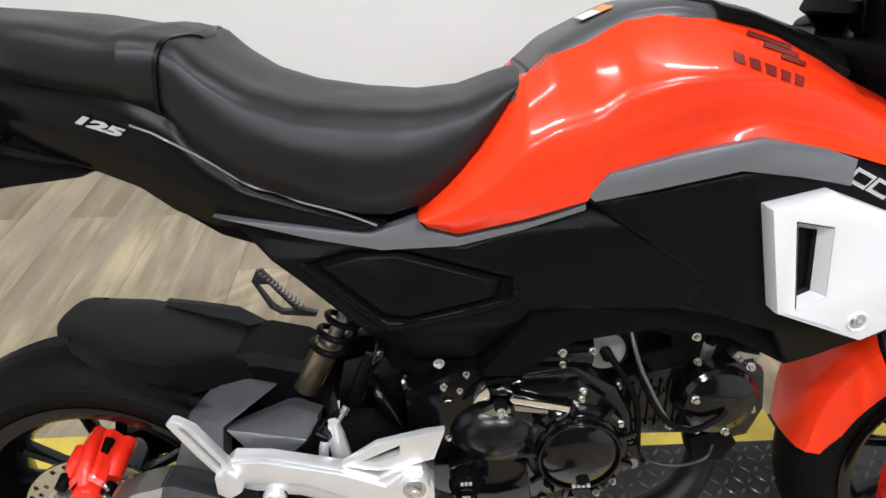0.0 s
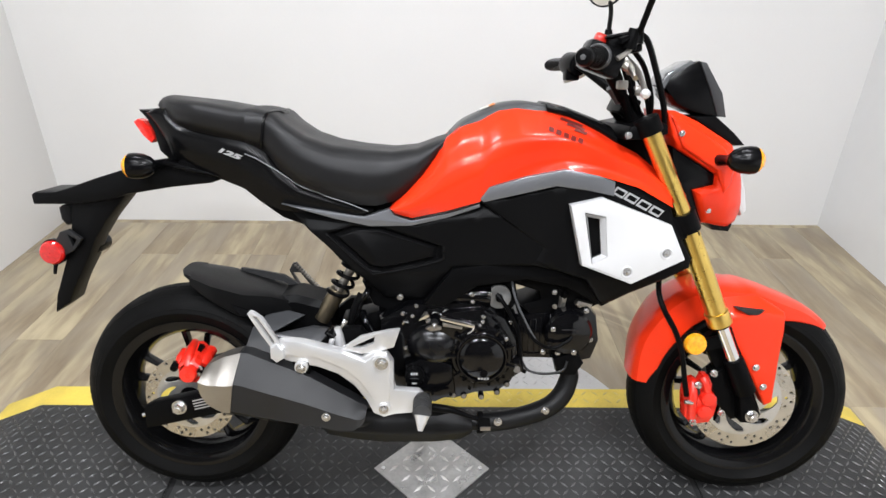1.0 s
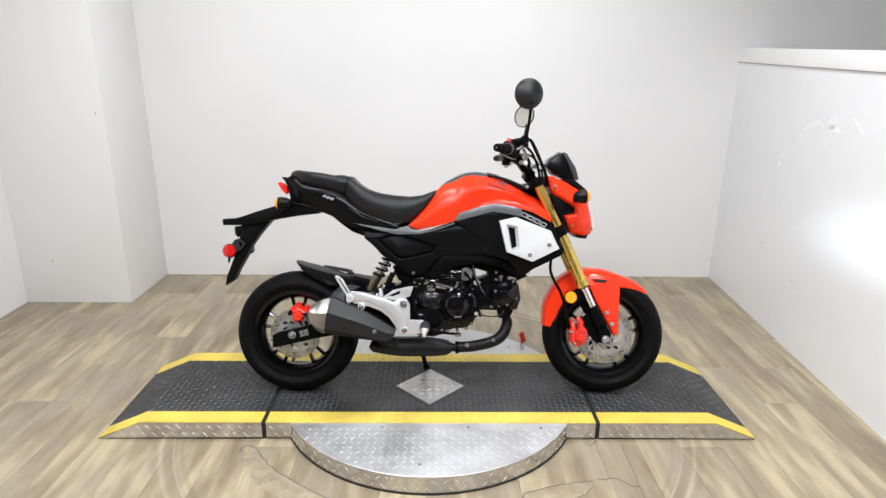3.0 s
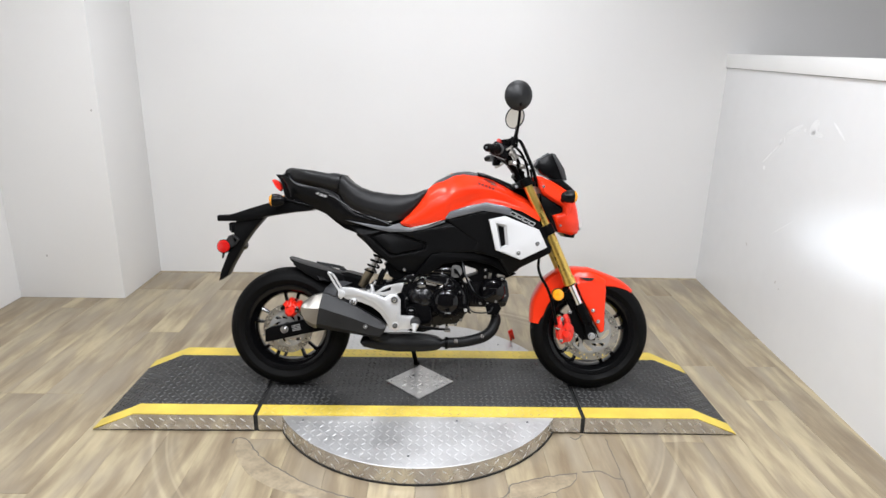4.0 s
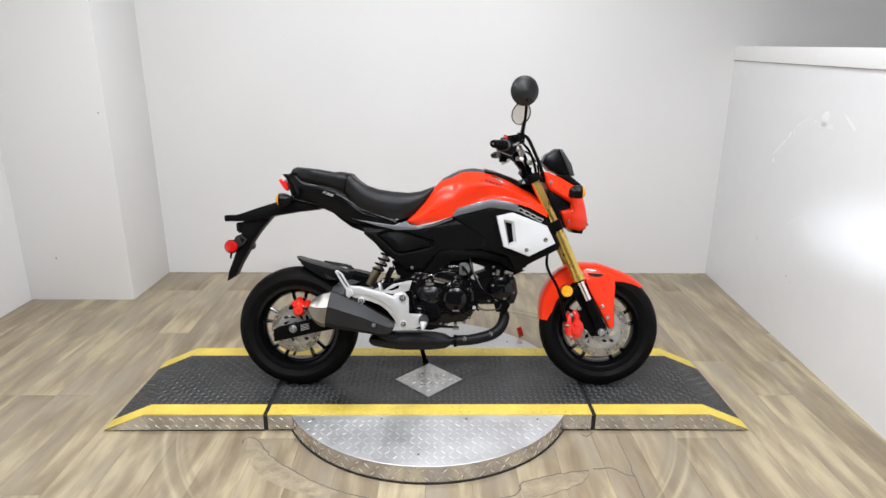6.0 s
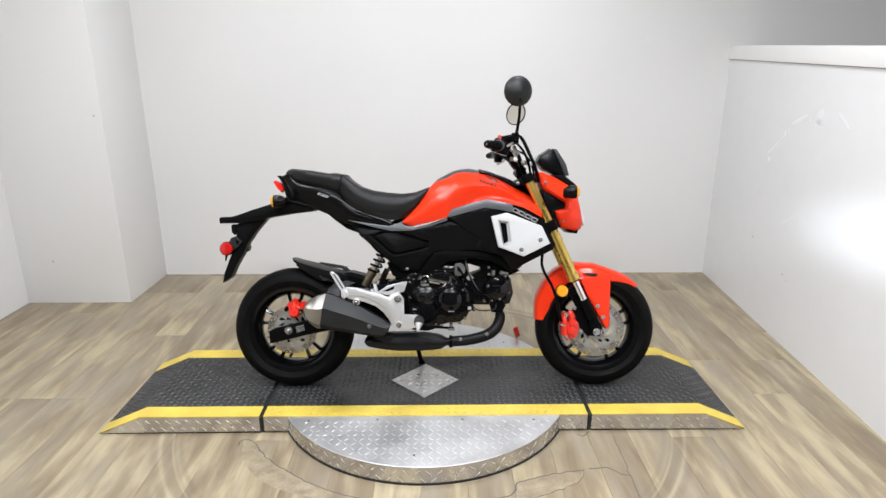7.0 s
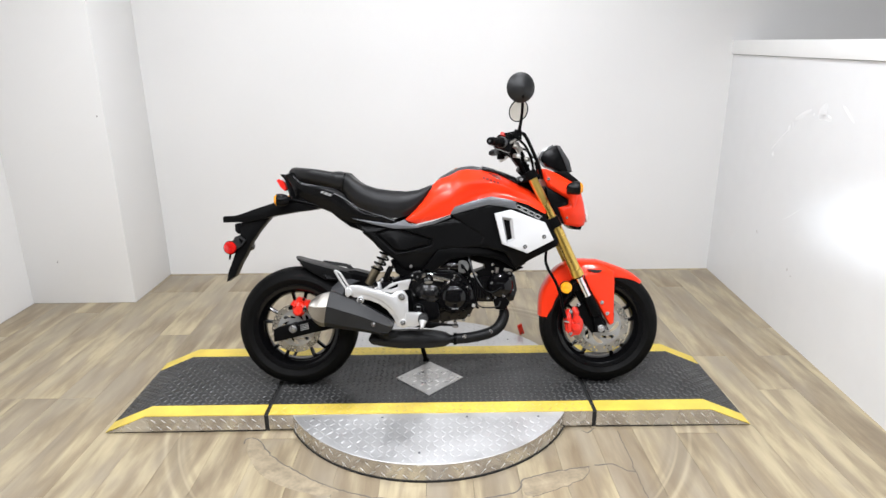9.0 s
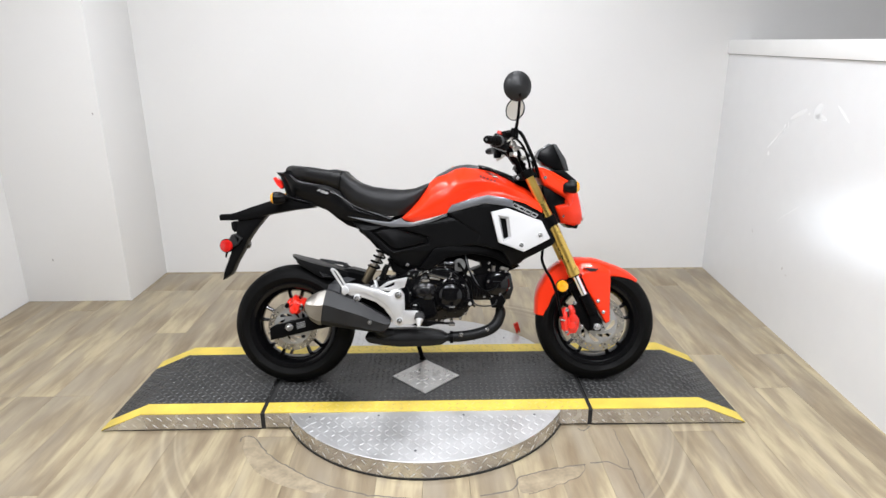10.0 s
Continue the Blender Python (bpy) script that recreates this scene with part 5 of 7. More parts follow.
bm = shell([(-0.446, 0.344), (-0.440, 0.356), (-0.425, 0.368), (-0.396, 0.383), (-0.364, 0.391)], [(-0.441, 0.324), (-0.437, 0.306), (-0.428, 0.286), (-0.414, 0.273), (-0.397, 0.263), (-0.368, 0.259)],
           [(-0.6, 0.016, 0.032, 0.036, 0.012), (-0.4, 0.023, 0.0475, 0.0535, 0.0175)], (0, 0.15, 0.62, 1), 30, 0, lean=0.17, crisp=True)
bmesh.ops.translate(bm, vec=(0, -0.160, 0), verts=bm.verts[:])
part("end_cap", bm, M_STAIN, muf, "brushed stainless end cap")
bx, bz = -0.201, 0.274
part("bolt", bolt(bx, -0.206, bz, 0.0065, 0.008), M_BOLT, muf)
# exhaust pipe and its heat shield
pipe = part("exhaust_pipe", tube([(0.287, -0.020, 0.340), (0.293, -0.021, 0.316), (0.300, -0.026, 0.275), (0.283, -0.036, 0.230), (0.242, -0.050, 0.204), (0.168, -0.065, 0.189), (0.112, -0.074, 0.186), (0.019, -0.080, 0.188), (-0.074, -0.080, 0.190)], 0.0165, 14), M_PIPE, bike, "matt black exhaust pipe under the engine")
part("heat_shield", tube([(0.299, -0.026, 0.290), (0.300, -0.030, 0.268), (0.282, -0.042, 0.231), (0.242, -0.056, 0.206), (0.168, -0.071, 0.191), (0.107, -0.079, 0.188)], [0.019, 0.021, 0.022, 0.022, 0.021, 0.021], 14), M_PIPE, pipe, "black heat shield on the pipe")
bm = shell([(-0.232, 0.197), (-0.222, 0.215), (-0.172, 0.224), (-0.064, 0.225), (0.012, 0.222), (0.062, 0.214), (0.086, 0.202)], [(-0.230, 0.190), (-0.220, 0.176), (-0.170, 0.166), (-0.103, 0.158), (0.013, 0.159), (0.065, 0.163), (0.085, 0.177)], [(-0.25, 0.030, 0.040, 0.032, 0.018), (0.0, 0.030, 0.038, 0.032, 0.018), (0.12, 0.020, 0.026, 0.022, 0.012)], (0, 0.4, 0.75, 1), 36, 1)
bmesh.ops.translate(bm, vec=(0, -0.078, 0), verts=bm.verts[:])
part("collector_box", bm, M_PIPE, pipe, "matt black exhaust collector box")
part("link_pipe", tube([(-0.120, -0.085, 0.200), (-0.165, -0.100, 0.212), (-0.185, -0.128, 0.240), (-0.200, -0.150, 0.275)], [0.024, 0.024, 0.022, 0.022], 14), M_PIPE, pipe)
bolts("bolt", pipe, [(0.140, -0.097, 0.200), (0.243, -0.076, 0.215)], 0.0065, 0.006)
bm = spin([(0.0205, -0.006), (0.024, -0.006), (0.024, 0.006), (0.0205, 0.006)], 0, 0, 24)
bmesh.ops.transform(bm, matrix=Matrix.Translation((0.103, -0.076, 0.187)) @ pose(0, 0, 0, 0, 0, 90), verts=bm.verts[:])
part("clamp", bm, M_IRON, pipe)

# rider's and passenger's footrest bracket
brk = part("footrest_bracket", plate([(-0.301, 0.405), (-0.291, 0.414), (-0.252, 0.411), (-0.181, 0.393), (-0.137, 0.376), (-0.115, 0.388), (-0.088, 0.388), (-0.075, 0.368), (-0.074, 0.309), (-0.025, 0.306), (-0.006, 0.285), (-0.013, 0.261), (-0.072, 0.256), (-0.095, 0.249), (-0.115, 0.258), (-0.130, 0.288), (-0.152, 0.318), (-0.182, 0.342), (-0.224, 0.358), (-0.259, 0.363), (-0.283, 0.371), (-0.297, 0.382)], -0.165, -0.145, 0.004), M_ALU, bike, "silver cast footrest bracket")
part("raised_web", plate([(-0.292, 0.412), (-0.258, 0.412), (-0.178, 0.391), (-0.129, 0.370), (-0.109, 0.386), (-0.087, 0.386), (-0.081, 0.370), (-0.082, 0.300), (-0.089, 0.269), (-0.107, 0.273), (-0.122, 0.300), (-0.143, 0.331), (-0.175, 0.357), (-0.222, 0.378), (-0.284, 0.383)], -0.170, -0.160, 0.004), M_ALU, brk)
part("passenger_arm", plate([(-0.349, 0.468), (-0.344, 0.473), (-0.338, 0.472), (-0.322, 0.461), (-0.305, 0.433), (-0.291, 0.41), (-0.282, 0.389), (-0.288, 0.376), (-0.299, 0.368), (-0.308, 0.378), (-0.306, 0.397), (-0.325, 0.426)], -0.172, -0.160, 0.003, [[(-0.337, 0.463), (-0.331, 0.461), (-0.302, 0.414), (-0.302, 0.407), (-0.306, 0.411)]]), M_ALU, brk)
part("knuckle", plate([(-0.307, 0.403), (-0.296, 0.408), (-0.284, 0.399), (-0.281, 0.382), (-0.295, 0.373), (-0.307, 0.382)], -0.182, -0.165, 0.004), M_ALU, brk)
part("heel_guard", plate([(-0.177, 0.391), (-0.137, 0.418), (-0.082, 0.431), (-0.062, 0.433), (-0.074, 0.396), (-0.116, 0.384), (-0.138, 0.382)], -0.158, -0.146, 0.002, [[(-0.155, 0.396), (-0.111, 0.417), (-0.113, 0.404), (-0.137, 0.395)]]), M_ALU, brk)
for p_, r_ in (((-0.097, -0.172, 0.370), 0.012), ((-0.094, -0.172, 0.272), 0.009), ((-0.252, -0.166, 0.359), 0.009)):
    part("boss", cyl((p_[0], -0.165, p_[2]), (p_[0], -0.1735, p_[2]), r_ * 1.5, r_ * 1.38, 24, 0.001), M_ALU, brk)
    part("bolt", bolt(p_[0], -0.1735, p_[2], r_ * 0.8, 0.008), M_BOLT, brk)
part("hanger", plate([(-0.270, 0.369), (-0.238, 0.367), (-0.236, 0.343), (-0.263, 0.338)], -0.166, -0.150, 0.003), M_IRON, brk)
fp = Vector((-0.018, -0.190, 0.290))
peg = part("footrest", cyl((fp.x, -0.165, fp.z), (fp.x, -0.222, fp.z), 0.0165, 0.0175, 18, 0.003), M_PEG, brk, "grey rubber footrest")
for i in range(5):
    part("rib", cyl((fp.x, -0.176 - i * 0.009, fp.z), (fp.x, -0.1805 - i * 0.009, fp.z), 0.0185, n=18), M_PEG, peg)
part("peg_joint", box(fp.x - 0.014, fp.x + 0.014, -0.176, -0.155, fp.z - 0.014, fp.z + 0.010, 0.004), M_IRON, peg)
part("peg_feeler", cyl((fp.x, -0.221, fp.z - 0.004), (fp.x - 0.003, -0.236, fp.z - 0.028), 0.0150, 0.0045, 16), M_ALU, brk)
mc = part("master_cylinder", tube([(-0.190, -0.118, 0.420), (-0.187, -0.118, 0.402), (-0.181, -0.120, 0.368)], [0.0075, 0.0105, 0.0115], 16), M_ALU, bike, "cast aluminium rear brake master cylinder")
part("reservoir_cap", cyl((-0.206, -0.120, 0.417), (-0.194, -0.120, 0.403), 0.0115, 0.0105, 20, 0.002), M_ENGINE, mc, "black cap")
part("outlet_pipe", tube([(-0.196, -0.124, 0.400), (-0.200, -0.126, 0.392), (-0.203, -0.126, 0.366)], 0.0058, 12), M_ALU, mc)
part("push_rod", tube([(-0.174, -0.104, 0.430), (-0.180, -0.110, 0.421), (-0.188, -0.114, 0.408)], 0.0028, 8), M_STAIN, mc)
part("rod_nut", cyl((-0.1785, -0.108, 0.4235), (-0.1735, -0.104, 0.4305), 0.0048, n=6), M_BOLT, mc)
part("paint_mark", tube([(-0.179, -0.101, 0.393), (-0.175, -0.103, 0.394), (-0.170, -0.101, 0.397)], 0.0018, 6), M_YEL, bike)
pedal = part("brake_pedal", tube([(-0.086, -0.132, 0.270), (-0.014, -0.145, 0.262), (0.040, -0.160, 0.262), (0.075, -0.186, 0.264), (0.101, -0.206, 0.267)], [0.008, 0.008, 0.006, 0.0045, 0.0045], 12), M_IRON, bike, "black rear brake pedal")
part("pedal_web", plate([(-0.050, 0.250), (-0.005, 0.272), (0.030, 0.266), (0.052, 0.256), (0.010, 0.244)], -0.152, -0.146, 0.002), M_IRON, pedal)
part("pedal_pad", box(0.090, 0.112, -0.232, -0.200, 0.262, 0.271, 0.003), M_RUBBER, pedal)
part("pad_edge", box(0.0915, 0.1105, -0.2345, -0.2325, 0.2625, 0.2705, 0.0008), M_STAIN, pedal, "bright end face")
fr = part("footrest_bracket", plate([(-0.363, 0.435), (-0.354, 0.453), (-0.345, 0.455), (-0.311, 0.41), (-0.281, 0.379), (-0.26, 0.373), (-0.264, 0.365), (-0.32, 0.371), (-0.339, 0.384)], 0.222, 0.234, 0.002, [[(-0.355, 0.429), (-0.336, 0.429), (-0.298, 0.379), (-0.319, 0.379), (-0.332, 0.389)]]), M_PEG, bike, "grey cast footrest bracket with a serrated edge")
teeth = [(-0.349, 0.451), (-0.286, 0.382)]
for i in range(12):
    k = (i + 0.5) / 12
    part("tooth", box(-0.0030, 0.0030, 0.219, 0.237, -0.003, 0.003, 0.001), M_STAIN, fr).matrix_local = Matrix.Translation((teeth[0][0] + (teeth[1][0] - teeth[0][0]) * k, 0, teeth[0][1] + (teeth[1][1] - teeth[0][1]) * k))
# black plate added to darken a see-through gap by the engine
part("swingarm_pivot", plate([(-0.193, 0.402), (-0.079, 0.436), (-0.050, 0.359), (-0.061, 0.293), (-0.142, 0.276), (-0.198, 0.319)], -0.035, 0.035, 0.006), M_IRON, bike)

# ---- engine ----
M_MUFF2 = mat("grey_zinc_cover", (0.19, 0.19, 0.185), 0.45, metal=0.3, vary=0.15, vscale=40)
engine = new("engine")
engine.parent = bike
engine["label"] = "black enamelled single-cylinder engine with zinc bolts"
part("crankcase", plate([(-0.109, 0.426), (-0.053, 0.457), (0.005, 0.464), (0.098, 0.461), (0.151, 0.428), (0.177, 0.378), (0.186, 0.327), (0.168, 0.285), (0.139, 0.261), (0.091, 0.258), (0.049, 0.244), (-0.030, 0.246), (-0.078, 0.273), (-0.106, 0.338)], -0.085, 0.085, 0.016), M_ENGINE, engine)
ex, ez = 0.100, 0.357
part("clutch_cover", spin([(0.001, -0.1290), (0.022, -0.1285), (0.038, -0.1255), (0.048, -0.1200), (0.0535, -0.1140), (0.0545, -0.1110), (0.060, -0.1105), (0.064, -0.106), (0.066, -0.085), (0.001, -0.085)], ex, ez, 56), M_ENGINE, engine, "round black clutch cover")
part("cover_badge", cyl((ex + 0.004, -0.1285, ez - 0.030), (ex + 0.004, -0.1295, ez - 0.030), 0.008, n=16), M_IRON, engine)
for i in range(4):
    part("print_bar", box(ex - 0.007 + i * 0.006, ex - 0.0030 + i * 0.006, -0.1258, -0.1190, ez - 0.045, ez - 0.0415), M_LETTER, engine)
for i in range(9):
    a = 0.35 + 2 * math.pi * i / 9
    part("cover_rib", box(-0.012, 0.012, -0.004, 0.004, -0.003, 0.003, 0.001), M_ENGINE, engine).matrix_local = Matrix.Translation((ex + 0.060 * math.cos(a), -0.112, ez + 0.060 * math.sin(a))) @ pose(0, 0, 0, 0, -math.degrees(a), 0)
part("clutch_hump", add_ball(bmesh.new(), (0.006, -0.082, 0.371), 0.060, 0.034, 0.046, 32), M_CASE, engine)
part("sprocket_cover", plate([(-0.057, 0.335), (-0.006, 0.354), (0.041, 0.335), (0.049, 0.271), (0.007, 0.250), (-0.051, 0.262)], -0.108, -0.08, 0.010), M_ENGINE, engine)
ox, oz = -0.036, 0.314
oil = part("oil_cap", cyl((ox, -0.105, oz), (ox, -0.122, oz), 0.020, 0.018, 24, 0.003), M_IRON, engine)
for i in range(14):
    a = 2 * math.pi * i / 14
    part("grip_rib", cyl((ox + 0.0195 * math.cos(a), -0.106, oz + 0.0195 * math.sin(a)), (ox + 0.0185 * math.cos(a), -0.121, oz + 0.0185 * math.sin(a)), 0.002, n=6), M_IRON, oil)
for i in range(3):
    part("print_bar", box(ox - 0.007 + i * 0.005, ox - 0.0035 + i * 0.005, -0.1229, -0.1215, oz + 0.006, oz + 0.011), M_LETTER, oil)
part("slot", plate([(ox - 0.012, oz - 0.002), (ox - 0.006, oz + 0.003), (ox + 0.006, oz + 0.003), (ox + 0.012, oz - 0.002), (ox + 0.006, oz - 0.007), (ox - 0.006, oz - 0.007)], -0.126, -0.120, 0.001), M_ENGINE, oil)
part("print_bar", box(ox - 0.005, ox + 0.005, -0.1229, -0.1215, oz - 0.014, oz - 0.0105), M_LETTER, oil)
part("gear_cover", plate([(0.028, 0.449), (0.097, 0.456), (0.133, 0.426), (0.122, 0.382), (0.041, 0.381), (0.011, 0.406)], -0.105, -0.08, 0.012), M_ENGINE, engine)
part("lever_arm", plate([(0.014, 0.441), (0.018, 0.444), (0.085, 0.427), (0.084, 0.420), (0.080, 0.420), (0.017, 0.436)], -0.117, -0.111, 0.001), M_CHROME, engine, "polished clutch lever")
part("lever_arm", plate([(0.020, 0.427), (0.022, 0.430), (0.060, 0.421), (0.060, 0.416), (0.022, 0.422)], -0.114, -0.109, 0.001), M_STAIN, engine)
part("lever_hook", tube([(0.083, -0.114, 0.423), (0.080, -0.115, 0.414), (0.071, -0.114, 0.407)], 0.0021, 8), M_CHROME, engine)
part("lever_stop", plate([(-0.014, 0.413), (-0.004, 0.419), (0.018, 0.417), (0.018, 0.411), (-0.003, 0.407)], -0.104, -0.096, 0.001), M_STAIN, engine)
part("lever_link", tube([(-0.004, -0.075, 0.463), (0.006, -0.078, 0.467), (0.022, -0.076, 0.472)], 0.0014, 6), M_STAIN, engine)
part("lever_boss", plate([(-0.028, 0.431), (-0.020, 0.446), (-0.011, 0.454), (-0.006, 0.441), (-0.012, 0.437)], -0.110, -0.090, 0.002), M_CHROME, engine, "polished lever boss")
part("spring_clip", tube([(-0.002, -0.104, 0.446), (0.006, -0.108, 0.450), (0.016, -0.108, 0.446), (0.020, -0.104, 0.441)], 0.0018, 8), M_CHROME, engine)
part("cover_ring", spin([(0.0470, -0.1205), (0.0475, -0.1245), (0.0500, -0.1245), (0.0510, -0.1165)], ex, ez, 64), M_ENGINE, engine)
part("cable_stop", cyl((0.004, -0.110, 0.429), (0.004, -0.120, 0.433), 0.008, n=14), M_IRON, engine)
# upper case, starter motor and throttle body, in the shade
part("upper_case", plate([(-0.147, 0.493), (-0.077, 0.520), (0.039, 0.526), (0.165, 0.522), (0.175, 0.446), (0.159, 0.425), (0.088, 0.435), (-0.078, 0.424), (-0.125, 0.443)], -0.052, 0.052, 0.012), M_IRON, engine)
part("intake_box", plate([(0.132, 0.534), (0.272, 0.523), (0.377, 0.460), (0.325, 0.437), (0.261, 0.419), (0.207, 0.421), (0.182, 0.446), (0.223, 0.460), (0.220, 0.475), (0.174, 0.489), (0.157, 0.495)], -0.052, 0.052, 0.010), M_IRON, engine)
# black block added so the space behind the shock reads dark
part("battery_box", plate([(-0.112, 0.500), (-0.060, 0.512), (-0.060, 0.410), (-0.100, 0.360), (-0.116, 0.400)], -0.035, 0.045, 0.006), M_IRON, bike)
part("starter_motor", cyl((0.028, -0.060, 0.473), (0.119, -0.060, 0.469), 0.024, n=24, bev=0.004), M_ENGINE, engine)
part("throttle_body", cyl((0.100, -0.030, 0.482), (0.157, -0.030, 0.489), 0.024, n=24, bev=0.003), M_IRON, engine)
dx, dz = 0.136, 0.469
disc_b = part("breather_disc", cyl((dx, -0.060, dz), (dx, -0.068, dz), 0.0250, n=32, bev=0.001), M_MUFF2, engine, "round light grey cover with a black hose")
part("hose_joint", cyl((dx, -0.066, dz), (dx, -0.080, dz), 0.0075, n=14), M_IRON, disc_b)
part("hose", tube([(0.13, -0.078, 0.479), (0.142, -0.085, 0.465), (0.159, -0.085, 0.437), (0.177, -0.085, 0.397), (0.186, -0.085, 0.322), (0.195, -0.08, 0.308)], 0.0042, 8), M_IRON, disc_b)
for p_, sx_, sz_ in (((-0.013, -0.070, 0.451), 0.018, 0.012), ((0.040, -0.070, 0.460), 0.010, 0.016), ((0.007, -0.080, 0.425), 0.024, 0.006), ((0.080, -0.060, 0.467), 0.014, 0.010), ((-0.037, -0.075, 0.418), 0.010, 0.010)):
    part("fitting", box(p_[0] - sx_ / 2, p_[0] + sx_ / 2, p_[1] - 0.004, p_[1] + 0.02, p_[2] - sz_ / 2, p_[2] + sz_ / 2, 0.002), M_STAIN, engine)
part("starter_cable", tube([(-0.041, -0.080, 0.412), (-0.021, -0.090, 0.440), (0.014, -0.090, 0.449), (0.053, -0.085, 0.439), (0.088, -0.085, 0.426)], 0.003, 8), M_IRON, engine)
for bx_, bz_ in ((0.008, 0.263), (0.045, 0.256), (0.067, 0.254), (0.104, 0.252), (0.137, 0.263), (0.157, 0.281)):
    part("case_lug", cyl((bx_, -0.086, bz_), (bx_, -0.062, bz_), 0.0065, n=12, bev=0.001), M_ENGINE, engine)
    part("bolt", bolt(bx_, -0.085, bz_, 0.0036, 0.006), M_STAIN, engine)
part("case_plate", plate([(0.150, 0.336), (0.180, 0.345), (0.189, 0.316), (0.167, 0.300)], -0.092, -0.075, 0.003), M_ENGINE, engine)
part("case_bolt_lug", cyl((0.176, -0.085, 0.319), (0.175, -0.100, 0.322), 0.007, n=16), M_STAIN, engine)
# cylinder and head lying forward, with cooling fins
part("cylinder", plate([(0.154, 0.420), (0.260, 0.436), (0.266, 0.326), (0.169, 0.328)], -0.055, 0.055, 0.008), M_ENGINE, engine)
fin0, fin1 = [(0.168, 0.417), (0.252, 0.427)]
for i in range(8):
    k = i / 7
    fx_ = fin0[0] + (fin1[0] - fin0[0]) * k
    part("fin", box(fx_ - 0.0018, fx_ + 0.0018, -0.059, 0.030, fin0[1] - 0.078 + 0.006 * k, fin0[1] - 0.004 + 0.006 * k, 0.0008), M_ENGINE, engine)
part("cylinder_head", plate([(0.249, 0.440), (0.321, 0.453), (0.340, 0.431), (0.349, 0.375), (0.335, 0.333), (0.283, 0.320), (0.256, 0.328)], -0.072, 0.072, 0.012), M_ENGINE, engine)
hx, hz = 0.282, 0.395
part("head_cover", spin([(0.001, -0.089), (0.026, -0.0885), (0.036, -0.085), (0.044, -0.083), (0.049, -0.077), (0.050, -0.060), (0.001, -0.060)], hx, hz, 40), M_ENGINE, engine, "round black cylinder head cover")
part("cover_mark", box(hx - 0.016, hx + 0.014, -0.0892, -0.0878, hz + 0.010, hz + 0.0125), M_MUFF, engine)
part("exhaust_flange", plate([(0.253, 0.337), (0.302, 0.353), (0.318, 0.327), (0.301, 0.299), (0.263, 0.301)], -0.078, -0.045, 0.004), M_IRON, engine)
part("plug_wire", tube([(0.163, -0.070, 0.506), (0.174, -0.090, 0.451), (0.201, -0.100, 0.396), (0.239, -0.100, 0.371), (0.274, -0.095, 0.382), (0.286, -0.090, 0.392)], 0.0038, 8), M_IRON, engine)
part("sensor_wire", tube([(0.185, -0.080, 0.337), (0.200, -0.090, 0.316), (0.235, -0.095, 0.311), (0.271, -0.090, 0.316), (0.281, -0.085, 0.334)], 0.0026, 8), M_MUFF, engine)
part("vent_hose", tube([(-0.170, -0.070, 0.407), (-0.160, -0.070, 0.444), (-0.146, -0.060, 0.472)], 0.008, 10), M_IRON, engine)
# black cable given a grey that stands for the highlight along it
part("loop_wire", tube([(0.160, -0.070, 0.512), (0.165, -0.088, 0.481), (0.181, -0.094, 0.441), (0.214, -0.098, 0.384), (0.249, -0.095, 0.368)], 0.0025, 8), M_VISOR, engine, "black cable coloured grey for its highlight")
# sensor and bolts on top of the head
sensor = part("head_sensor", cyl((0.268, -0.045, 0.440), (0.272, -0.050, 0.466), 0.011, 0.009, 6, 0.001), M_STAIN, engine, "zinc sensor on the head")
part("sensor_cap", cyl((0.272, -0.050, 0.465), (0.276, -0.056, 0.476), 0.008, 0.006, 14, 0.001), M_IRON, sensor)
part("sensor_lead", tube([(0.276, -0.056, 0.474), (0.262, -0.052, 0.486), (0.238, -0.045, 0.492), (0.205, -0.040, 0.500)], 0.003, 8), M_IRON, sensor)
for bx_, bz_ in ((0.252, 0.449), (0.303, 0.452)):
    part("bolt", bolt(bx_, -0.066, bz_, 0.0036, 0.007), M_STAIN, engine)
part("fitting", plate([(0.294, 0.452), (0.326, 0.446), (0.330, 0.454), (0.300, 0.462)], -0.068, -0.050, 0.002), M_STAIN, engine)
tops = [BVHTree.FromPolygons([o.matrix_local @ v.co for v in o.data.vertices], [f.vertices for f in o.data.polygons]) for o in engine.children if o.type == "MESH"]


def on_engine(x, z, other=-0.07):
    """The near face of the castings at x, z."""
    hits = [t.ray_cast(Vector((x, -0.5, z)), Vector((0, 1, 0)))[0] for t in tops]
    return min([h.y for h in hits if h is not None and h.y < 0] or [other])


for i, (bx_, bz_) in enumerate([(-0.06, 0.438), (-0.041, 0.433), (0.004, 0.428), (0.026, 0.46), (0.042, 0.484), (0.08, 0.479), (0.102, 0.44), (0.095, 0.422), (0.162, 0.408), (0.149, 0.394), (-0.055, 0.363), (-0.009, 0.423)]):
    part("bolt", bolt(bx_, on_engine(bx_, bz_) + 0.001, bz_, (0.0034, 0.0028, 0.0040)[i % 3], 0.006), M_BOLT, engine)
for bx_, bz_ in [(0.317, 0.442), (0.329, 0.378), (0.294, 0.354), (0.248, 0.406), (0.263, 0.348), (0.235, 0.342), (0.253, 0.475)]:
    part("bolt", bolt(bx_, on_engine(bx_, bz_) + 0.001, bz_, 0.0042, 0.007), M_BOLT, engine)
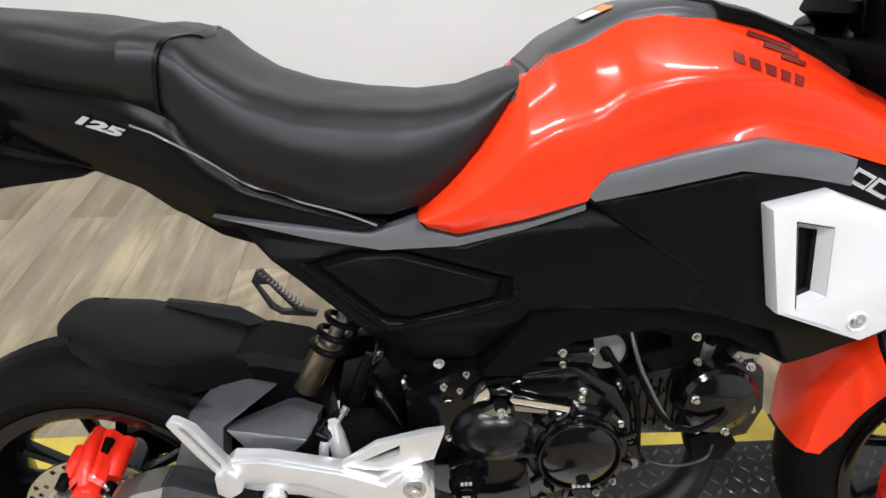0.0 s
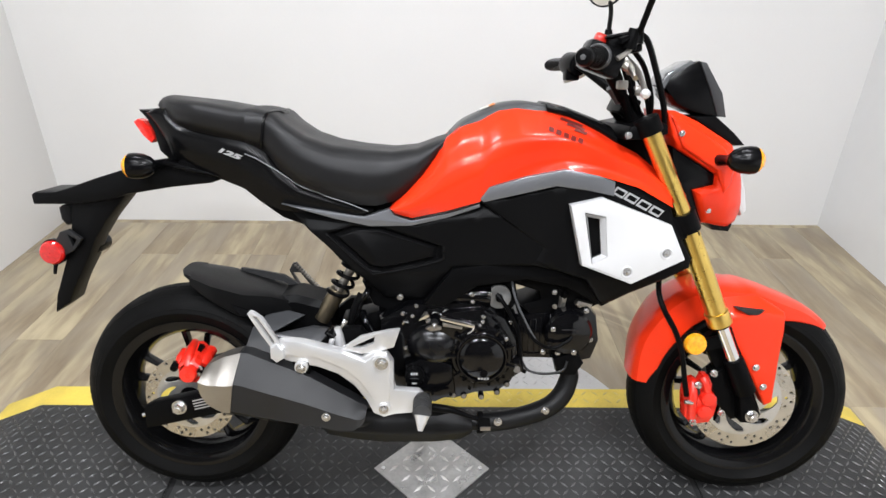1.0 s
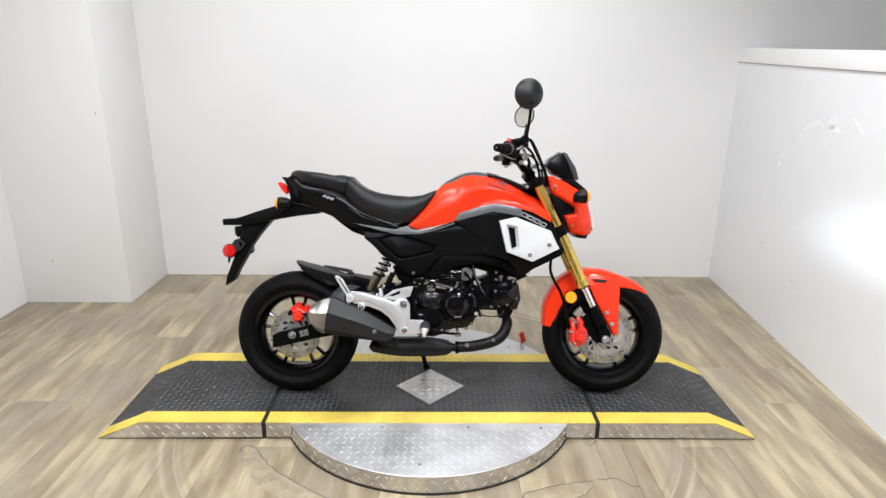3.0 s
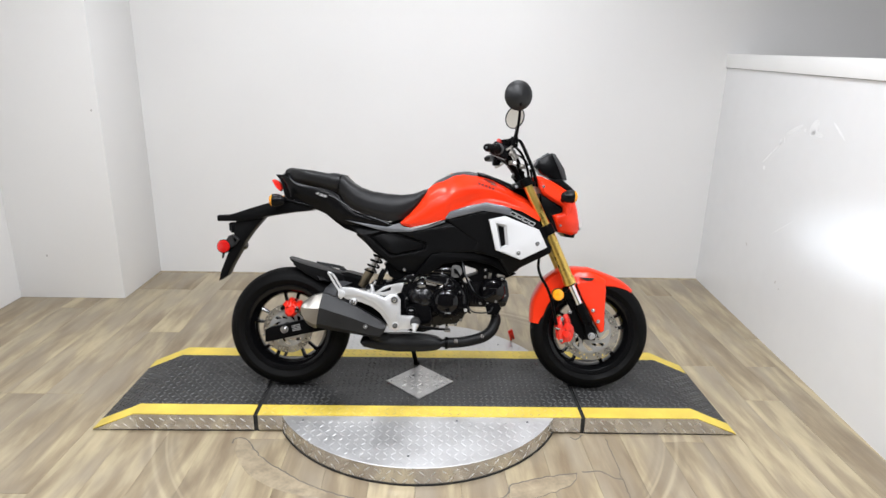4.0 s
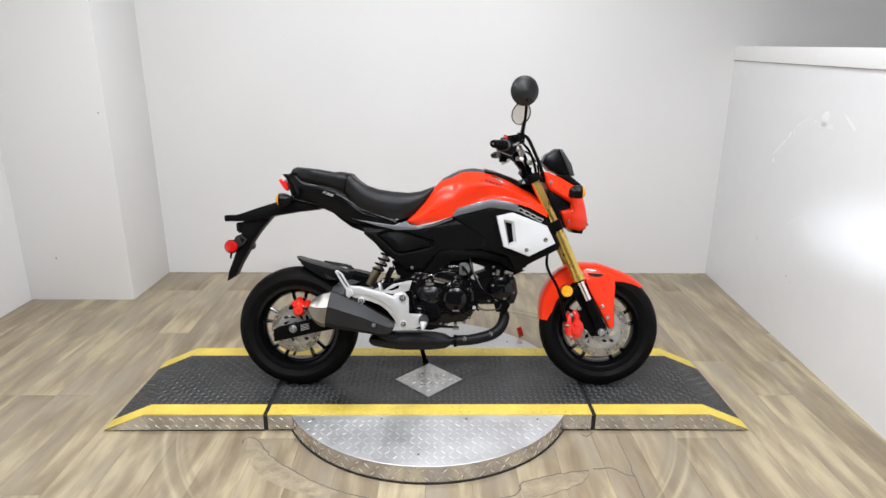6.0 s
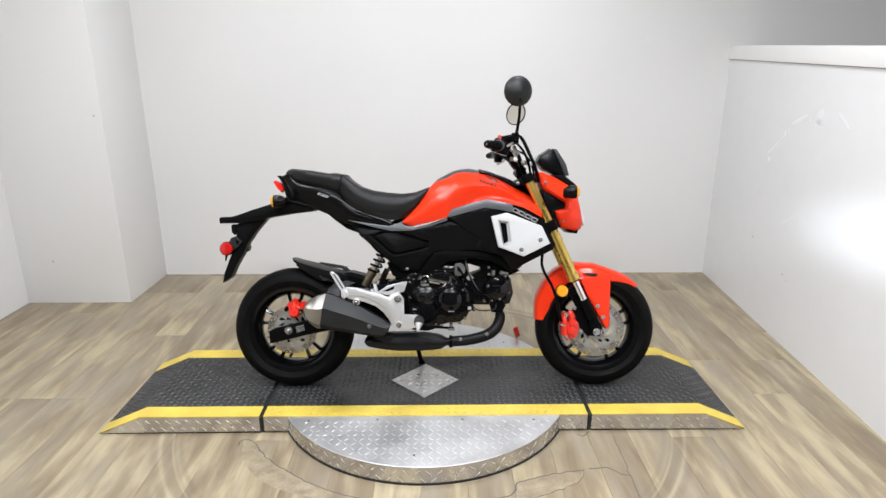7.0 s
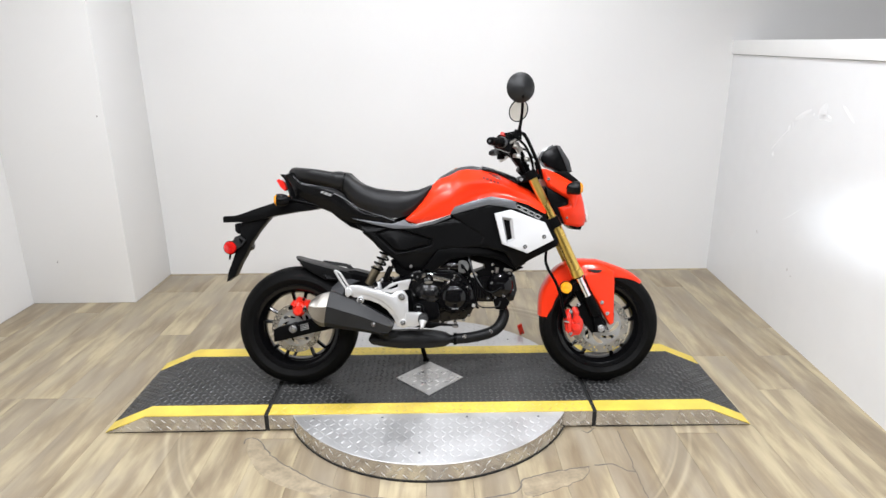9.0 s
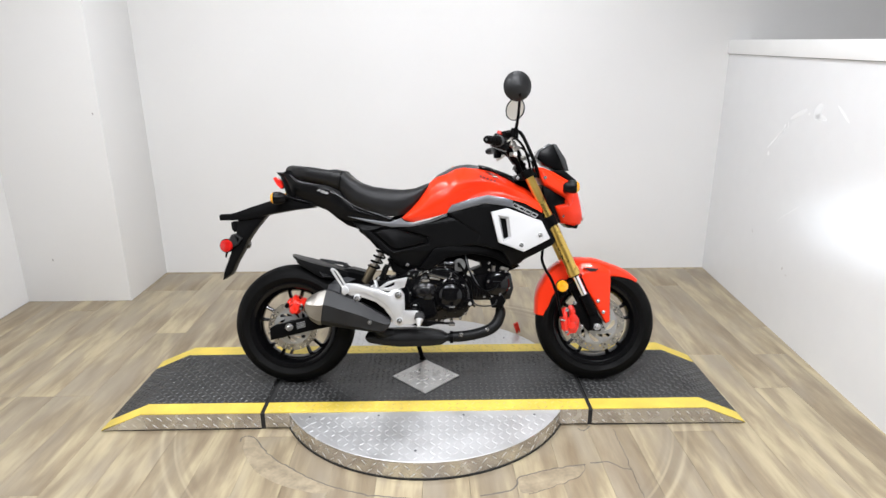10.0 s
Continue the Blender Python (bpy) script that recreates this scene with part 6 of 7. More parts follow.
for i, (bx_, bz_) in enumerate([(-0.033, 0.454), (-0.001, 0.465), (0.041, 0.471), (0.081, 0.464), (0.116, 0.48), (0.027, 0.449), (0.101, 0.43), (0.003, 0.426), (-0.056, 0.421)]):
    y_ = on_engine(bx_, bz_)
    if i % 3 == 2:
        part("clip", tube([(bx_ - 0.006, y_ - 0.003, bz_ - 0.003), (bx_, y_ - 0.006, bz_ + 0.002), (bx_ + 0.007, y_ - 0.003, bz_ - 0.001)], 0.0014, 6), M_CHROME, engine)
    else:
        part("bolt", bolt(bx_, y_ + 0.001, bz_, 0.0030, 0.007), M_BOLT, engine)
for bx_, bz_ in [(-0.031, 0.279), (0.001, 0.273), (0.039, 0.269), (0.079, 0.272), (0.119, 0.282), (0.149, 0.299)]:
    part("bolt", bolt(bx_, on_engine(bx_, bz_) + 0.001, bz_, 0.0026, 0.006), M_IRON, engine)
for a in (0.5, 1.7, 2.9, 4.1, 5.3):
    part("bolt", bolt(ex + 0.0605 * math.cos(a), -0.1115, ez + 0.0605 * math.sin(a), 0.0036, 0.005), M_IRON, engine)
part("main_frame", tube([(0.369, -0.000, 0.724), (0.279, -0.000, 0.580), (0.137, -0.000, 0.517), (-0.080, -0.000, 0.502), (-0.244, -0.000, 0.624)], 0.028, 12), M_IRON, bike)
stand = part("side_stand", tube([(-0.045, 0.09, 0.19), (-0.034, 0.125, 0.12), (-0.018, 0.168, 0.044)], 0.0095, 12), M_IRON, bike, "black side stand")
bm = cyl((-0.017, 0.1718, 0.0385), (-0.0175, 0.170, 0.048), 0.014, 0.012, 20)
part("stand_foot", bm, M_IRON, stand)

# ---- front end ----
fork = new("front_fork")
fork.parent = bike
fork["label"] = "gold anodised upside-down fork"


def leg(side, dx, wy):
    """One fork leg: gold outer tube, chrome slider, black axle lug."""
    top, mid, low = Vector((0.397, -0.115, 0.814)), Vector((0.482, -0.115, 0.641)), Vector((0.577, -0.115, 0.432))
    axis = (low - top).normalized()
    bottom = low + axis * 0.165
    at = lambda v: (v.x + dx, wy * side, v.z)
    lg = part("outer_tube", cyl(at(top), at(mid), 0.0175, 0.0178, 28), M_GOLD, fork, "gold anodised fork tube")
    part("lower_outer", cyl(at(mid), at(low), 0.0205, 0.0205, 28), M_GOLD, lg)
    part("lip", cyl(at(low - axis * 0.028), at(low), 0.0235, 0.0245, 28, 0.0015), M_GOLD, lg)
    part("dust_seal", cyl(at(low), at(low + axis * 0.006), 0.0200, 0.018, 24), M_IRON, lg)
    part("slider", cyl(at(low), at(low + axis * 0.10), 0.0135, n=24), M_CHROME, lg, "chrome fork slider")
    part("axle_lug", cyl(at(low + axis * 0.085), at(bottom), 0.0195, 0.0225, 24, 0.003), M_IRON, lg)
    part("clamp_ring", cyl(at(mid - axis * 0.018), at(mid + axis * 0.022), 0.0245, n=24, bev=0.002), M_IRON, lg, "black lower yoke clamp")
    part("top_cap", cyl(at(top + axis * 0.01), at(top - axis * 0.022), 0.0235, n=24, bev=0.003), M_IRON, lg)


leg(-1, 0.0, 0.112)
leg(1, 0.020, 0.095)
nx_, nz_ = 0.663, 0.231
part("axle_plate", plate([(nx_ - 0.020, nz_ - 0.016), (nx_ + 0.014, nz_ - 0.018), (nx_ + 0.020, nz_ + 0.004), (nx_ - 0.004, nz_ + 0.045), (nx_ - 0.030, nz_ + 0.05)], -0.122, -0.092, 0.004), M_IRON, fork)
part("axle_nut", bolt(nx_, -0.121, nz_, 0.0105, 0.012), M_BOLT, fork)
part("axle", cyl((FX, -0.11, FZ), (FX, 0.11, FZ), 0.009, n=16), M_BOLT, fork)
part("top_yoke", plate([(0.356, 0.806), (0.361, 0.818), (0.414, 0.828), (0.430, 0.822), (0.432, 0.805), (0.406, 0.795), (0.354, 0.793)], -0.118, 0.112, 0.006), M_IRON, fork)
part("lower_yoke", plate([(0.443, 0.652), (0.495, 0.645), (0.510, 0.616), (0.470, 0.606)], -0.13, 0.115, 0.006), M_IRON, fork)
part("steering_stem", cyl((0.392, -0.000, 0.822), (0.492, -0.000, 0.607), 0.026, n=20), M_IRON, fork)
part("lock_housing", plate([(0.343, 0.801), (0.402, 0.797), (0.430, 0.730), (0.385, 0.730), (0.358, 0.763)], -0.05, 0.05, 0.006), M_IRON, fork)
part("bolt", bolt(*(0.357, -0.120, 0.802), 0.005, 0.004), M_BOLT, fork)

# handlebar, turned a little to the near side
bar = part("handlebar", tube([(0.232, -0.278, 0.930), (0.274, -0.182, 0.936), (0.300, -0.125, 0.928), (0.363, -0.055, 0.863), (0.394, 0.050, 0.864), (0.330, 0.160, 0.930), (0.314, 0.230, 0.940), (0.282, 0.330, 0.940)], 0.0112, 14), M_IRON, bike, "black handlebar with rubber grips")
ga, gb = Vector((0.229, -0.285, 0.930)), Vector((0.274, -0.182, 0.936))
for a_, b_, nm in ((ga, gb, "near"), (Vector((0.290, 0.325, 0.941)), Vector((0.318, 0.230, 0.940)), "far")):
    d_ = (b_ - a_).normalized()
    # same rubber on both; the far grip's grey stands for light on it
    gp = part("grip", cyl(a_, b_, 0.0142, 0.0146, 24, 0.003), M_RUBBER if nm == "near" else M_GRIPG, bar, "black rubber grip" if nm == "near" else "rubber grip coloured grey for the light on it")
    part("bar_end", cyl(a_ - d_ * 0.014, a_, 0.0120, 0.0150, 20, 0.003), M_IRON, gp)
    part("end_screw", cyl(a_ - d_ * 0.0155, a_ - d_ * 0.010, 0.0042, n=14, bev=0.001), M_GRIPG, gp)
    for i in range(12):
        p_ = a_ + d_ * (0.012 + 0.0085 * i)
        part("rib", cyl(p_, p_ + d_ * 0.004, 0.0152, n=20), M_RUBBER if nm == "near" else M_GRIPG, gp)
part("throttle_housing", cyl(gb, gb + (gb - ga).normalized() * 0.040, 0.0215, 0.0225, 24, 0.004), M_GRIPG, bar, "greyish throttle housing")
part("grip_flange", cyl(gb - (gb - ga).normalized() * 0.006, gb, 0.0188, n=24, bev=0.002), M_RUBBER, bar)
sw = Vector((0.290, -0.150, 0.936))
swb = part("switch_housing", box(-0.034, 0.034, -0.026, 0.034, -0.028, 0.022, 0.010), M_SATIN, bar, "black switch housing with a red stop switch")
swb.matrix_local = Matrix.Translation(sw) @ pose(0, 0, 0, 0, 20, 0)
part("stop_switch", box(-0.026, -0.005, -0.010, 0.008, 0.014, 0.036, 0.005), M_CAL, swb, "red stop switch")
part("start_button", cyl((-0.012, -0.025, -0.006), (-0.012, -0.031, -0.006), 0.006, n=14), M_IRON, swb)
mc = Vector((0.326, -0.150, 0.955))
mcb = part("master_cylinder", box(-0.032, 0.026, -0.022, 0.022, -0.014, 0.016, 0.006), M_IRON, bar, "black brake master cylinder with a lidded reservoir")
mcb.matrix_local = Matrix.Translation(mc) @ pose(0, 0, 0, 0, -10, 0)
part("reservoir_lid", box(-0.034, 0.028, -0.024, 0.024, 0.016, 0.022, 0.003), M_SATIN, mcb)
part("brake_lever", tube([(0.338, -0.150, 0.930), (0.340, -0.190, 0.915), (0.334, -0.240, 0.896), (0.326, -0.285, 0.878)], [0.0055, 0.0044, 0.0042, 0.0050], 12), M_STAIN, bar, "silver brake lever with a ball end")
part("lever_ball", add_ball(bmesh.new(), (0.325, -0.288, 0.877), 0.0078), M_ALU, bar)
part("clutch_lever", tube([(0.350, 0.180, 0.930), (0.346, 0.240, 0.915), (0.326, 0.320, 0.905)], [0.007, 0.006, 0.008], 12), M_ALU, bar, "silver clutch lever")
part("switch_housing", cyl((0.313, 0.232, 0.940), (0.326, 0.178, 0.936), 0.027, 0.025, 20, 0.005), M_SATIN, bar)
clampm = part("bar_clamp", box(-0.017, 0.017, -0.050, 0.050, -0.022, 0.014, 0.006), M_IRON, bar)
clampm.matrix_local = Matrix.Translation((0.380, -0.000, 0.856)) @ pose(0, 0, 0, 0, 24, 0)
part("switch_collar", cyl((0.272, -0.186, 0.936), (0.266, -0.199, 0.935), 0.0178, n=20, bev=0.003), M_RUBBER, bar)
for w_ in (0.034, -0.034):
    part("riser", cyl((0.376, -0.000, 0.849)[:1] + (w_,) + (0.376, -0.000, 0.849)[2:], (0.411, -0.000, 0.809)[:1] + (w_,) + (0.411, -0.000, 0.809)[2:], 0.018, n=18), M_IRON, bar)
part("clamp_bolt", cyl((0.413, -0.030, 0.885), (0.420, -0.030, 0.872), 0.013, n=16, bev=0.002), M_ALU, bar)
part("mirror_boot", cyl((0.328, -0.170, 0.950), (0.335, -0.175, 0.982), 0.014, 0.0085, 16, 0.002), M_IRON, bar)
part("lever_perch", tube([(0.310, -0.160, 0.949), (0.330, -0.170, 0.927), (0.337, -0.200, 0.902)], [0.009, 0.007, 0.006], 12), M_STAIN, bar)
for dx_, dw_ in ((0, 0), (5, 0.012)):
    pts = [(0.307, -0.190, 0.961), (0.336, -0.170, 0.970), (0.354, -0.160, 0.972), (0.370, -0.150, 0.956), (0.398, -0.120, 0.910), (0.426, -0.090, 0.857), (0.445, -0.060, 0.807)]
    part("throttle_cable", tube([(x + dx_ * 0.0011, y + dw_, z) for x, y, z in pts], 0.0052, 8), M_IRON, bar)
part("cable_pipe", tube([(0.308, -0.180, 0.933), (0.324, -0.175, 0.943), (0.339, -0.170, 0.958), (0.352, -0.165, 0.966)], 0.0045, 10), M_STAIN, bar)
part("lever_bracket", box(-0.016, 0.016, -0.018, 0.022, -0.016, 0.014, 0.006), M_IRON, bar).matrix_local = Matrix.Translation((0.314, 0.205, 0.918))
part("lever_joint", cyl((0.323, -0.170, 0.925), (0.348, -0.180, 0.906), 0.0085, 0.0075, 14, 0.002), M_STAIN, bar)
part("riser_tube", cyl((0.337, -0.060, 0.890), (0.358, -0.055, 0.863), 0.0135, n=16), M_GRIPG, bar)
part("brake_hose", tube([(0.345, -0.140, 0.951), (0.378, -0.110, 0.922), (0.402, -0.090, 0.872), (0.410, -0.070, 0.836), (0.409, -0.050, 0.797)], 0.0048, 8), M_IRON, bar)
part("hose", tube([(0.313, -0.120, 0.939), (0.342, -0.090, 0.894), (0.368, -0.060, 0.849), (0.389, -0.040, 0.810)], 0.0085, 10), M_IRON, bar)
part("hose", tube([(0.331, -0.110, 0.952), (0.361, -0.080, 0.895), (0.394, -0.050, 0.843), (0.413, -0.030, 0.806)], 0.006, 10), M_IRON, bar)
part("wire_sleeve", tube([(0.345, -0.100, 0.941), (0.371, -0.070, 0.900), (0.386, -0.040, 0.863), (0.381, -0.020, 0.825)], 0.0045, 10), M_RUBBER, bar)
for p_, s_ in (((0.335, -0.130, 0.891), 0.010), ((0.386, -0.070, 0.881), 0.011), ((0.358, -0.100, 0.915), 0.008)):
    part("clamp", box(p_[0] - s_, p_[0] + s_, p_[1] - 0.006, p_[1] + 0.008, p_[2] - s_ * 0.8, p_[2] + s_ * 0.8, 0.004), M_STAIN, bar)
part("clutch_cable", tube([(0.376, 0.160, 0.949), (0.410, 0.100, 0.929), (0.434, 0.050, 0.882), (0.445, 0.030, 0.821)], 0.0042, 8), M_IRON, bar)


def mirror(c, r, normal, foot, label):
    """A round mirror: black domed back, rim, and the glass towards the rider."""
    c, nrm = Vector(c), Vector(normal).normalized()
    q = nrm.to_track_quat("Y", "Z").to_matrix().to_4x4()
    q.translation = c
    bm = spin([(0.001, -0.026), (r * 0.55, -0.021), (r * 0.85, -0.011), (r, 0.0), (r, 0.004), (r * 0.93, 0.005), (r * 0.93, 0.001), (0.001, 0.001)], 0, 0, 40)
    bmesh.ops.transform(bm, matrix=q, verts=bm.verts[:])
    mo = part("mirror", bm, M_MUFF, bar, label)
    bm = spin([(0.0005, 0.0005), (r * 0.93, 0.0005), (r * 0.93, 0.0022), (0.0005, 0.0022)], 0, 0, 40)
    bmesh.ops.transform(bm, matrix=q, verts=bm.verts[:])
    part("mirror_glass", bm, M_MIRROR, mo, "mirror glass")
    foot = Vector(foot)
    back = c - nrm * 0.018
    part("stem", tube([foot, foot.lerp(back, 0.45) + Vector((0.004, 0, 0)), back - Vector((0, 0, r * 0.5))], 0.0052, 10), M_IRON, mo)
    part("stem_nut", cyl(foot - Vector((0, 0, 0.012)), foot + Vector((0.001, 0, 0.012)), 0.010, 0.008, 12), M_IRON, mo)
    return mo


mirror((0.332, -0.300, 1.110), 0.0515, (-0.26, 0.95, 0.12), (0.343, -0.170, 0.970), "round mirror with a black back on a thin stem")
mirror((0.401, 0.280, 1.119), 0.050, (-0.62, -0.70, 0.10), (0.380, 0.160, 0.998), "round mirror with its glass turned to the rider")

# headlight cowl, meter and screen
COWL = [(0.441, 0.846), (0.461, 0.845), (0.508, 0.825), (0.579, 0.783), (0.601, 0.747), (0.612, 0.703), (0.625, 0.649), (0.618, 0.623), (0.590, 0.617), (0.532, 0.629), (0.506, 0.695), (0.547, 0.705), (0.547, 0.726), (0.466, 0.774), (0.453, 0.799)]


def cowl_face(x, z):
    """Bulges round the lamp, falls in towards the nose and the chin, and folds along the cheek."""
    return -0.088 + 9.0 * max(0.0, x - 0.555) ** 2 + 0.35 * max(0.0, 0.665 - z) + 0.30 * max(0.0, z - (0.80 - 0.55 * (x - 0.45)))


cowl = part("headlight_cowl", mirrored(sculpt(COWL, cowl_face, 0.0, (), 0.012, 0.012, [((0.42, 0.8165), (0.62, 0.7065)), ((0.4, 0.665), (0.7, 0.665))])), M_RED, bike, "glossy red headlight cowl")
part("cheek", sculpt([(0.449, 0.834), (0.469, 0.832), (0.556, 0.778), (0.580, 0.745), (0.572, 0.706), (0.560, 0.692), (0.543, 0.733), (0.471, 0.779)], lambda x, z: cowl_face(x, z) - 0.006, -0.070, (), 0.012, 0.006), M_RED, cowl)
part("inner_cowl", plate([(0.459, 0.779), (0.549, 0.725), (0.552, 0.705), (0.513, 0.691), (0.534, 0.630), (0.502, 0.632), (0.470, 0.711)], -0.070, 0.070, 0.005), M_SATIN, cowl, "black inner cowl")
bolts("bolt", cowl, [(0.466, -0.093, 0.805), (0.538, -0.083, 0.657)], 0.0045, 0.004)
part("headlight", plate([(0.590, 0.755), (0.605, 0.748), (0.627, 0.692), (0.635, 0.649), (0.625, 0.637), (0.606, 0.692)], -0.042, 0.042, 0.006), M_WHITE, cowl, "clear headlight lens")
part("chin", plate([(0.540, 0.632), (0.590, 0.624), (0.606, 0.622), (0.600, 0.606), (0.568, 0.609)], -0.05, 0.05, 0.005), M_SATIN, cowl)
meter = part("meter", plate([(0.442, 0.887), (0.452, 0.910), (0.497, 0.936), (0.514, 0.933), (0.535, 0.905), (0.555, 0.873), (0.561, 0.840), (0.545, 0.831), (0.506, 0.841), (0.469, 0.856)], -0.046, 0.046, 0.008), M_SATIN, bike, "black digital meter under a small tinted screen")
part("meter_face", plate([(0.435, 0.891), (0.448, 0.914), (0.490, 0.939), (0.495, 0.933), (0.455, 0.906), (0.443, 0.885)], -0.042, 0.042, 0.002), M_FACE, meter, "display glass, its pale reflection put into the colour")
part("visor", plate([(0.503, 0.937), (0.517, 0.934), (0.554, 0.878), (0.566, 0.833), (0.548, 0.835), (0.529, 0.884)], -0.050, 0.050, 0.004), M_TRIMG, meter)
part("screen", plate([(0.496, 0.835), (0.546, 0.835), (0.586, 0.803), (0.609, 0.780), (0.589, 0.779), (0.529, 0.814)], -0.055, 0.055, 0.006), M_PLAST, bike, "small black screen over the headlight")

# front mudguard
FEN = [(0.432, 0.264), (0.437, 0.343), (0.459, 0.402), (0.497, 0.454), (0.548, 0.487), (0.607, 0.499), (0.681, 0.490), (0.771, 0.457), (0.833, 0.418), (0.854, 0.403)]
FEN = [(p.x, p.z) for p in curve_points([(x, 0, z) for x, z in FEN], 5)]
fa = [math.atan2(z - FZ, x - FX) for x, z in FEN]
fa = [a + 2 * math.pi if a < -2 else a for a in fa]
fr_ = [max(FR + 0.008, math.hypot(x - FX, z - FZ) - (0.009 if x < FX - 0.03 else 0.005)) for x, z in FEN]
bm = bmesh.new()
rings = []
for i in range(73):
    k = i / 72
    a = fa[0] + (fa[-1] - fa[0]) * k
    ro = float(np.interp(-a, [-q for q in fa], fr_))
    skirt = 0.030 + 0.026 * math.sin(math.pi * min(1, k * 1.5)) if k < 0.62 else 0.052 * (1 - k) / 0.38
    tip = 0.74 + 0.26 * min(1.0, k / 0.3) if k < 0.72 else 1.0 - 0.55 * ((k - 0.72) / 0.28) ** 1.6
    prof = [(ro - 0.014 - skirt, -0.071 * tip), (ro - 0.014, -0.069 * tip), (ro - 0.005, -0.056 * tip), (ro - 0.001, -0.032 * tip), (ro, 0), (ro - 0.001, 0.032 * tip), (ro - 0.005, 0.056 * tip), (ro - 0.014, 0.069 * tip), (ro - 0.014 - skirt, 0.071 * tip)]
    prof += [(r - 0.003, y * 0.96) for r, y in reversed(prof)]
    rings.append([Vector((FX + r * math.cos(a), y, FZ + r * math.sin(a))) for r, y in prof])
add_rings(bm, rings)
bmesh.ops.transform(bm, matrix=STEER, verts=bm.verts[:])
fen = part("front_mudguard", bm, M_RED, bike, "glossy red front mudguard")
part("side_wing", sculpt([(0.585, 0.432), (0.592, 0.462), (0.625, 0.478), (0.675, 0.474), (0.722, 0.446), (0.724, 0.402), (0.722, 0.339), (0.722, 0.244), (0.707, 0.236), (0.692, 0.263), (0.651, 0.338), (0.617, 0.389)], lambda x, z: -0.090 + 1.05 * max(0.0, math.hypot(x - FX, z - FZ) - 0.214), -0.050, (), 0.010, 0.005), M_RED, fen, "red mudguard leg")
part("vent", plate([(0.619, 0.455), (0.676, 0.452), (0.664, 0.442), (0.644, 0.442)], -0.0915, -0.070, 0.001), M_DARK, fen)
bolts("bolt", fen, [(0.674, -0.093, 0.327), (0.695, -0.093, 0.283)], 0.0055, 0.004)
part("fork_brace", plate([(0.557, 0.385), (0.609, 0.435), (0.679, 0.269), (0.704, 0.216), (0.662, 0.222), (0.631, 0.269), (0.591, 0.321)], -0.090, -0.070, 0.004), M_IRON, fen)
qx, qz = 0.530, 0.389
ref = part("side_reflector", spin([(0.001, -0.125), (0.020, -0.124), (0.0225, -0.119), (0.0225, -0.112), (0.001, -0.112)], qx, qz, 32), M_AMBER, bike, "round amber side reflector")
part("reflector_base", spin([(0.001, -0.113), (0.0245, -0.113), (0.0245, -0.104), (0.001, -0.104)], qx, qz, 32), M_IRON, ref)
part("reflector_stay", plate([(0.547, 0.393), (0.598, 0.406), (0.601, 0.379), (0.551, 0.366)], -0.106, -0.098, 0.002), M_IRON, ref)

fcal = part("front_caliper", plate([(0.528, 0.260), (0.529, 0.281), (0.537, 0.297), (0.548, 0.302), (0.559, 0.295), (0.564, 0.310), (0.576, 0.310), (0.585, 0.292), (0.585, 0.274), (0.599, 0.261), (0.601, 0.242), (0.597, 0.218), (0.587, 0.202), (0.563, 0.199), (0.554, 0.191), (0.545, 0.204), (0.534, 0.215)], -0.100, -0.072, 0.005), M_CAL, bike, "red painted front brake caliper")
for q in [(0.574, 0.264), (0.569, 0.234)]:
    part("piston_cover", cyl((q[0], -0.094, q[1]), (q[0], -0.116, q[1]), 0.017, 0.015, 28, 0.003), M_CAL, fcal)
part("arm", tube([(0.562, -0.100, 0.307), (0.568, -0.108, 0.294), (0.573, -0.105, 0.277)], [0.009, 0.008, 0.009], 14), M_CAL, fcal)
part("arm", tube([(0.545, -0.095, 0.294), (0.543, -0.106, 0.269), (0.549, -0.100, 0.216)], [0.0075, 0.010, 0.010], 14), M_CAL, fcal)
part("bridge", plate([(0.540, 0.258), (0.565, 0.266), (0.566, 0.237), (0.545, 0.229)], -0.109, -0.095, 0.004), M_CAL, fcal)
part("pad_gap", plate([(0.550, 0.295), (0.556, 0.295), (0.561, 0.269), (0.555, 0.266)], -0.103, -0.098, 0.001), M_DARK, fcal)
part("pad_pin", cyl((0.525, -0.112, 0.258), (0.542, -0.112, 0.255), 0.0045, n=12), M_BOLT, fcal)
bolts("bolt", fcal, [(0.606, -0.108, 0.231), (0.579, -0.108, 0.322), (0.549, -0.106, 0.209), (0.550, -0.106, 0.294)], 0.0055, 0.010)
part("caliper_bracket", plate([(0.573, 0.313), (0.605, 0.326), (0.651, 0.261), (0.670, 0.215), (0.634, 0.208), (0.604, 0.241)], -0.098, -0.082, 0.004), M_IRON, fcal)
part("brake_hose", tube([(0.464, -0.060, 0.537), (0.455, -0.090, 0.492), (0.463, -0.110, 0.458), (0.487, -0.120, 0.414), (0.505, -0.120, 0.365), (0.519, -0.112, 0.308), (0.529, -0.108, 0.270)], 0.0055, 10), M_IRON, bike, "black brake hose")


# ---- the floor, laid last: planks running towards the back wall ----
floor = tagged(finish("floor", box(X_LEFT - 0.12, X_FAR + 0.12, Y_FRONT - 0.12, Y_BACK + 0.12, -0.08, -0.009), M_UNDER), "worn light oak laminate plank floor", "floor", kind="structure")
PW = 0.152
plank_meshes = {}
for units in (1, 2, 3, 4):
    ob = finish("plank", box(0.0003, PW - 0.0003, 0.0004, units * 0.3 - 0.0004, -0.009, 0.0, 0.0008), M_PLANK)
    plank_meshes[units] = ob.data
    bpy.data.objects.remove(ob)
rng = random.Random(7)
row, x = 0, X_LEFT
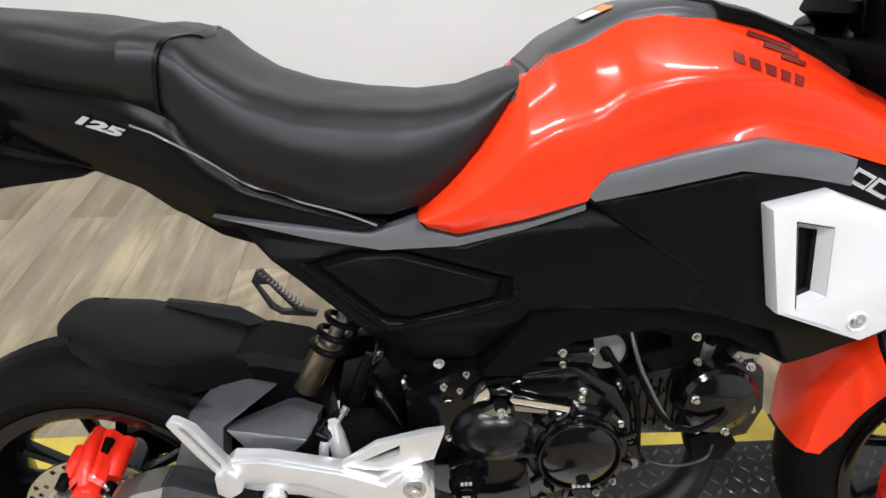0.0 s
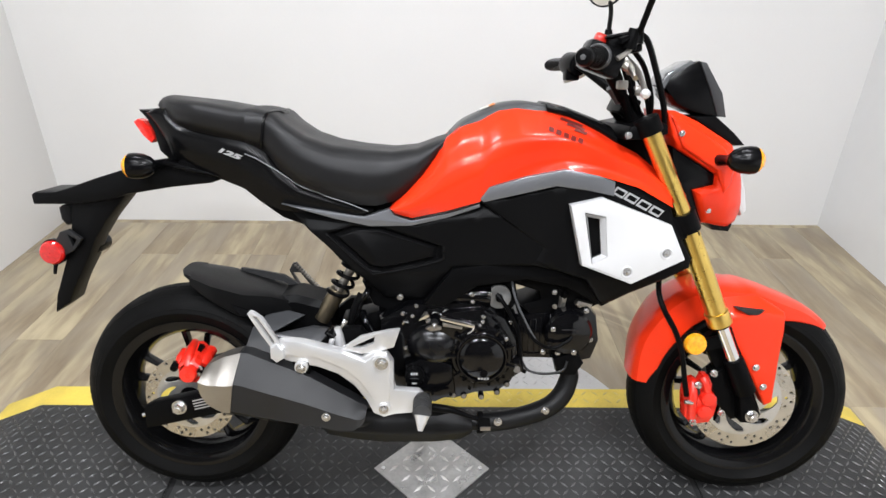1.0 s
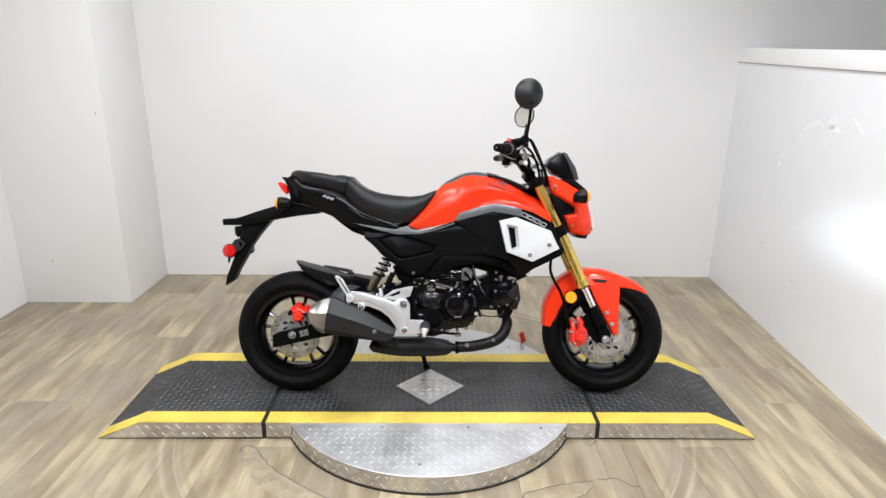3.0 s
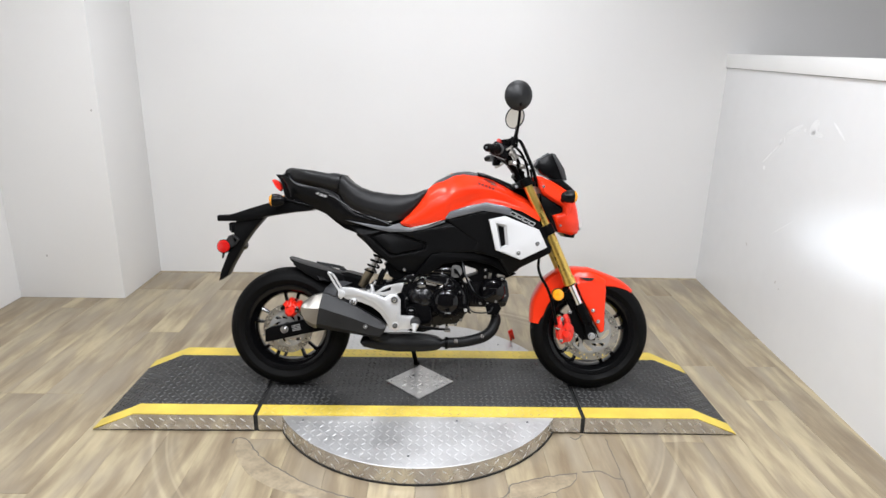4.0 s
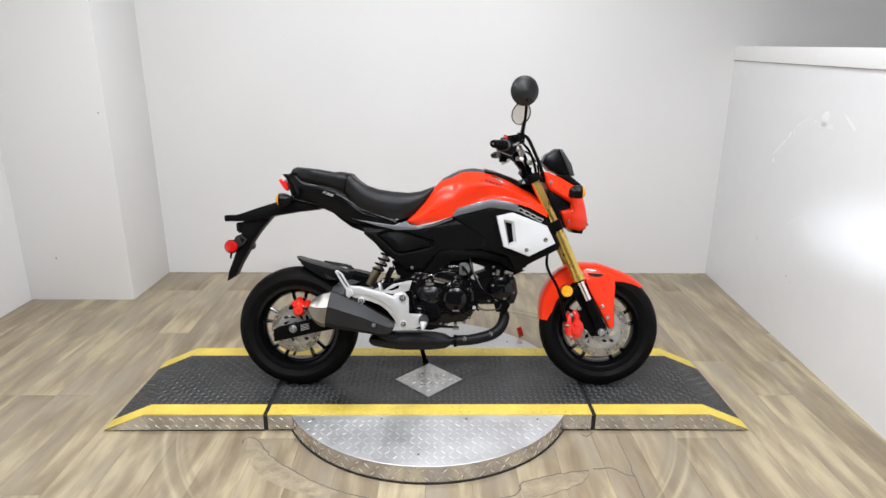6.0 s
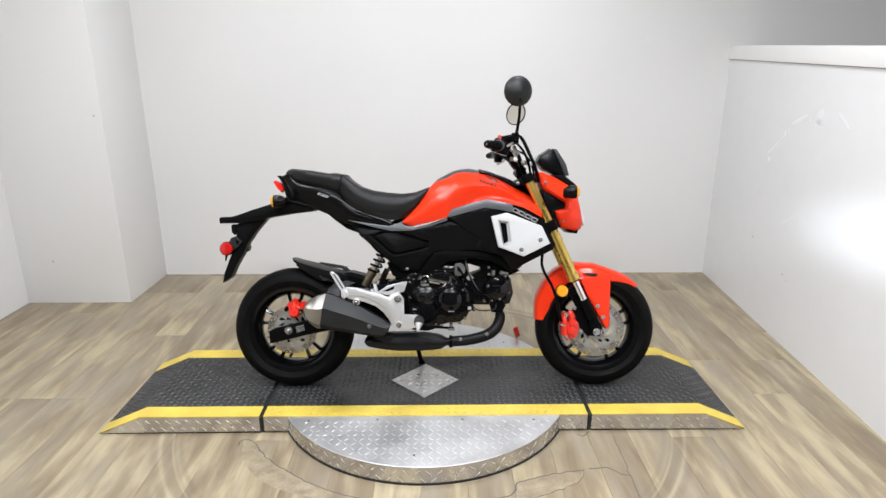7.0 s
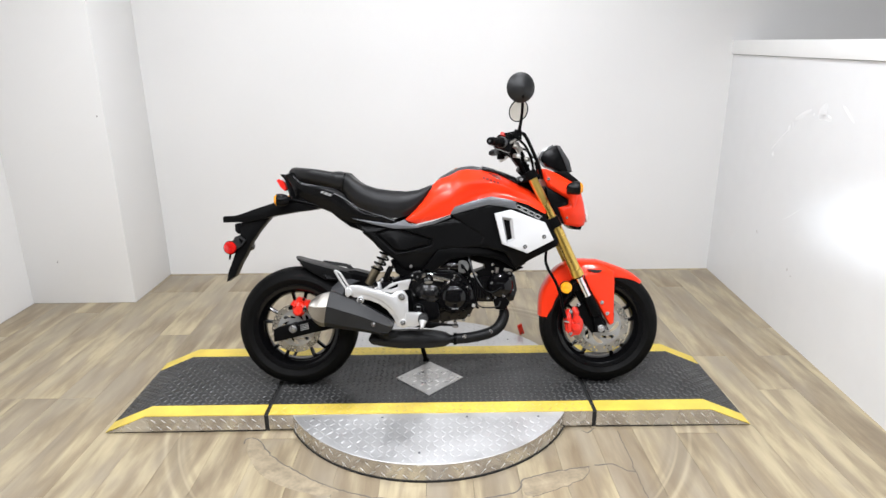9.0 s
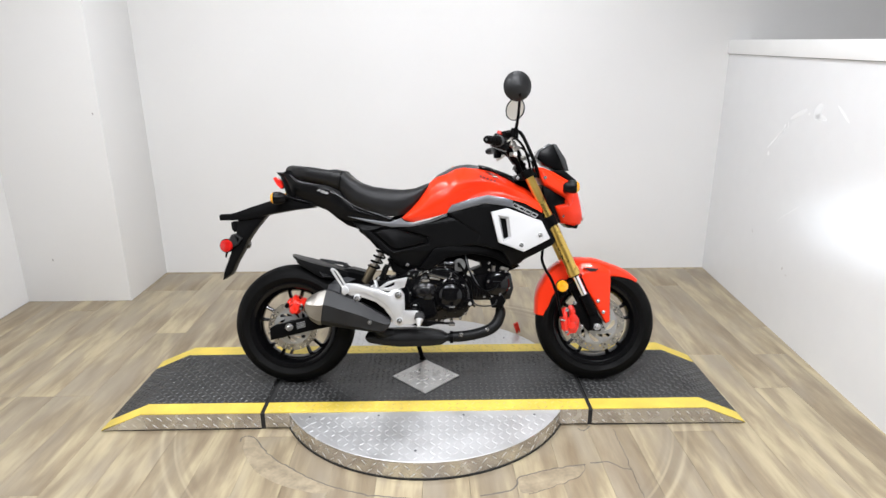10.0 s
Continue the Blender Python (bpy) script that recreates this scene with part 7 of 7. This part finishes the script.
while x < X_FAR:
    y, first = Y_FRONT, rng.choice((1, 2, 3, 4))
    while y < Y_BACK - 0.02:
        units = min(first if y == Y_FRONT else 4, max(1, int(round((Y_BACK - y) / 0.3))))
        ob = new("plank", plank_meshes[units])
        ob.parent = floor
        ob.location = (x, y, 0)
        y += units * 0.3
    x += PW
    row += 1


def filler(points, wide):
    """A thin dark line of filler in the floor, where boards were cut round the turntable."""
    b = bmesh.new()
    line = curve_points([(x, y, 0.0) for x, y in points], 9)
    line = [p + Vector((noise.noise(p * 41.0), noise.noise(p * 37.0 + Vector((5, 0, 0))), 0)) * 0.007 for p in line]
    rows = []
    for i, p in enumerate(line):
        d = (line[min(i + 1, len(line) - 1)] - line[max(i - 1, 0)]).normalized()
        n_ = Vector((-d.y, d.x, 0)) * wide * 1.5 * (0.62 + 0.3 * noise.noise(p * 23.0))
        rows.append([p - n_, p + n_, p + n_ * 0.6 + Vector((0, 0, 0.0008)), p - n_ * 0.6 + Vector((0, 0, 0.0008))])
    add_rings(b, rows)
    return part("filler_line", b, M_FILL, floor)


M_FILL = mat("dark_filler", (0.13, 0.115, 0.095), 0.6, vary=0.3, vscale=40, grain=0.4)
M_SMEAR = mat("pale_filler", (0.300, 0.245, 0.165), 0.45, vary=0.36, vscale=22, grain=0.3, gscale=90)


def smear(points):
    """A thin pale smear of filler with a ragged edge."""
    b = bmesh.new()
    line = curve_points([(x, y, 0.0) for x, y in points + points[:1]], 6)[:-1]
    cx, cy = sum(p.x for p in line) / len(line), sum(p.y for p in line) / len(line)
    rim, top = [], []
    for p in line:
        k = 1 + 0.05 * noise.noise(p * 31.0)
        x, y = cx + (p.x - cx) * k, cy + (p.y - cy) * k
        rim.append(b.verts.new((x, y, -0.0003)))
        top.append(b.verts.new((cx + (x - cx) * 0.985, cy + (y - cy) * 0.985, 0.0004)))
    for i in range(len(rim)):
        b.faces.new((rim[i - 1], rim[i], top[i], top[i - 1]))
    b.faces.new(top)
    return part("filler_smear", b, M_SMEAR, floor)


smear([(-0.655, -0.300), (-0.617, -0.312), (-0.540, -0.412), (-0.420, -0.508), (-0.290, -0.582), (-0.330, -0.610), (-0.450, -0.575), (-0.560, -0.500), (-0.640, -0.380)])
smear([(0.300, -0.590), (0.316, -0.545), (0.403, -0.514), (0.538, -0.484), (0.518, -0.536), (0.425, -0.589), (0.320, -0.625)])
filler([(-0.667, -0.330), (-0.667, -0.305), (-0.645, -0.294), (-0.607, -0.323), (-0.533, -0.416), (-0.416, -0.509), (-0.273, -0.588), (-0.161, -0.624), (-0.02, -0.640)], 0.0026)
filler([(0.180, -0.632), (0.270, -0.610), (0.298, -0.585), (0.313, -0.545), (0.403, -0.513), (0.470, -0.496), (0.542, -0.483)], 0.0032)
filler([(0.542, -0.483), (0.520, -0.536), (0.425, -0.589), (0.330, -0.630)], 0.0012)
filler([(0.563, -0.478), (0.622, -0.470), (0.655, -0.495), (0.690, -0.519)], 0.0030)
filler([(0.695, -0.282), (0.696, -0.386), (0.690, -0.519), (0.689, -0.648)], 0.0013)
filler([(0.564, -0.274), (0.586, -0.288), (0.615, -0.258)], 0.0022)
